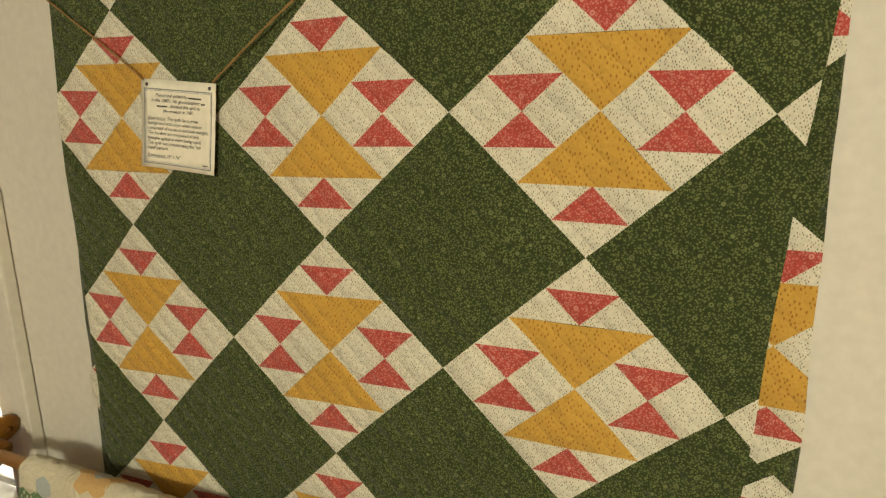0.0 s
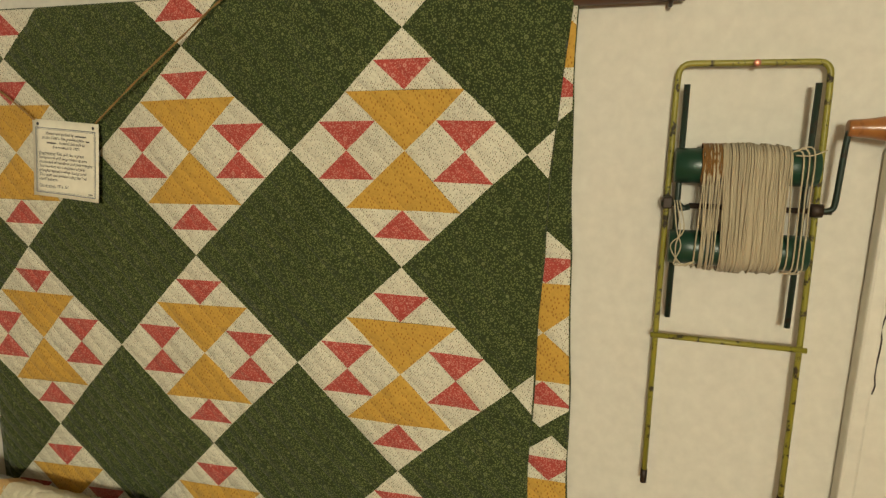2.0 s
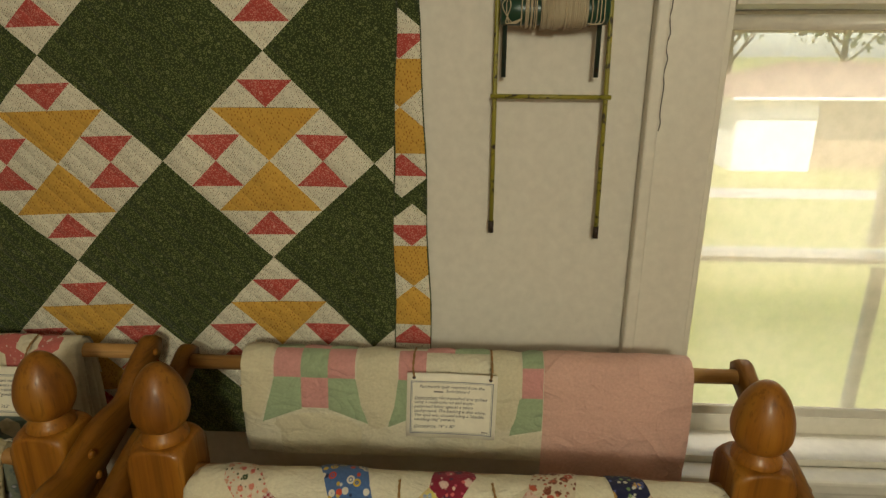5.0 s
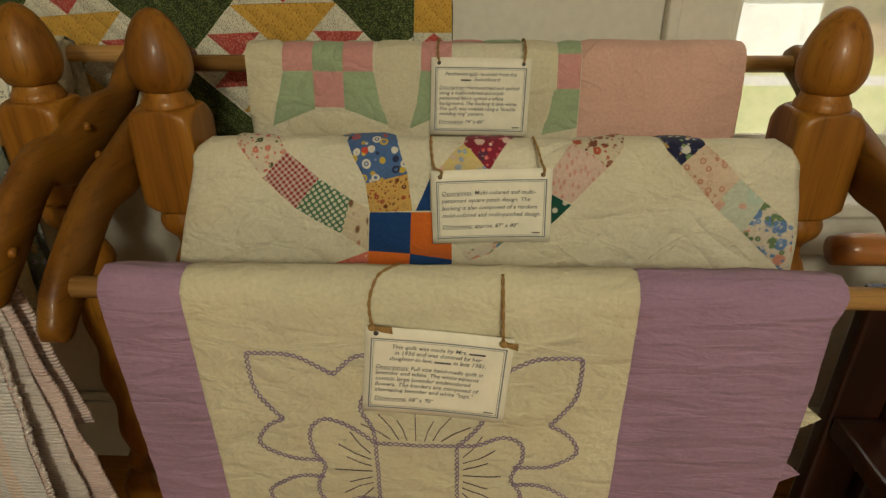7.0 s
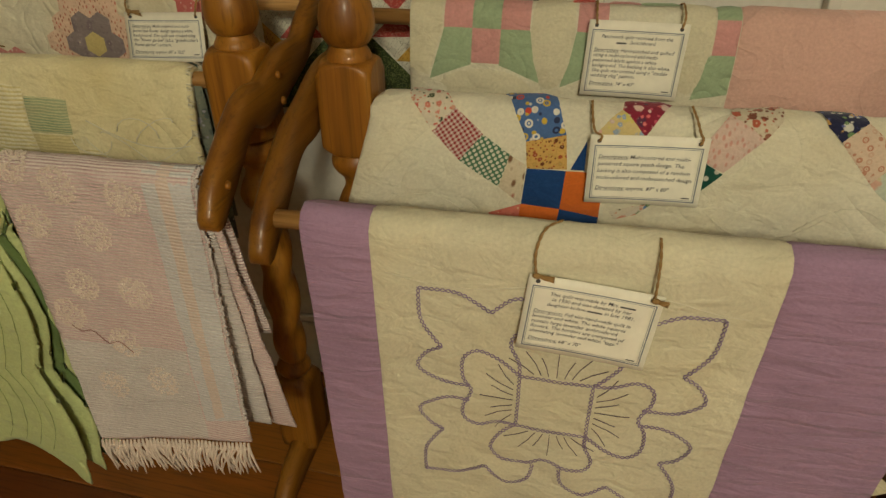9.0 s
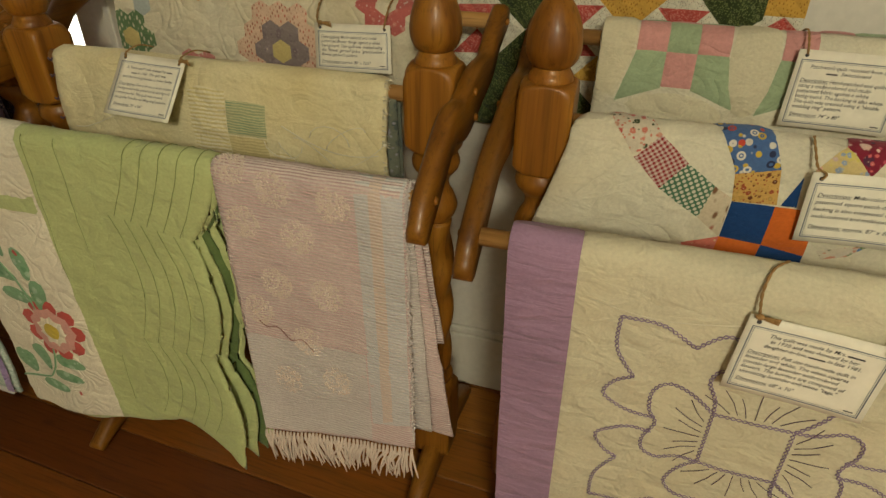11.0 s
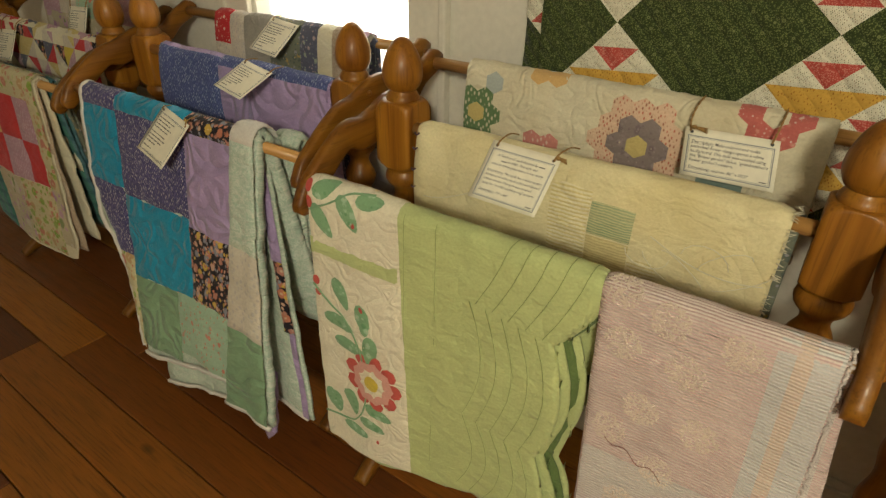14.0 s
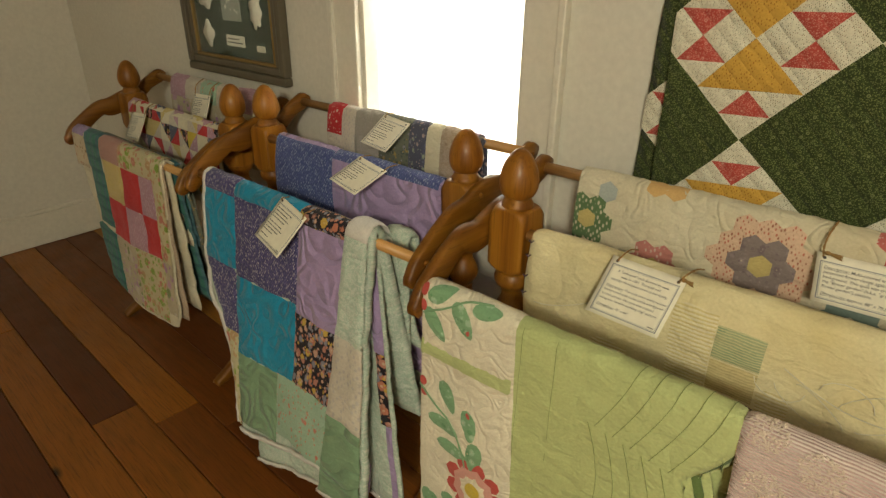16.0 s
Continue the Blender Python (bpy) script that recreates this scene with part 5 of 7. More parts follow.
# flower garden quilt, back rod of the second rack
def hexagon_quilt():
    root = quilt("quilt", "cream quilt pieced of hexagon flowers in mauve, pink and green")
    c = Drape(-1.085, -0.428, *R2["back"], 0.024, 0.02, 0.02, crease=0.002, seed=2, bulge=0.006)
    layer("backing", rect(-1.085, -0.428, -0.25, 0.26), c, hex_cream, root, 0.018, 0.012)
    plain_layers(root, c, cream_cotton, -1.08, -0.433, -0.24, 0.25, 1)
    s = 0.0215
    w = s * math.sqrt(3)
    cu, cv = -0.719, 0.112
    flowers = [(0, 0, hex_yellow, hex_mauve, hex_pinkprint), (-9, 0, hex_yellow, hex_green, None), (-5, -4, None, hex_peach, hex_cream), (-5, 2, hex_yellow, hex_rose, None), (5, -3, None, hex_red, None), (7, -1, None, hex_cream, None), (4, 2, None, hex_slate, None), (8, 1, hex_slate, hex_cream, None)]
    tone = {}
    for q0, r0, c0, c1, c2 in flowers:
        for dq in range(-2, 3):
            for dr in range(-2, 3):
                d = max(abs(dq), abs(dr), abs(dq + dr))
                m = (c0, c1, c2)[d] if d <= 2 else None
                if m:
                    q = q0 - (r0 // 2) + dq
                    tone.setdefault((q, r0 + dr), m)
    for r in range(-6, 5):
        for q in range(-14, 14):
            u, v = cu + w * (q + r / 2), cv + 1.5 * s * r
            m = tone.get((q, r), hex_cream)
            if (q * 7 + r * 3) % 11 == 0 and m is hex_cream:
                m = hex_blue if (q + r) % 2 else hex_cream
            p = [(u + s * math.sin(math.tau * k / 6), v - s * math.cos(math.tau * k / 6)) for k in range(6)]
            p = clipped(p, -1.083, -0.430, -0.1, 0.24)
            if p:
                patch(p, c, m, root, 0.02, 0.0006, 0.002)


hexagon_quilt()


# butter yellow quilt, middle rod of the second rack
def butter_quilt():
    root = quilt("quilt", "faded butter-yellow quilt with a worn green striped patch")
    c = Drape(-1.080, -0.443, *R2["mid"], 0.024, 0.06, 0.02, crease=0.0024, seed=6, bulge=0.010)
    layer("backing", rect(-1.080, -0.443, -0.28, 0.33), c, butter, root, 0.014, 0.014)
    inner = Drape(-1.08, -0.443, R2["mid"][0], R2["mid"][1], 0.014, -0.05, 0.03, crease=0.003, seed=9)
    layer("inner_fold", rect(-1.076, -0.432, -0.26, 0.30), inner, moss_floral, root, 0.03, 0.007)
    darned = fabric("darned_butter", (0.66, 0.55, 0.27), "stripes", ((0.84, 0.76, 0.52),), 150.0, 0.55, crinkle=1.2)
    for u0, u1, v0, v1 in ((-0.795, -0.724, 0.05, 0.20), (-0.93, -0.86, 0.17, 0.26), (-0.648, -0.60, 0.145, 0.21)):
        patch([(u0, v0 + 0.01), (u0 + 0.02, v0), (u1, v0 + 0.006), (u1, v1), (u0 + 0.006, v1 - 0.008)], c, darned, root, 0.012, 0.0006, 0.0012, "darn")
    patch(rect(-0.722, -0.650, 0.070, 0.125), c, green_stripe, root, 0.012, 0.0008, 0.002)
    patch(rect(-0.722, -0.650, 0.128, 0.185), c, fabric("worn_straw", (0.68, 0.57, 0.29), "stripes", ((0.52, 0.42, 0.20),), 200.0, 0.4), root, 0.012, 0.0008, 0.002)
    for k in range(6):
        u, v = -0.62 + 0.028 * k, 0.13 + 0.02 * math.sin(k * 1.3)
        stitched([(u + 0.035 * math.cos(t * 0.45), v + 0.025 * math.sin(t * 0.45 + k)) for t in range(8)], c, stitch_cream, root, 0.0008, 0.0014)
    stitched([(-0.62 + 0.012 * t, 0.10 + 0.035 * math.sin(t * 0.16)) for t in range(15)], c, stitch_cream, root, 0.0009, 0.0016)
    stitched([(-1.05 + 0.012 * t, 0.12 + 0.03 * math.cos(t * 0.2)) for t in range(18)], c, stitch_cream, root, 0.0009, 0.0016)
    for k in range(4):
        u = -0.70 + 0.02 * k
        stitched([(u, 0.205), (u + 0.004, 0.19 + 0.006 * (k % 2)), (u + 0.014, 0.193)], c, stitch_plum, root, 0.0007, 0.0016)
    for v in (0.035, 0.062, 0.10, 0.135):
        stitched([(-1.079, v), (-1.074, v + 0.004), (-1.069, v - 0.001)], c, stitch_plum, root, 0.0016, 0.003, "thread_knot")
    # frayed edge
    rng = random.Random(3)
    bm = bmesh.new()
    for k in range(90):
        v = rng.uniform(-0.05, 0.32)
        p, n = c.stand(-0.443, v)
        q = p + Vector((rng.uniform(0.003, 0.010), rng.uniform(-0.004, 0.004), rng.uniform(-0.006, 0.004)))
        tube([p - Vector((0.003, 0, 0)), p.lerp(q, 0.6) + n * 0.001, q], [0.0007, 0.0006, 0.0003], 4, bm)
    tagged(part("frayed_edge", bm, stitch_cream, root), kind="stuff")


butter_quilt()


# green scalloped quilt with an applique strip, front rod of the second rack
def scallop_quilt():
    root = quilt("quilt", "spring-green scalloped quilt with a white strip of red flowers")
    c = Drape(-1.18, -0.63, *R2["front"], 0.023, 0.05, 0.03, left=0.03, right=-0.02, wave=0.006, waves=14.0, crease=0.0022, seed=4)

    def lobes(shift, out):
        right = []
        for v0, v1, bow in ((0.0, 0.155, 0.0), (0.155, 0.39, 0.028), (0.39, 0.635, 0.030)):
            for k in range(7):
                t = k / 7
                base = -0.632 - (0.05 * min(1, (v0 + (v1 - v0) * t) / 0.155) if v0 == 0 else 0.05) + (0.018 * t if v0 > 0.3 else 0)
                right.append((base + bow * math.sin(math.pi * t) + out + (0.022 * math.sin(math.pi * t) if v0 == 0 else 0), v0 + (v1 - v0) * t + shift * (t if v0 > 0.3 else 1) * (0 if v0 == 0 and k == 0 else 1)))
        bottom = [(-0.655 + out, 0.64 + shift), (-0.70, 0.605 + shift), (-0.76, 0.575 + shift), (-0.80, 0.565 + shift), (-0.86, 0.585 + shift), (-0.93, 0.60 + shift), (-1.0, 0.615 + shift), (-1.08, 0.615 + shift), (-1.18, 0.62 + shift)]
        return right, bottom

    right, bottom = lobes(0.0, 0.0)
    outline = [(-1.18, -0.3), (-0.632, -0.3)] + right + bottom
    layer("backing", outline, c, spring_green, root, 0.015, 0.007)
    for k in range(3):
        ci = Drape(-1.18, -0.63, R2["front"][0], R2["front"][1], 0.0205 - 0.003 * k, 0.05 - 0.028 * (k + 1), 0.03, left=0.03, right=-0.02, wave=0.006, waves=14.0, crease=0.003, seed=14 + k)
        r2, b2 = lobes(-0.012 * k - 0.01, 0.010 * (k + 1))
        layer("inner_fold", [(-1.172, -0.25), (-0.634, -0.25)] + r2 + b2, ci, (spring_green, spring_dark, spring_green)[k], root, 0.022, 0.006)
    white = [(-1.178, -0.28), (-0.975, -0.28), (-0.975, 0.03), (-0.945, 0.598), (-1.09, 0.612), (-1.178, 0.612)]
    patch(white, c, white_cotton, root, 0.015, 0.0008, 0.002, "white_strip")
    patch(rect(-1.178, -0.974, 0.125, 0.158), c, spring_green, root, 0.014, 0.0022, 0.0015, "green_band")
    # quilting lines: nested scallops
    for k in range(5):
        for v0, v1, b in ((-0.02, 0.15, 0.0), (0.15, 0.39, 0.03), (0.39, 0.565, 0.03)):
            pts = [(-0.70 - 0.03 * k + (0.055 if v0 < 0 else b) * math.sin(math.pi * (0.5 * t / 12 + 0.5 if v0 < 0 else t / 12)) - (0.012 if v0 > 0 else 0), v0 + (v1 - v0) * t / 12 - 0.004 * k) for t in range(13)]
            stitched(pts, c, stitch_green, root, 0.0006, 0.0004)
    for u0 in (-0.962, -0.9):
        stitched([(u0, 0.02 + 0.02 * t) for t in range(27)], c, stitch_green, root, 0.0005, 0.0004)

    drift = lambda a, b: (a + 0.036 * min(1.0, max(0.0, (b - 0.1) / 0.25)) * min(1.0, (a + 1.178) / 0.05), b)

    def applique(m, pts, lift=0.003):
        pts = [drift(a, b) for a, b in pts]
        patch(pts, c, m, root, 0.008, lift, 0.0012, "applique")

    def leafy(cu, cv, ang, ln, wd):
        pts = []
        for k in range(12):
            t = math.tau * k / 12
            x, y = ln * 1.35 * math.cos(t), wd * 1.5 * math.sin(t) * (1 - 0.25 * math.cos(t))
            pts.append((cu + x * math.cos(ang) - y * math.sin(ang), cv + x * math.sin(ang) + y * math.cos(ang)))
        applique(leaf_green, pts)

    def stem(pts):
        stitched([drift(p.x, p.y) for p in curve_points([(a, b, 0) for a, b in pts], 6)], c, leaf_green, root, 0.0022, 0.0035, "stem")

    def bloom(cu, cv, r):
        for k in range(9):
            t = math.tau * k / 9
            applique(petal_red, [(cu + (r * 0.78) * math.cos(t) + r * 0.27 * math.cos(s), cv + (r * 0.78) * math.sin(t) + r * 0.27 * math.sin(s)) for s in (math.tau * j / 8 for j in range(8))], 0.003)
        applique(petal_pink, [(cu + r * (0.74 + 0.05 * math.cos(9 * s)) * math.cos(s), cv + r * (0.74 + 0.05 * math.cos(9 * s)) * math.sin(s)) for s in (math.tau * j / 27 for j in range(27))], 0.0048)
        applique(white_cotton, [(cu + r * (0.46 + 0.06 * math.cos(9 * s)) * math.cos(s), cv + r * (0.46 + 0.06 * math.cos(9 * s)) * math.sin(s)) for s in (math.tau * j / 27 for j in range(27))], 0.006)
        applique(pollen, [(cu + r * 0.27 * math.cos(s), cv + r * 0.27 * math.sin(s)) for s in (math.tau * j / 12 for j in range(12))], 0.0072)

    bloom(-1.070, 0.398, 0.066)
    stem([(-1.092, 0.355), (-1.11, 0.30), (-1.15, 0.255), (-1.178, 0.225)])
    stem([(-1.088, 0.445), (-1.10, 0.49), (-1.13, 0.525), (-1.178, 0.545)])
    for cu, cv, an, ln, wd in ((-1.125, 0.225, 1.3, 0.024, 0.010), (-1.078, 0.262, 1.55, 0.024, 0.012), (-1.072, 0.325, 1.9, 0.026, 0.012), (-1.118, 0.335, 0.1, 0.024, 0.010), (-1.135, 0.292, 0.3, 0.022, 0.010),
                               (-1.125, 0.475, 1.3, 0.022, 0.010), (-1.058, 0.472, 0.2, 0.025, 0.010), (-1.16, 0.500, 1.4, 0.022, 0.009), (-1.075, 0.512, 0.2, 0.024, 0.009), (-1.115, 0.545, 0.1, 0.022, 0.009)):
        leafy(cu, cv, an, ln, wd)
    stem([(-1.172, 0.070), (-1.12, 0.045), (-1.08, 0.020), (-1.03, 0.008)])
    for cu, cv, an, ln, wd in ((-1.135, 0.022, -0.6, 0.024, 0.011), (-1.145, 0.085, 0.9, 0.026, 0.011), (-1.082, 0.055, 1.0, 0.026, 0.012), (-1.035, 0.022, -0.2, 0.022, 0.009)):
        leafy(cu, cv, an, ln, wd)
    for cu, cv, r in ((-1.172, 0.025, 0.012), (-1.172, 0.055, 0.012), (-1.070, 0.073, 0.006), (-1.077, 0.240, 0.007), (-1.172, 0.215, 0.010), (-1.170, 0.24, 0.008), (-1.060, 0.548, 0.005)):
        applique(petal_red, [(cu + r * 0.7 * math.cos(s) if cu > -1.15 else max(-1.178, cu + r * 0.7 * math.cos(s)), cv + r * math.sin(s)) for s in (math.tau * j / 10 for j in range(10))], 0.004)


scallop_quilt()


# pink woven coverlet with a fringe
def coverlet():
    root = thing("coverlet", "folded pink and pale-blue ribbed coverlet with a knotted fringe", "coverlet", "quilts on the racks")
    c = Drape(-0.630, -0.342, R2["front"][0], R2["front"][1], 0.022, 0.08, 0.03, left=0.06, right=0.04, wave=0.004, waves=16.0, crease=0.002, seed=7)
    end = lambda u: 0.505 - 0.055 * (u + 0.63) / 0.29
    poly = [(-0.630, -0.3), (-0.342, -0.3), (-0.342, end(-0.342)), (-0.44, end(-0.44)), (-0.54, end(-0.54)), (-0.630, end(-0.63))]
    layer("weave", poly, c, ribbed, root, 0.010, 0.008)
    patch([(-0.412, -0.25), (-0.345, -0.25), (-0.345, 0.40), (-0.412, 0.42)], c, ribbed_blue, root, 0.016, 0.0003, 0.0004, "border_strip")
    patch([(-0.392, -0.25), (-0.374, -0.25), (-0.374, 0.40), (-0.392, 0.41)], c, fabric("peach_rib", (0.72, 0.56, 0.45), "ribs", ((0.66, 0.55, 0.48),), 210.0, 0.5), root, 0.016, 0.0008, 0.0004, "border_strip")
    patch([(-0.626, 0.30), (-0.415, 0.29), (-0.415, 0.455), (-0.626, 0.497)], c, ribbed_pale, root, 0.016, 0.0003, 0.0004, "border_strip")
    for k in range(2):
        ci = Drape(-0.630, -0.342, R2["front"][0], R2["front"][1], 0.017 - 0.003 * k, 0.08 - 0.06 * (k + 1), 0.03, left=0.06, right=0.07 + 0.05 * k, wave=0.005, waves=14.0, crease=0.003, seed=17 + k)
        layer("inner_fold", [(-0.622, -0.28), (-0.338 + 0.004 * k, -0.28), (-0.338 + 0.006 * k, 0.44 + 0.02 * k), (-0.62, 0.47)], ci, (ribbed_pale, ribbed)[k], root, 0.024, 0.006)
    # tufted roundels
    rng = random.Random(8)
    spots = [(-0.535, 0.045), (-0.445, 0.055), (-0.590, 0.100), (-0.505, 0.110), (-0.552, 0.195), (-0.470, 0.200), (-0.592, 0.250), (-0.515, 0.290), (-0.560, 0.375), (-0.470, 0.355), (-0.60, 0.02)]
    for cu, cv in spots:
        bm = bmesh.new()
        for k in range(190):
            a, r = rng.uniform(0, math.tau), 0.026 * math.sqrt(rng.random())
            p, n = c.stand(cu + r * math.cos(a), cv + r * math.sin(a))
            bmesh.ops.create_icosphere(bm, subdivisions=1, radius=rng.uniform(0.0014, 0.0022), matrix=Matrix.Translation(p + n * 0.0002))
        part("tufted_roundel", bm, tuft, root)
    # loose thread and ragged selvedge
    stitched([(-0.595 + 0.006 * k, 0.268 + 0.006 * math.sin(k * 0.9) + 0.0022 * k) for k in range(16)], c, fabric("loose_thread", (0.3, 0.16, 0.13)), root, 0.0008, 0.0015, "loose_thread")
    bm = bmesh.new()
    for k in range(120):
        v = -0.02 + 0.0038 * k
        p, n = c.stand(-0.342, v)
        bmesh.ops.create_icosphere(bm, subdivisions=1, radius=rng.uniform(0.002, 0.0034), matrix=Matrix.Translation(p + Vector((rng.uniform(-0.001, 0.003), 0, 0)) - n * 0.003))
    tagged(part("selvedge", bm, ribbed_pale, root), kind="stuff")
    # fringe of knotted cords
    for k in range(40):
        u = -0.626 + 0.0072 * k
        p, n = c.stand(u, end(u) - 0.002)
        bm = bmesh.new()
        sway = rng.uniform(-0.02, 0.02)
        for s in range(3):
            dx = rng.uniform(-0.007, 0.007)
            tube(curve_points([p, p + Vector((dx * 0.3, -0.002, -0.012)), p + Vector((sway * 0.5 + dx, -0.004 + rng.uniform(-0.004, 0.004), -0.032)), p + Vector((sway + dx * 2, rng.uniform(-0.006, 0.006), -0.058 - rng.uniform(0, 0.02)))], 3), [0.0021] * 4 + [0.002] * 3 + [0.0018, 0.0016, 0.0009], 5, bm)
        bmesh.ops.create_icosphere(bm, subdivisions=1, radius=0.0036, matrix=Matrix.Translation(p + Vector((0, -0.002, -0.012))))
        part("fringe_cord", bm, tuft, root)


coverlet()


# turquoise patchwork, front rod of the third rack
def turquoise_quilt():
    root = quilt("quilt", "patchwork quilt of turquoise, navy and lilac squares with white binding")
    c = Drape(-2.05, -1.41, *R3["front"], 0.024, 0.25, 0.04, left=0.30, right=0.0, wave=0.005, waves=10.0, crease=0.004, seed=21)
    side = [(-2.045, -0.32), (-2.045, 0.05), (-2.058, 0.23), (-2.035, 0.35), (-1.975, 0.40), (-1.925, 0.50), (-1.912, 0.655)]
    layer("backing", [(-1.41, -0.32), (-1.41, 0.60), (-1.55, 0.61), (-1.70, 0.635)] + side[::-1], c, mint_print, root, 0.024, 0.010)
    inner = [(u + 0.002, v) for u, v in side]
    squares = ((navy_speck, -2.07, -1.90, -0.16, 0.052), (turquoise, -1.90, -1.63, -0.16, 0.047), (black_floral, -1.63, -1.412, -0.16, 0.047),
               (turquoise, -2.07, -1.90, 0.052, 0.235), (navy_speck, -1.90, -1.63, 0.047, 0.248), (lilac, -1.63, -1.412, 0.047, 0.265),
               (navy_speck, -2.07, -1.90, 0.235, 0.402), (turquoise, -1.90, -1.63, 0.248, 0.447), (black_floral, -1.63, -1.412, 0.265, 0.442),
               (garden_print, -2.07, -1.90, 0.402, 0.645), (sage, -1.90, -1.705, 0.447, 0.632), (mint_floral, -1.705, -1.412, 0.442, 0.606))
    for m, u0, u1, v0, v1 in squares:
        q = cut_edge(rect(u0, u1, v0, v1), inner, False) if u0 < -2 else rect(u0, u1, v0, v1)
        if q:
            patch(q, c, m, root, 0.018, 0.0008, 0.005)
    stitched([(beside(side, 0.02 * k), 0.02 * k) for k in range(-12, 33)], c, binding_white, root, 0.0065, 0.0, "binding")
    stitched([(-1.91, 0.656), (-1.8, 0.648), (-1.70, 0.637), (-1.62, 0.624), (-1.55, 0.612), (-1.42, 0.602)], c, binding_white, root, 0.0065, 0.0, "binding")
    ci = Drape(-2.05, -1.41, *R3["front"], 0.015, 0.21, 0.03, left=0.30, right=0.0, wave=0.008, waves=9.0, crease=0.004, seed=25)
    layer("inner_fold", [(-2.0, -0.3), (-1.42, -0.3), (-1.42, 0.655), (-1.60, 0.69), (-1.86, 0.722), (-1.88, 0.60), (-1.99, 0.33)], ci, mint_print, root, 0.03, 0.007)
    stitched([(-1.865, 0.723), (-1.75, 0.712), (-1.60, 0.691), (-1.50, 0.672), (-1.42, 0.656)], ci, binding_white, root, 0.0055, 0.0, "binding")
    # the turned-over edge hanging in a loose roll from the end of the rod
    f = Drape(-1.456, -1.390, R3["front"][0], R3["front"][1] + 0.008, 0.034, 0.27, 0.05, left=0.07, right=0.18, wave=0.004, waves=62.0, crease=0.004, seed=31)
    layer("turned_edge", rect(-1.460, -1.388, -0.5, 0.66), f, mint_print, root, 0.012, 0.026)
    patch(rect(-1.459, -1.389, -0.05, 0.05), f, binding_white, root, 0.012, 0.0008, 0.006)
    patch(rect(-1.459, -1.389, 0.05, 0.275), f, mint_print, root, 0.012, 0.0008, 0.006)
    patch(rect(-1.459, -1.389, 0.275, 0.465), f, pale_cotton, root, 0.012, 0.0008, 0.007)
    patch(rect(-1.459, -1.389, 0.465, 0.655), f, sage, root, 0.012, 0.0008, 0.007)
    stitched([(-1.462 + 0.0063 * k, 0.659) for k in range(13)], f, binding_white, root, 0.0065, -0.004, "binding")
    tail = Drape(-1.456, -1.390, R3["front"][0] + 0.03, R3["front"][1], 0.03, 0.26, 0.05, left=0.07, right=0.18, crease=0.004, seed=33)
    layer("hanging_corner", [(-1.43, 0.55), (-1.40, 0.55), (-1.404, 0.70), (-1.414, 0.725), (-1.424, 0.70)], tail, lilac, root, 0.014, 0.012)
    g = Drape(-1.48, -1.40, R3["front"][0] + 0.03, R3["front"][1] - 0.02, 0.03, 0.20, 0.05, left=0.22, right=0.30, wave=0.004, waves=46.0, crease=0.003, seed=35)
    layer("inner_fold", rect(-1.485, -1.400, -0.3, 0.63), g, mint_print, root, 0.014, 0.014)
    patch(rect(-1.428, -1.402, 0.02, 0.27), g, lilac, root, 0.014, 0.0008, 0.003)
    patch(rect(-1.424, -1.402, 0.27, 0.43), g, black_floral, root, 0.014, 0.0008, 0.003)
    patch(rect(-1.414, -1.402, 0.43, 0.625), g, lilac, root, 0.014, 0.0008, 0.003)
    stitched([(-1.484 + 0.0064 * k, 0.629) for k in range(13)], g, binding_white, root, 0.006, -0.004, "binding")
    k2 = Drape(-1.445, -1.372, R3["front"][0] + 0.085, R3["front"][1] - 0.02, 0.028, 0.10, 0.02, left=0.05, right=0.11, crease=0.002, seed=37)
    layer("inner_fold", [(-1.447, -0.2), (-1.370, -0.2), (-1.370, 0.42), (-1.39, 0.455), (-1.42, 0.455), (-1.447, 0.41)], k2, mint_print, root, 0.018, 0.014)


turquoise_quilt()


def lilac_quilt():
    root = quilt("quilt", "folded quilt of blue speckled and lilac cotton")
    c = Drape(-1.965, -1.362, *R3["mid"], 0.026, 0.06, 0.03, right=0.16, crease=0.003, seed=41, bulge=0.006)
    layer("backing", rect(-1.965, -1.362, -0.3, 0.66), c, lilac, root, 0.022, 0.012)
    patch(rect(-1.963, -1.722, -0.25, 0.012), c, lilac, root, 0.02, 0.0008, 0.003)
    patch(rect(-1.722, -1.364, -0.25, 0.034), c, blue_speck, root, 0.02, 0.0008, 0.003)
    patch(rect(-1.963, -1.722, 0.012, 0.24), c, blue_speck, root, 0.02, 0.0008, 0.003)
    patch(rect(-1.722, -1.364, 0.034, 0.53), c, lilac, root, 0.02, 0.0008, 0.003)
    patch(rect(-1.722, -1.364, 0.53, 0.65), c, mint_print, root, 0.02, 0.0008, 0.003)
    plain_layers(root, c, navy_speck, -1.96, -1.366, -0.28, 0.54, 1)


lilac_quilt()


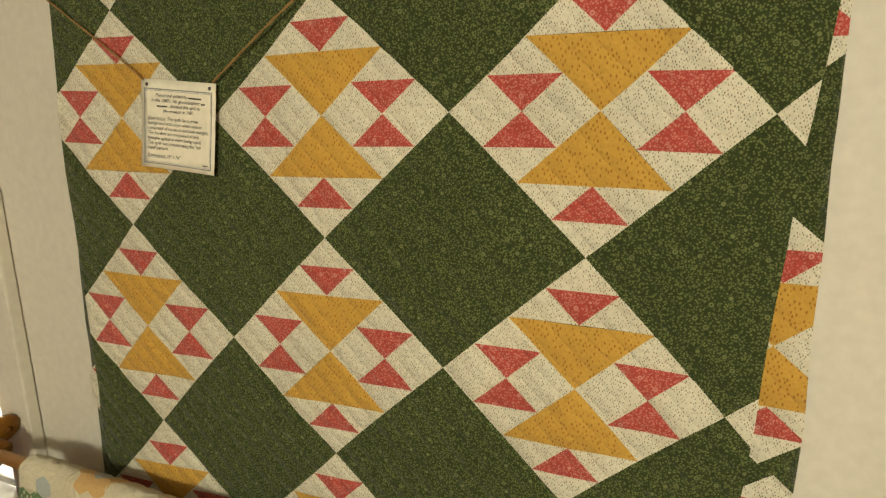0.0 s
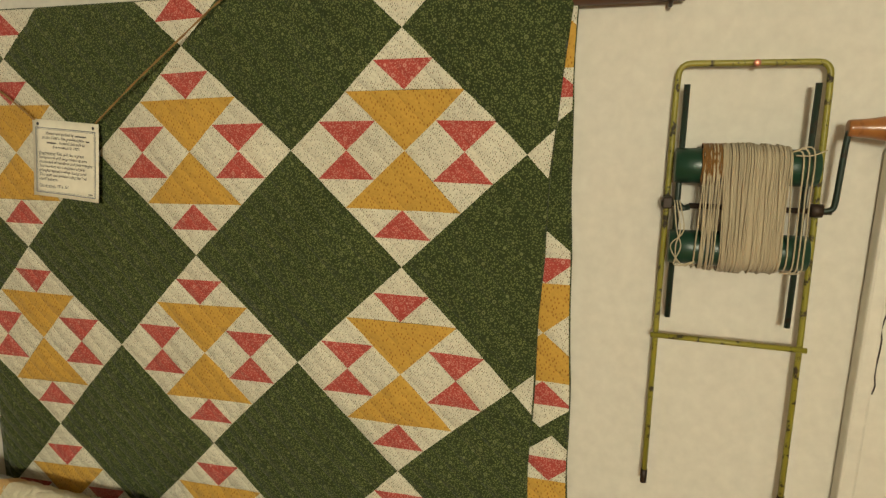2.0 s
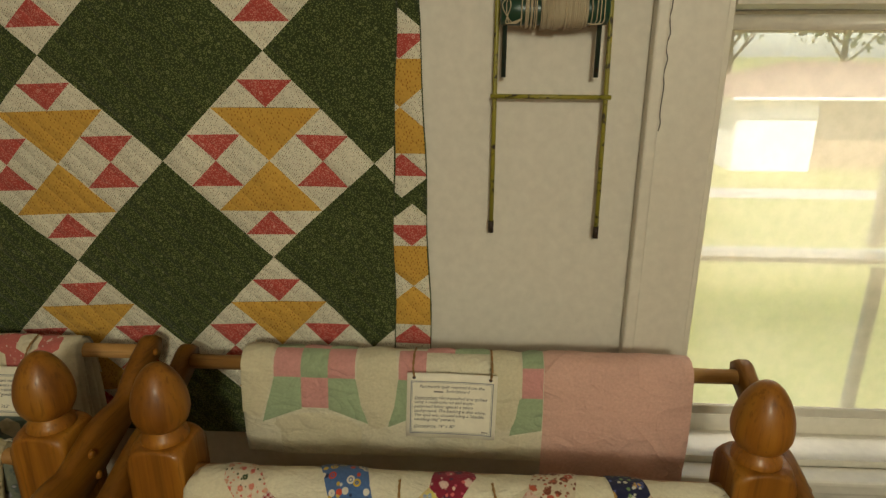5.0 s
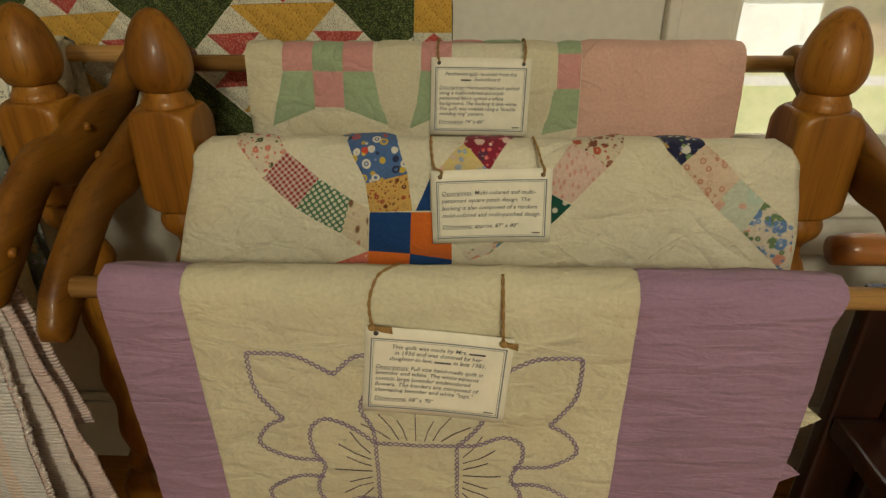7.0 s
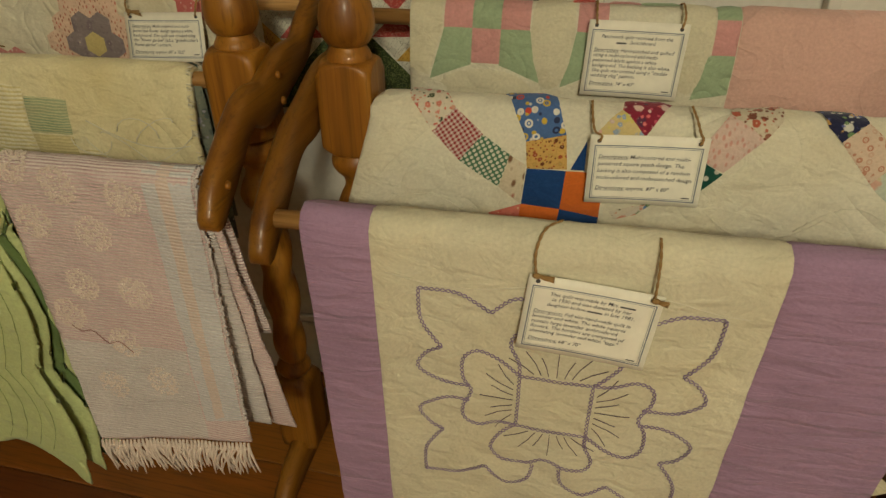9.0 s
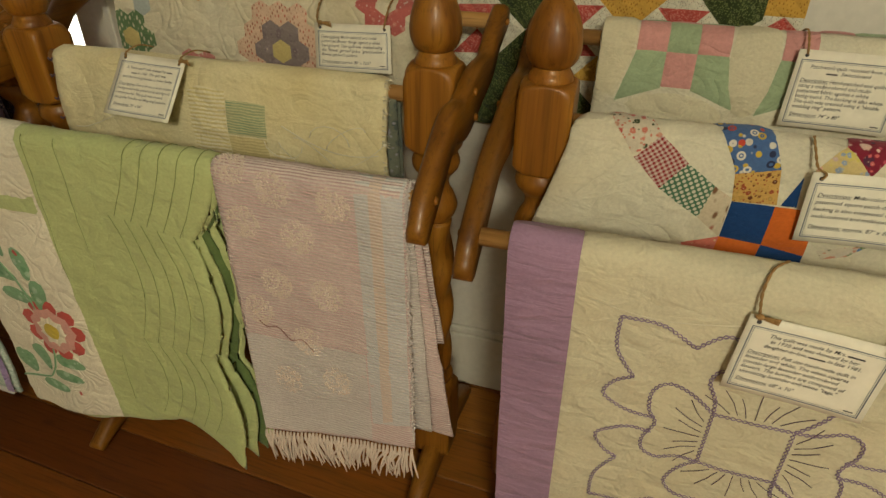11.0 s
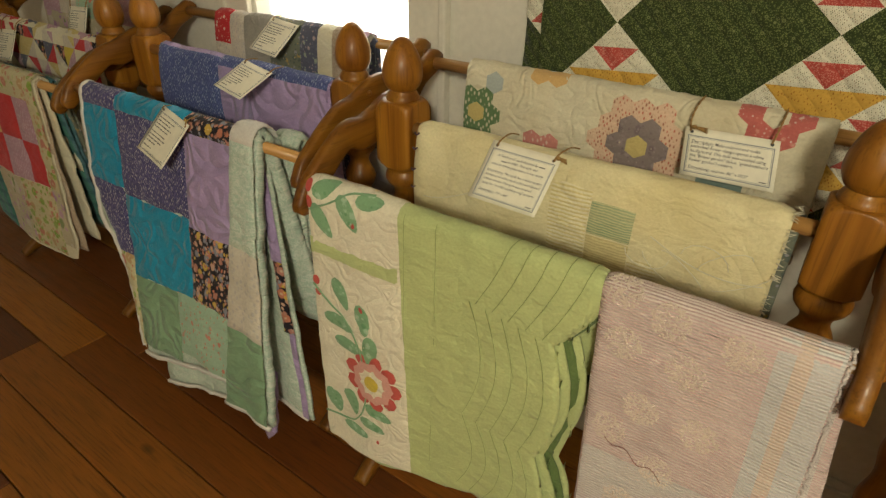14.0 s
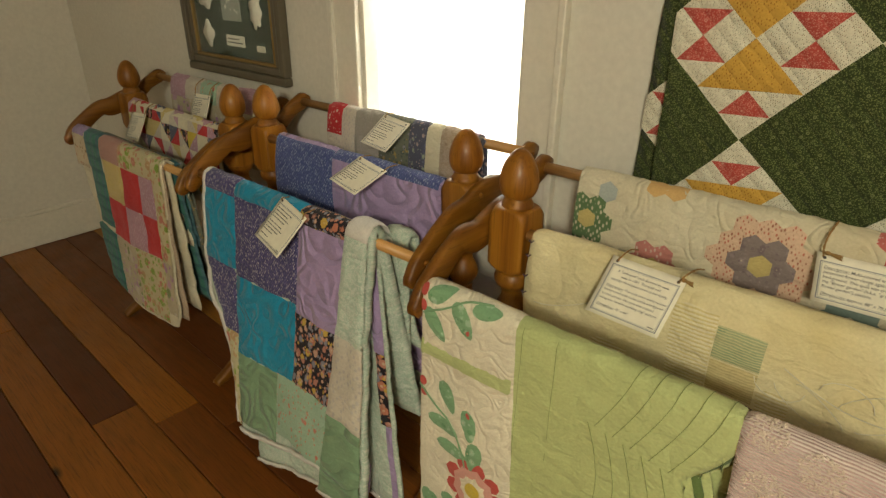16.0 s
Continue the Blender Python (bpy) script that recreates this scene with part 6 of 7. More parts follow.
def strips_quilt():
    root = quilt("quilt", "folded quilt of grey, cream and slate strips with red corners")
    c = Drape(-1.945, -1.395, R3["back"][0] - 0.012, R3["back"][1], 0.024, 0.03, 0.02, crease=0.003, seed=45, bulge=0.006)
    layer("backing", rect(-1.945, -1.395, -0.14, 0.30), c, grey_cotton, root, 0.022, 0.012)
    xs = [-1.943, -1.878, -1.822, -1.725, -1.612, -1.552, -1.503, -1.455, -1.398]
    tone = [red_floral, pale_cotton, grey_cotton, moss_floral, slate_floral, cream_cotton, beige_print, orchid]
    for i, m in enumerate(tone):
        b = 0.095 if i == 0 else 0.28
        patch(rect(xs[i], xs[i + 1], -0.12, b), c, m, root, 0.02, 0.0008, 0.003)
    patch(rect(-1.943, -1.878, 0.095, 0.28), c, pale_cotton, root, 0.02, 0.0008, 0.003)
    patch(rect(-1.43, -1.398, 0.13, 0.2), c, red_floral, root, 0.02, 0.004, 0.003)
    plain_layers(root, c, slate_floral, -1.94, -1.385, -0.13, 0.29, 1)


strips_quilt()


def nine_patch_quilt():
    root = quilt("quilt", "patchwork quilt of red, yellow and orchid squares edged with teal plaid")
    c = Drape(-2.93, -2.29, *R4["front"], 0.024, 0.06, 0.06, left=0.06, right=-0.02, wave=0.006, waves=12.0, crease=0.003, seed=51)
    layer("backing", [(-2.93, -0.3), (-2.29, -0.3), (-2.29, 0.55), (-2.32, 0.60), (-2.46, 0.61), (-2.70, 0.60), (-2.80, 0.56), (-2.86, 0.33), (-2.92, 0.10)], c, cream_cotton, root, 0.026, 0.010)
    cells = ((lilac, -2.928, -2.83, -0.2, 0.035), (cherries, -2.928, -2.83, 0.035, 0.15), (teal_plaid, -2.83, -2.71, -0.2, 0.14), (gingham, -2.71, -2.57, -0.2, 0.09),
             (garden_print, -2.57, -2.352, -0.2, 0.09), (lemon_print, -2.70, -2.557, 0.09, 0.222), (tomato, -2.557, -2.44, 0.09, 0.222), (orchid, -2.44, -2.352, 0.09, 0.222),
             (tomato, -2.70, -2.557, 0.222, 0.358), (orchid, -2.557, -2.44, 0.222, 0.358), (tomato, -2.44, -2.352, 0.222, 0.358), (garden_print, -2.352, -2.292, -0.2, 0.36),
             (lavender_garden, -2.352, -2.292, 0.36, 0.55), (teal_plaid, -2.82, -2.70, 0.14, 0.34), (lavender_garden, -2.69, -2.53, 0.36, 0.59), (garden_print, -2.53, -2.352, 0.36, 0.592))
    for m, u0, u1, v0, v1 in cells:
        patch(rect(u0, u1, v0, v1), c, m, root, 0.02, 0.0008, 0.003)
    patch([(-2.86, 0.36), (-2.82, 0.345), (-2.692, 0.36), (-2.692, 0.59), (-2.80, 0.555)], c, teal_plaid, root, 0.02, 0.0008, 0.003)
    for k in range(4):
        ci = Drape(-2.90, -2.275, R4["front"][0] + 0.012 * k, R4["front"][1], 0.021 - 0.002 * k, 0.06 - 0.045 * (k + 1), 0.05, wave=0.006, waves=12.0, crease=0.004, seed=55 + k)
        layer("inner_fold", rect(-2.80, -2.284 + 0.010 * k, -0.3, 0.56 - 0.03 * (k % 3)), ci, (beige_print, cream_cotton, teal_plaid, moss_floral)[k], root, 0.03, 0.008)


nine_patch_quilt()


def pinwheel_quilt():
    root = quilt("quilt", "busy cream quilt pieced of yellow, black and red triangles")
    c = Drape(-2.855, -2.25, *R4["mid"], 0.026, 0.04, 0.02, crease=0.003, seed=61, bulge=0.006)
    layer("backing", rect(-2.855, -2.25, -0.25, 0.30), c, cream_cotton, root, 0.026, 0.012)
    rng = random.Random(12)
    s = 0.06
    tone = [lemon_print, black_floral, tomato, cream_cotton, pale_cotton, orchid, cream_cotton, pollen, slate_floral]
    for i in range(10):
        for j in range(-2, 5):
            u, v = -2.853 + s * i, s * j
            a = [(u, v), (u + s, v), (u + s, v + s), (u, v + s)]
            k = (i + j) % 2
            patch([a[0], a[1], a[2]] if k else [a[0], a[1], a[3]], c, rng.choice(tone), root, 0.03, 0.0008, 0.002)
            patch([a[0], a[2], a[3]] if k else [a[1], a[2], a[3]], c, rng.choice(tone[:3] + tone[3:7] * 2), root, 0.03, 0.0008, 0.002)


pinwheel_quilt()


def garden_quilt():
    root = quilt("quilt", "folded cream quilt printed with lavender and green garden flowers")
    c = Drape(-2.80, -2.27, *R4["back"], 0.030, 0.03, 0.02, crease=0.003, seed=65, bulge=0.006)
    layer("backing", rect(-2.80, -2.27, -0.2, 0.28), c, lavender_garden, root, 0.024, 0.014)
    rng = random.Random(4)
    tone = [lavender_garden, pale_cotton, orchid, mint_floral, lavender_garden]
    for i in range(5):
        for j in range(-1, 3):
            patch(rect(-2.798 + 0.105 * i, -2.798 + 0.105 * (i + 1), 0.09 * j, 0.09 * (j + 1)), c, rng.choice(tone), root, 0.026, 0.0008, 0.002)


garden_quilt()


# ---------------------------------------------------------------- label cards
def word_bars(seed, rows, room):
    """Rows of bars as long as words."""
    rng = random.Random(seed)
    out = ["l"]
    for n in rows:
        line, left = [], room * n
        while left > 1.2:
            line.append(min(left, rng.choice((1.3, 1.9, 2.6, 3.4, 4.2))))
            left -= line[-1] + 0.56
        out.append(line)
    return out


CARDS = [
    dict(tl=(-0.769, 0.688, 1.629), tr=(-0.629, 0.688, 1.620), bl=(-0.782, 0.684, 1.500), size=0.0098, label="cream paper label card tied to the wall quilt with twine",
         lines=["c", ["Pieced and quilted by", 7.0], ["in the 1880's. His granddaughter,", 2.2], [5.5, ", donated this quilt to"], ["the museum in 1987."], "l", [], ["Description: This quilt has a green"], ["background with large white squares"], ["composed of mandarin and pink triangles."], ["The borders are composed of pink"], ["triangles against a white background."], ["This quilt was created using the \"old"], ["maid\" pattern."], [], ["Dimensions: 78\" x 76\""]],
         strings=[[(-0.764, 0.688, 1.627), (-0.82, 0.686, 1.668), (-0.95, 0.686, 1.752), (-1.03, 0.70, 1.80)], [(-0.633, 0.688, 1.622), (-0.55, 0.686, 1.68), (-0.485, 0.686, 1.724), (-0.39, 0.69, 1.79), (-0.37, 0.70, 1.806)]]),
    dict(tl=(0.122, 0.571, 0.942), tr=(0.263, 0.571, 0.940), bl=(0.119, 0.562, 0.834), size=0.0088, label="cream paper label card tied to the pink and mint quilt",
         lines=["c", ["Patchwork quilt received from the"], [4.0, " Switchboard"], "l", [], ["Description: Hand-patched and quilted"], ["using a multi-colored and multi-"], ["patterned fabric against a white"], ["background. The backing is also white."], ["The quilt was created using a \"double"], ["wedding ring\" pattern."], [], ["Dimensions: 74\" x 80\""]],
         strings=[[(0.133, 0.571, 0.936), (0.131, 0.574, 0.950), (0.131, 0.60, 0.962), (0.131, 0.63, 0.955)], [(0.252, 0.571, 0.934), (0.254, 0.574, 0.950), (0.253, 0.60, 0.962), (0.253, 0.63, 0.955)]]),
    dict(tl=(0.131, 0.362, 0.848), tr=(0.273, 0.362, 0.853), bl=(0.133, 0.359, 0.756), size=0.0098, label="cream paper label card tied to the cream wedge quilt",
         lines=["l", [], ["Description: Multi-colored and multi-"], ["patterned square patch design. The"], ["backing is also composed of a random"], ["multi-colored and multi-patched design."], [], ["Dimensions: approx. 87\" x 80\""]],
         strings=[[(0.142, 0.361, 0.841), (0.144, 0.359, 0.849), (0.135, 0.366, 0.853), (0.131, 0.384, 0.868), (0.130, 0.404, 0.878)], [(0.262, 0.361, 0.845), (0.263, 0.359, 0.853), (0.260, 0.366, 0.858), (0.256, 0.384, 0.870), (0.252, 0.404, 0.878)]]),
    dict(tl=(0.073, 0.198, 0.742), tr=(0.224, 0.196, 0.730), bl=(0.064, 0.192, 0.638), size=0.0095, label="cream paper label card hung askew on the lavender quilt",
         lines=["c", ["This quilt was made by Mrs.", 5.0], ["in 1930 and was donated by her"], ["daughter-in-law,", 5.0, "in late 1981."], "l", [], ["Description: Full size hand-made quilt in"], ["lavender and white. The white squares"], ["contain large lavender embroidered"], ["flowers. The borders are composed of"], ["alternating lavender and white \"tags.\""], [], ["Dimensions: 68\" x 70\""]],
         strings=[[(0.083, 0.198, 0.737), (0.079, 0.196, 0.752), (0.078, 0.204, 0.772), (0.086, 0.222, 0.789), (0.104, 0.245, 0.789)], [(0.212, 0.196, 0.729), (0.211, 0.196, 0.75), (0.2105, 0.204, 0.775), (0.2105, 0.225, 0.789)]], knots=[(0.081, 0.192, 0.744, 0.02), (0.213, 0.191, 0.727, 0.014)]),
    dict(tl=(-0.908, 0.408, 0.892), tr=(-0.781, 0.406, 0.889), bl=(-0.920, 0.350, 0.806), size=0.0092, label="cream paper label card resting on the butter-yellow quilt",
         lines=["c", ["A \"well-used\" quilt donated by", 3.6], [3.4, "in 1981. This quilt was"], ["used by three generations in her family."], "l", [], ["Description: This quilt has a white cotton"], ["background with pastel solids and figured"], ["cotton pieces. The quilt was created"], ["using the \"double wedding ring\" pattern."], [], ["Dimensions: 70\" x 84\""]],
         strings=[[(-0.897, 0.404, 0.886), (-0.893, 0.405, 0.895), (-0.889, 0.43, 0.900), (-0.887, 0.46, 0.89)], [(-0.792, 0.402, 0.883), (-0.786, 0.405, 0.895), (-0.778, 0.43, 0.900), (-0.774, 0.46, 0.89)]], knots=[(-0.785, 0.400, 0.890, 0.016)]),
    dict(tl=(-0.641, 0.582, 0.922), tr=(-0.497, 0.578, 0.928), bl=(-0.628, 0.550, 0.850), size=0.0092, label="cream paper label card tied to the hexagon flower quilt",
         lines=["l", ["Description: Multi-colored and multi-"], ["patterned flower design against a white"], ["background. This quilt was created using"], ["the \"flower garden\" (a.k.a. \"grandmother's"], ["flower garden\") pattern."], [], ["Dimensions: approx. 80\" x 70.5\""]],
         strings=[[(-0.631, 0.580, 0.917), (-0.634, 0.582, 0.935), (-0.632, 0.595, 0.955), (-0.628, 0.62, 0.966)], [(-0.508, 0.577, 0.922), (-0.505, 0.580, 0.938), (-0.503, 0.595, 0.957), (-0.503, 0.62, 0.966)]], knots=[(-0.626, 0.575, 0.925, 0.022)]),
    dict(tl=(-1.704, 0.305, 0.828), tr=(-1.584, 0.281, 0.812), bl=(-1.735, 0.238, 0.741), size=0.0088, label="cream paper label card on the turquoise patchwork quilt", lines=word_bars(1, (0.97, 0.9, 1.0, 0.86, 0, 0.95, 1.0, 0.92, 0.6, 0, 0.5), 17.0),
         strings=[[(-1.698, 0.300, 0.822), (-1.694, 0.300, 0.829), (-1.688, 0.315, 0.829)], [(-1.594, 0.278, 0.808), (-1.590, 0.284, 0.822), (-1.58, 0.305, 0.829)]]),
    dict(tl=(-1.598, 0.464, 0.914), tr=(-1.487, 0.444, 0.905), bl=(-1.640, 0.400, 0.862), size=0.0088, label="cream paper label card on the blue and lilac quilt", lines=word_bars(2, (0.97, 0.9, 1.0, 0.86, 0, 0.95, 1.0, 0.92, 0.6, 0, 0.5), 17.0),
         strings=[[(-1.594, 0.460, 0.909), (-1.59, 0.465, 0.915), (-1.585, 0.49, 0.913)], [(-1.497, 0.442, 0.902), (-1.492, 0.455, 0.911), (-1.488, 0.48, 0.912)]]),
    dict(tl=(-1.690, 0.640, 0.972), tr=(-1.588, 0.632, 0.964), bl=(-1.733, 0.590, 0.898), size=0.0088, label="cream paper label card on the grey strip quilt", lines=word_bars(3, (0.97, 0.9, 1.0, 0.86, 0, 0.95, 1.0, 0.92, 0.6, 0, 0.5), 17.0),
         strings=[[(-1.684, 0.636, 0.966), (-1.682, 0.645, 0.974), (-1.678, 0.665, 0.972)]]),
    dict(tl=(-2.790, 0.452, 0.842), tr=(-2.668, 0.446, 0.852), bl=(-2.816, 0.420, 0.748), size=0.0088, label="cream paper label card on the triangle quilt", lines=word_bars(4, (0.97, 0.9, 1.0, 0.86, 0, 0.95, 1.0, 0.92, 0.6, 0, 0.5), 17.0),
         strings=[[(-2.78, 0.45, 0.838), (-2.777, 0.458, 0.866), (-2.775, 0.48, 0.882)], [(-2.68, 0.446, 0.846), (-2.677, 0.458, 0.87), (-2.675, 0.48, 0.882)]]),
    dict(tl=(-2.588, 0.590, 0.915), tr=(-2.472, 0.586, 0.922), bl=(-2.604, 0.566, 0.822), size=0.0088, label="cream paper label card on the garden print quilt", lines=word_bars(5, (0.97, 0.9, 1.0, 0.86, 0, 0.95, 1.0, 0.92, 0.6, 0, 0.5), 17.0),
         strings=[[(-2.58, 0.59, 0.912), (-2.578, 0.60, 0.945), (-2.576, 0.63, 0.962)], [(-2.482, 0.586, 0.918), (-2.48, 0.60, 0.945), (-2.478, 0.63, 0.962)]]),
]


def set_type(words):
    """Flat meshes of short runs of slanted text, at size 1."""
    temp = {}
    for w in words:
        cu = bpy.data.curves.new("type", "FONT")
        cu.body, cu.size, cu.shear, cu.resolution_u = w, 1.0, 0.22, 2
        cu.offset = 0.006
        temp[w] = new("type", cu)
    bpy.context.view_layer.update()
    dg = bpy.context.evaluated_depsgraph_get()
    out = {}
    for w, ob in temp.items():
        me = bpy.data.meshes.new_from_object(ob.evaluated_get(dg))
        vs = [tuple(v.co[:2]) for v in me.vertices]
        out[w] = (vs, [tuple(p.vertices) for p in me.polygons], max((v[0] for v in vs), default=0.0))
        bpy.data.meshes.remove(me)
    for ob in temp.values():
        cu = ob.data
        bpy.data.objects.remove(ob)
        bpy.data.curves.remove(cu)
    return out


TYPE = set_type(sorted({i for c in CARDS for ln in c["lines"] if isinstance(ln, list) for i in ln if isinstance(i, str)} | {"Description:", "Dimensions:"}))


def label_card(tl, tr, bl, size, label, lines, strings, knots=()):
    root = thing("label_card", label, "label card", "label cards")
    tl, tr, bl = Vector(tl), Vector(tr), Vector(bl)
    w, h = (tr - tl).length, (bl - tl).length
    ex = (tr - tl).normalized()
    ey = (bl - tl).normalized()
    n = ey.cross(ex).normalized()
    if n.y > 0:
        n = -n
    P = lambda a, b, c=0.0: tl + ex * a + ey * b + n * (c - 0.0025 * math.sin(math.pi * a / w) + 0.002 * (b / h) ** 2)
    bm = bmesh.new()
    N = 8
    front = [[bm.verts.new(P(w * i / N, h * j / N, 0.0004)) for j in range(N + 1)] for i in range(N + 1)]
    back = [[bm.verts.new(P(w * i / N, h * j / N, -0.0006)) for j in range(N + 1)] for i in range(N + 1)]
    for i in range(N):
        for j in range(N):
            bm.faces.new((front[i][j], front[i][j + 1], front[i + 1][j + 1], front[i + 1][j]))
            bm.faces.new((back[i][j], back[i + 1][j], back[i + 1][j + 1], back[i][j + 1]))
    ring = [(i, 0) for i in range(N)] + [(N, j) for j in range(N)] + [(N - i, N) for i in range(N)] + [(0, N - j) for j in range(N)]
    for a, b in zip(ring, ring[1:] + ring[:1]):
        bm.faces.new((front[a[0]][a[1]], front[b[0]][b[1]], back[b[0]][b[1]], back[a[0]][a[1]]))
    bmesh.ops.recalc_face_normals(bm, faces=bm.faces[:])
    sheet = part("card", bm, paper, root)
    # ruled border: a thick and a thin line
    bm = bmesh.new()

    def strip(a0, b0, a1, b1, c=0.0009):
        k = 8
        for s in range(k):
            t0, t1 = s / k, (s + 1) / k
            if a1 - a0 > b1 - b0:
                q = [(a0 + (a1 - a0) * t0, b0), (a0 + (a1 - a0) * t1, b0), (a0 + (a1 - a0) * t1, b1), (a0 + (a1 - a0) * t0, b1)]
            else:
                q = [(a0, b0 + (b1 - b0) * t0), (a1, b0 + (b1 - b0) * t0), (a1, b0 + (b1 - b0) * t1), (a0, b0 + (b1 - b0) * t1)]
            bm.faces.new([bm.verts.new(P(*p, c)) for p in q])

    top = 0.013
    for m, t in ((0.006, 0.0013), (0.0085, 0.0005)):
        strip(m, top + m - 0.006, w - m, top + m - 0.006 + t)
        strip(m, h - m - t, w - m, h - m)
        strip(m, top + m - 0.006 + t, m + t, h - m - t)
        strip(w - m - t, top + m - 0.006 + t, w - m, h - m - t)
    part("ruled_border", bm, line_grey, sheet, smooth=False)
    # text
    rows = [ln for ln in lines if isinstance(ln, list)]
    lead = min(size * 1.12, (h - top - 0.014) / max(len(rows), 1))

    def width(items):
        return sum(TYPE[i][2] if isinstance(i, str) else i * 0.5 for i in items) + 0.28 * max(0, len(items) - 1)

    room = w - 0.024
    em = min(lead / 1.02, min((room / width(r) for r in rows if r), default=size))
    bm = bmesh.new()
    mode, y = "l", top + 0.0075
    for ln in lines:
        if isinstance(ln, str):
            mode = ln
            continue
        if not ln:
            y += lead * 0.55
            continue
        x = 0.012 if mode == "l" else w / 2 - width(ln) * em / 2
        for it in ln:
            if isinstance(it, str):
                vs, fs, wd = TYPE[it]
                made = [bm.verts.new(P(x + vx * em, y + lead * 0.55 - vy * em, 0.0009)) for vx, vy in vs]
                for f in fs:
                    bm.faces.new([made[k] for k in f])
                for head in ("Description:", "Dimensions:"):
                    if it.startswith(head):
                        strip(x, y + lead * 0.55 + em * 0.1, x + TYPE[head][2] * em, y + lead * 0.55 + em * 0.16)
                x += (wd + 0.28) * em
            else:
                strip(x, y + lead * 0.55 - em * 0.30, x + it * 0.5 * em, y + lead * 0.55)
                x += (it * 0.5 + 0.28) * em
        y += lead
    strip(w - 0.022, h - 0.0125, w - 0.012, h - 0.011)
    tagged(part("writing", bm, ink, sheet, smooth=False), kind="stuff")
    # punched holes and twine
    for a in (0.011, w - 0.011):
        bm = bmesh.new()
        c = bm.verts.new(P(a, 0.0075, 0.0009))
        rim = [bm.verts.new(P(a + 0.0028 * math.cos(t), 0.0075 + 0.0028 * math.sin(t), 0.0009)) for t in (math.tau * k / 12 for k in range(12))]
        for p, q in zip(rim, rim[1:] + rim[:1]):
            bm.faces.new((c, p, q))
        part("punched_hole", bm, ink, sheet, smooth=False)
    for s in strings:
        line = curve_points(s, 8)
        bm = bmesh.new()
        for ph in (0.0, math.pi):
            tube([p + Vector((0.0009 * math.cos(k * 0.9 + ph), 0.0009 * math.sin(k * 0.9 + ph) - 0.0012, 0)) for k, p in enumerate(line)], 0.0011, 5, bm)
        part("twine", bm, twine, root, "loop of brown twine")
    for x, yk, z, ln in knots:
        bm = bmesh.new()
        bmesh.ops.create_icosphere(bm, subdivisions=2, radius=0.0042, matrix=Matrix.Translation((x, yk, z)) @ Matrix.Diagonal((1.2, 0.8, 0.9, 1)))
        for k in range(5):
            tube([(x, yk, z), (x + ln * 0.5, yk - 0.003, z - 0.002 + 0.001 * k), (x + ln, yk - 0.001 * k, z - 0.007 + 0.0025 * k)], [0.0016, 0.0014, 0.0006], 5, bm)
        part("knot", bm, twine, root, "frayed knot of brown twine")
    return root


for card in CARDS:
    label_card(**card)


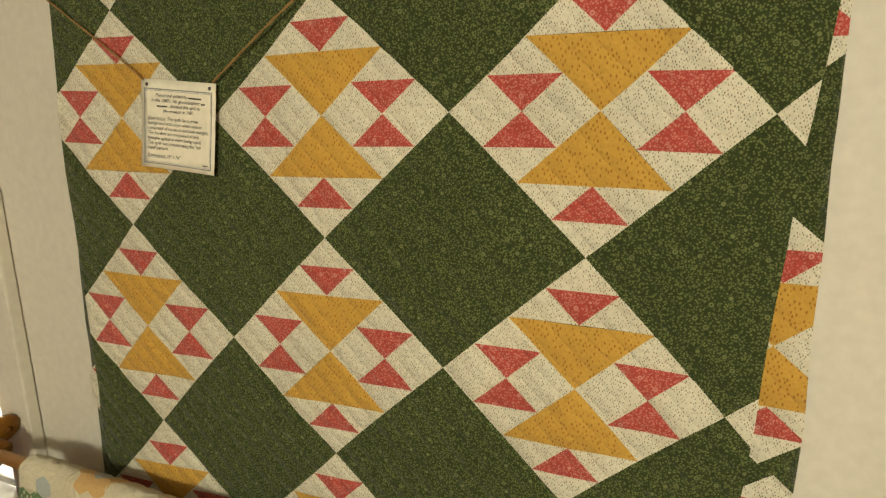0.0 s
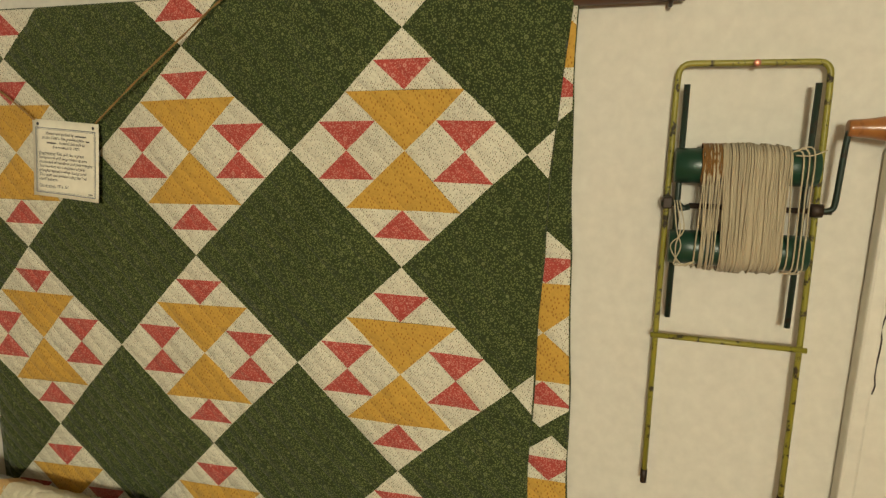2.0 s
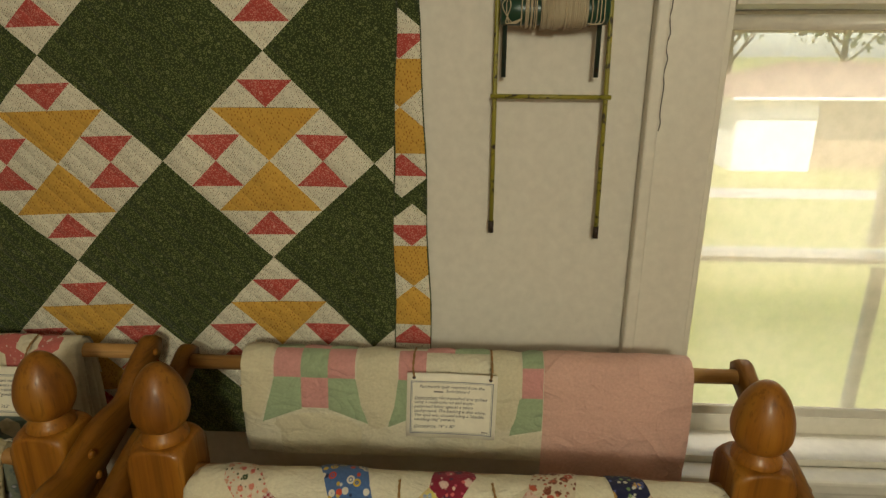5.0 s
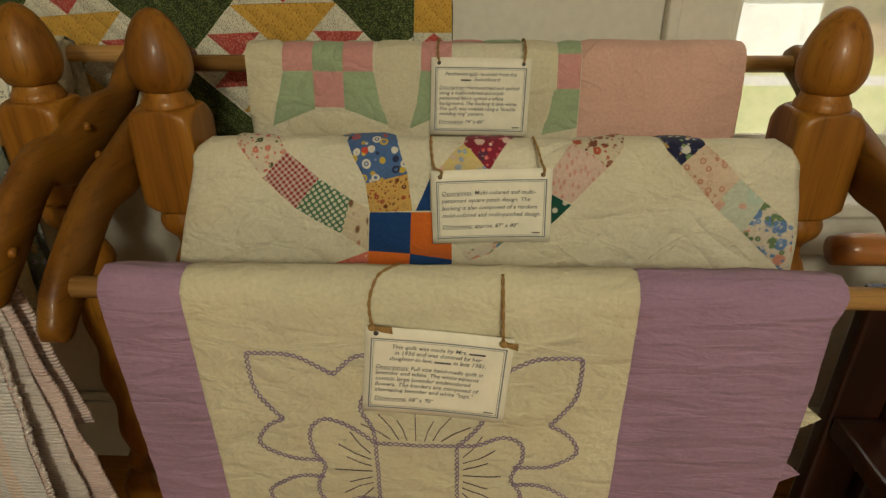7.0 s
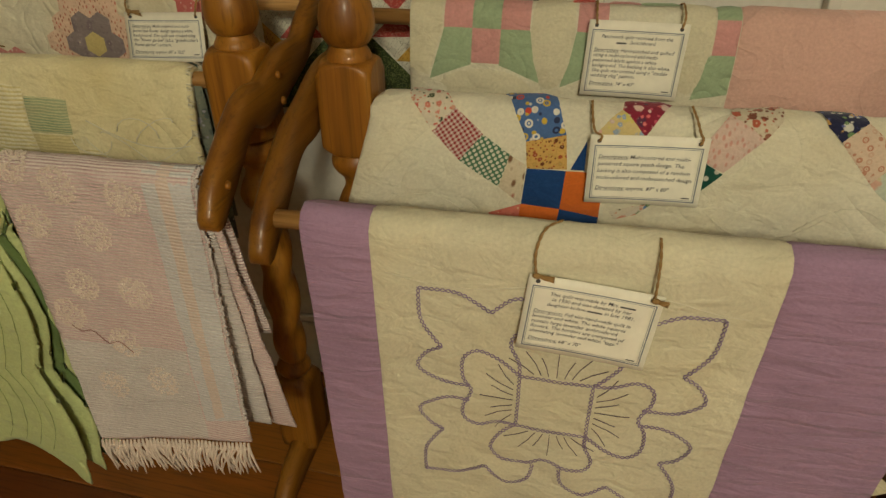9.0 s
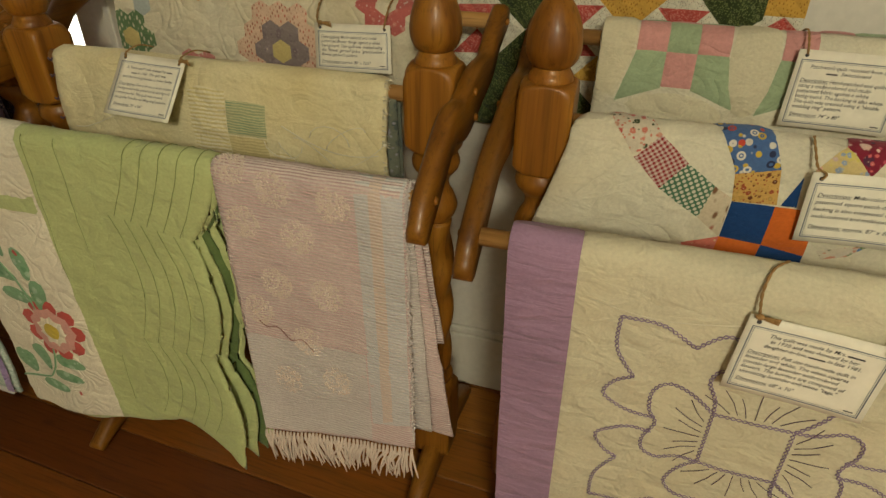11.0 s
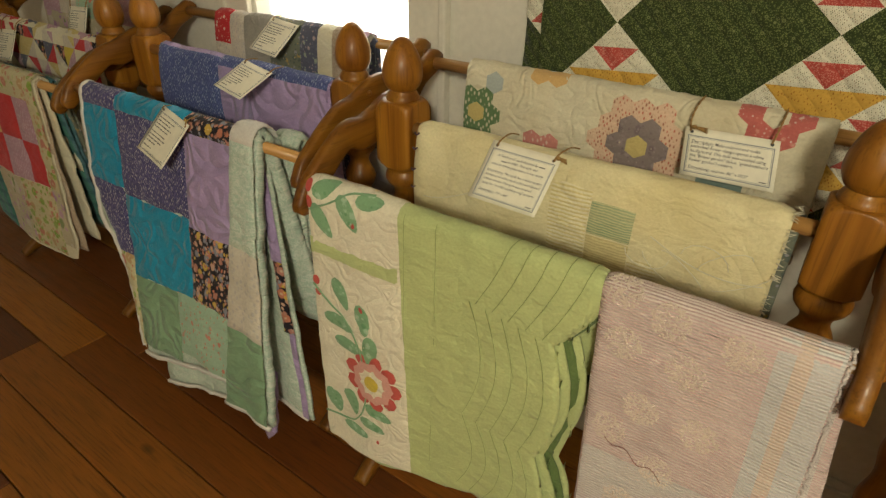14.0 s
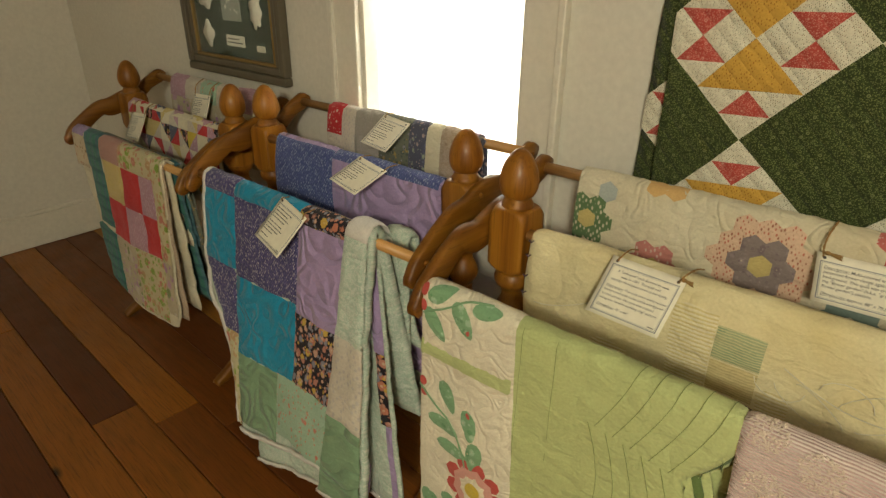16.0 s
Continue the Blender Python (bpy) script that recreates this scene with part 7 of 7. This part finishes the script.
# ---------------------------------------------------------------- yarn winder on the wall
def yarn_winder():
    root = thing("yarn_winder", "old chipped yellow and green metal yarn winder hung on a nail", "yarn winder")
    y = 0.716
    r = 0.013
    pts = [(0.249, y - 0.006, 1.135), (0.2495, y - 0.003, 1.351), (0.251, y, 1.66), (0.252, y, 1.684)]
    pts += [(0.252 + r - r * math.cos(t), y, 1.684 + r * math.sin(t)) for t in (0.4, 0.8, 1.2, 1.57)]
    pts += [(0.402 + r * math.sin(t), y, 1.683 + r * math.cos(t)) for t in (0.0, 0.4, 0.8, 1.2, 1.57)]
    pts += [(0.416, y, 1.66), (0.4205, y - 0.003, 1.351), (0.4215, y - 0.006, 1.128)]
    part("frame", tube(pts, 0.0037, 10), enamel_yellow, root, "chipped yellow painted rod frame")
    part("crossbar", tube([(0.243, y - 0.010, 1.3515), (0.427, y - 0.010, 1.3505)], 0.0036, 10), enamel_yellow, root)
    for x, z in ((0.249, 1.135), (0.4215, 1.128)):
        part("rod_tip", tube([(x, y - 0.006, z - 0.004), (x, y - 0.006, z + 0.016)], 0.0045, 10), iron_dark, root, "bare dark rod tip")
    yr = y - 0.020
    for x in (0.262, 0.401):
        part("reel_bar", tube([(x, yr + 0.004, 1.672), (x - 0.0005, yr + 0.004, 1.380)], 0.0036, 8), steel_green, root, "dark green steel bar")
    # two drums
    for z in (1.576, 1.475):
        drum = part("drum", lathe([(0.019, -0.0775), (0.021, -0.0765), (0.0215, -0.05), (0.0215, 0.05), (0.021, 0.0765), (0.019, 0.0775)], 0, 0, 24), enamel_green, root, "glossy green enamelled drum")
        drum.matrix_basis = pose(0.3325, yr, z, 0, 90, 0)
    part("axle", tube([(0.243, yr - 0.004, 1.529), (0.262, yr - 0.004, 1.530), (0.268, yr - 0.006, 1.524), (0.275, yr - 0.004, 1.526)], 0.004, 8), steel_green, root)
    part("axle", tube([(0.275, yr, 1.527), (0.430, yr, 1.526)], 0.0034, 8), iron_dark, root)
    part("hub", lathe([(0.005, -0.007), (0.008, -0.006), (0.008, 0.006), (0.005, 0.007)], 0, 0, 12), iron_dark, root).matrix_basis = pose(0.414, yr, 1.527, 0, 90, 0)
    part("clip", box(0.244, 0.256, yr - 0.008, yr + 0.016, 1.523, 1.537, 0.002), iron_dark, root, smooth=False)
    part("crank", tube(curve_points([(0.418, yr, 1.527), (0.427, yr - 0.001, 1.528), (0.4315, yr - 0.002, 1.536), (0.4325, yr - 0.004, 1.58), (0.4335, yr - 0.006, 1.612), (0.437, yr - 0.006, 1.621), (0.446, yr - 0.006, 1.622)], 5), 0.0034, 8), steel_green, root)
    grip = part("handle", lathe(smooth_rows([(0.008, 0.0), (0.0095, 0.002), (0.0105, 0.017), (0.0135, 0.036), (0.0165, 0.048), (0.0155, 0.055), (0.009, 0.0595), (0.001, 0.061)], 4), 0, 0, 20), handle_wood, root, "turned honey-brown wooden grip")
    grip.matrix_basis = pose(0.432, yr - 0.006, 1.622, 0, 90, 0)
    # wound yarn: a packed core and separate turns over both drums
    rng = random.Random(2)

    def turn_points(x, rad, lean, n=8):
        out = []
        for k in range(n + 1):
            a = math.pi * k / n
            out.append((x, yr - rad * math.cos(a - math.pi / 2) * 0 + rad * math.cos(a), 1.576 + rad * math.sin(a)))
        for k in range(n + 1):
            a = math.pi + math.pi * k / n
            out.append((x + lean, yr + rad * math.cos(a), 1.475 + rad * math.sin(a)))
        return out

    bm = bmesh.new()
    loops = []
    for i in range(13):
        x = 0.311 + 0.064 * i / 12
        loops.append([bm.verts.new(p) for p in turn_points(x, 0.0235 + 0.0022 * math.sin(math.pi * i / 12), 0.004)])
    for a, b in zip(loops, loops[1:]):
        for k in range(len(a)):
            bm.faces.new((a[k], a[(k + 1) % len(a)], b[(k + 1) % len(a)], b[k]))
    part("wound_yarn", bm, yarn_mat, root, "thick cream yarn wound over both drums")
    for i in range(62):
        x = 0.286 + 0.092 * (i / 61) ** 0.9 + rng.uniform(-0.0012, 0.0012)
        rad = 0.0245 + 0.0028 * math.sin(math.pi * min(1, max(0, (x - 0.286) / 0.092))) + rng.uniform(-0.0008, 0.0016)
        lean = rng.uniform(-0.004, 0.007)
        part("yarn_turn", tube(turn_points(x, rad, lean, 7), 0.00095, 4, closed=True), yarn_mat, root)
    for i in range(12):
        x = 0.285 + 0.0018 * i
        a0 = [(x + rng.uniform(-0.001, 0.001), yr + 0.0265 * math.cos(a), 1.576 + 0.0265 * math.sin(a)) for a in (math.pi * k / 10 for k in range(3, 14))]
        part("stained_turn", tube(a0, 0.0012, 4), yarn_stain, root, "rust-stained yarn")
    for i in range(3):
        x = 0.388 + 0.005 * i
        part("loose_yarn", tube(curve_points([(0.376, yr - 0.026, 1.596), (x, yr - 0.025, 1.592 + 0.003 * i), (x + 0.001, yr - 0.028, 1.54), (x + 0.003, yr - 0.025, 1.475), (x + 0.001, yr - 0.022, 1.456), (0.378, yr - 0.024, 1.455)], 6), 0.001, 4), yarn_mat, root)
    part("loose_yarn", tube(curve_points([(0.38, yr - 0.026, 1.592), (0.395, yr - 0.026, 1.592), (0.412, yr - 0.02, 1.598)], 6), 0.001, 4), yarn_mat, root)
    for i in range(3):
        part("loose_yarn", tube(curve_points([(0.257 + 0.003 * i, yr - 0.016, 1.535), (0.262 + 0.004 * i, yr - 0.024, 1.50), (0.268 - 0.006 * i, yr - 0.026, 1.48), (0.262 + 0.005 * i, yr - 0.022, 1.456), (0.285, yr - 0.024, 1.462)], 6), 0.001, 4), yarn_mat, root)
    return root


yarn_winder()
nail = thing("nail", "small copper-headed nail holding the winder", "nail")
part("shank", tube([(0.336, WALL_Y + 0.004, 1.6955), (0.336, 0.704, 1.6955)], 0.0018, 8), copper, nail)
part("head", lathe(smooth_rows([(0.0040, 0.0), (0.0042, 0.001), (0.0032, 0.0022), (0.0008, 0.0028)], 3), 0, 0, 14), copper, nail).matrix_basis = pose(0.336, 0.7045, 1.6955, 90, 0, 0)


# ---------------------------------------------------------------- framed needlework
def framed_picture():
    root = thing("framed_picture", "framed dark green panel of lace pieces hung on the wall", "framed picture", at=(0.0, 0.0, 0.016))
    x0, x1, z0, z1, y = -2.800, -2.205, 0.950, 1.74, WALL_Y

    def moulding(name, m, ins, w, y0, y1, lab):
        a, b, c, d = x0 + ins, x1 - ins, z0 + ins, z1 - ins
        for p, q, lo, hi in ((a, b, c, c + w), (a, b, d - w, d), (a, a + w, c + w, d - w), (b - w, b, c + w, d - w)):
            part(name, box(p, q, y0, y1, lo, hi, min(0.006, w * 0.3)), m, root, lab, smooth=False)

    moulding("outer_moulding", frame_grey, 0.0, 0.028, y - 0.034, y - 0.001, "weathered grey-brown wood")
    moulding("frame_band", frame_grey, 0.0285, 0.026, y - 0.026, y - 0.001, "")
    moulding("gilt_edge", gilt, 0.055, 0.011, y - 0.024, y - 0.001, "narrow tarnished gilt edge")
    part("mount", box(x0 + 0.066, x1 - 0.066, y - 0.010, y - 0.002, z0 + 0.066, z1 - 0.066, 0), mat_green, root, "dark green velvet mount", smooth=False)
    rng = random.Random(9)

    def lace(cx, cz, rx, rz, m, lobes):
        bm = bmesh.new()
        k = 26
        ctr = bm.verts.new((cx, y - 0.0145, cz))
        rim = []
        for i in range(k):
            t = math.tau * i / k
            s = 1 + 0.16 * math.cos(lobes * t) + rng.uniform(-0.05, 0.05)
            rim.append((bm.verts.new((cx + rx * s * math.cos(t), y - 0.0125, cz + rz * s * math.sin(t))), bm.verts.new((cx + rx * s * math.cos(t), y - 0.0102, cz + rz * s * math.sin(t)))))
        for a, b in zip(rim, rim[1:] + rim[:1]):
            bm.faces.new((ctr, a[0], b[0]))
            bm.faces.new((a[0], a[1], b[1], b[0]))
        part("lace_piece", bm, m, root)

    for cx, cz, rx, rz, lb in ((-2.655, 1.205, 0.045, 0.036, 5), (-2.662, 1.085, 0.032, 0.042, 4), (-2.655, 1.36, 0.045, 0.06, 6), (-2.345, 1.36, 0.04, 0.07, 5), (-2.36, 1.17, 0.032, 0.05, 7), (-2.34, 1.235, 0.025, 0.03, 5), (-2.5, 1.55, 0.09, 0.07, 8), (-2.345, 1.545, 0.04, 0.05, 5), (-2.65, 1.545, 0.04, 0.05, 5)):
        lace(cx, cz, rx, rz, paper, lb)
    part("pattern_sheet", box(-2.555, -2.445, y - 0.0145, y - 0.0101, 1.135, 1.42, 0.001), paper_grey, root, smooth=False)
    for k in range(26):
        lace_x, lace_z = -2.5 + rng.uniform(-0.042, 0.042), 1.155 + rng.uniform(0, 0.24)
        bm = bmesh.new()
        bmesh.ops.create_icosphere(bm, subdivisions=1, radius=rng.uniform(0.003, 0.007), matrix=Matrix.Translation((lace_x, y - 0.0145, lace_z)) @ Matrix.Diagonal((1, 0.2, 1.3, 1)))
        part("knotted_motif", bm, paper, root)
    part("name_plate", box(-2.548, -2.440, y - 0.014, y - 0.0101, 1.052, 1.088, 0.001), paper, root, smooth=False)
    part("name_plate", box(-2.37, -2.325, y - 0.014, y - 0.0101, 1.045, 1.065, 0.001), paper, root, smooth=False)
    for k in range(2):
        part("writing_bar", box(-2.538, -2.45 - 0.02 * k, y - 0.0146, y - 0.0141, 1.062 + 0.012 * k, 1.066 + 0.012 * k, 0), ink, root, smooth=False)
    part("glazing", box(x0 + 0.066, x1 - 0.066, y - 0.0185, y - 0.0165, z0 + 0.066, z1 - 0.066, 0), window_glass, root, smooth=False).visible_shadow = False
    return root


framed_picture()


# ---------------------------------------------------------------- wooden bench end beside the first rack
def bench_end():
    root = thing("wooden_bench", "dark-stained wooden bench end with a round top rail", "bench")
    part("top_rail", tube([(0.668, 0.44, 0.712), (0.70, 0.44, 0.714), (0.79, 0.44, 0.714), (0.812, 0.44, 0.713)], [0.0205, 0.0225, 0.0225, 0.0195], 18), handle_wood, root)
    dark = wood("dark_stain", (0.012, 0.004, 0.002), (0.026, 0.008, 0.004), (0.045, 0.014, 0.006), "z", 40.0, 0.28, 0.4)
    part("post", box(0.813, 0.873, 0.405, 0.475, 0.001, 0.74, 0.008), dark, root, smooth=False)
    part("side_panel", box(0.736, 0.8125, 0.425, 0.455, 0.001, 0.655, 0.006), dark, root, smooth=False)
    part("side_panel", box(0.8735, 1.35, 0.425, 0.455, 0.001, 0.655, 0.006), dark, root, smooth=False)
    part("seat", box(0.74, 1.35, 0.18, 0.424, 0.40, 0.435, 0.006), dark, root, smooth=False)
    part("front_leg", box(0.74, 0.79, 0.18, 0.23, 0.001, 0.399, 0.006), dark, root, smooth=False)
    part("front_leg", box(1.30, 1.35, 0.18, 0.23, 0.001, 0.399, 0.006), dark, root, smooth=False)
    return root


bench_end()


# ---------------------------------------------------------------- floor boards
def floor():
    root = thing("floor", "worn reddish-brown varnished plank floor", "floor", kind="structure")
    part("subfloor", box(WALL_L - 0.1, WALL_R + 0.1, WALL_F - 0.1, WALL_Y + 0.1, -0.1, -0.022, 0), iron_dark, root, smooth=False)
    rng = random.Random(5)
    w, seam, skew = 0.145, -0.0275, math.tan(radians(2.7))
    y = seam - w * 25
    while y < WALL_Y + 0.3:
        x = WALL_L - rng.uniform(0.2, 2.0)
        if abs(y - seam) < 0.01:
            x = -2.197 - 2.6
        while x < WALL_R:
            ln = rng.uniform(2.0, 3.4) if not (abs(y - seam) < 0.01 and x < -4) else 2.6
            a, b = max(x, WALL_L - 0.05 - skew * y), min(x + ln, WALL_R + 0.05 - skew * y)
            low, high = y - skew * b, y + w - skew * a
            if b - a > 0.05 and low < WALL_Y and high > WALL_F:
                dz = rng.uniform(-0.0015, 0.0015)
                bm = box(0.001, b - a - 0.001, 0.0012, w - 0.0012, -0.02 + dz, dz, 0)
                bmesh.ops.bevel(bm, geom=[e for e in bm.edges if all(v.co.z > -0.01 for v in e.verts)], offset=0.0018, segments=1, affect="EDGES")
                p = part("plank", bm, floor_boards, root, smooth=False)
                p.location = (a, y, 0)
            x += ln
        y += w
    root.rotation_euler = (0, 0, radians(-2.7))
    return root


floor()
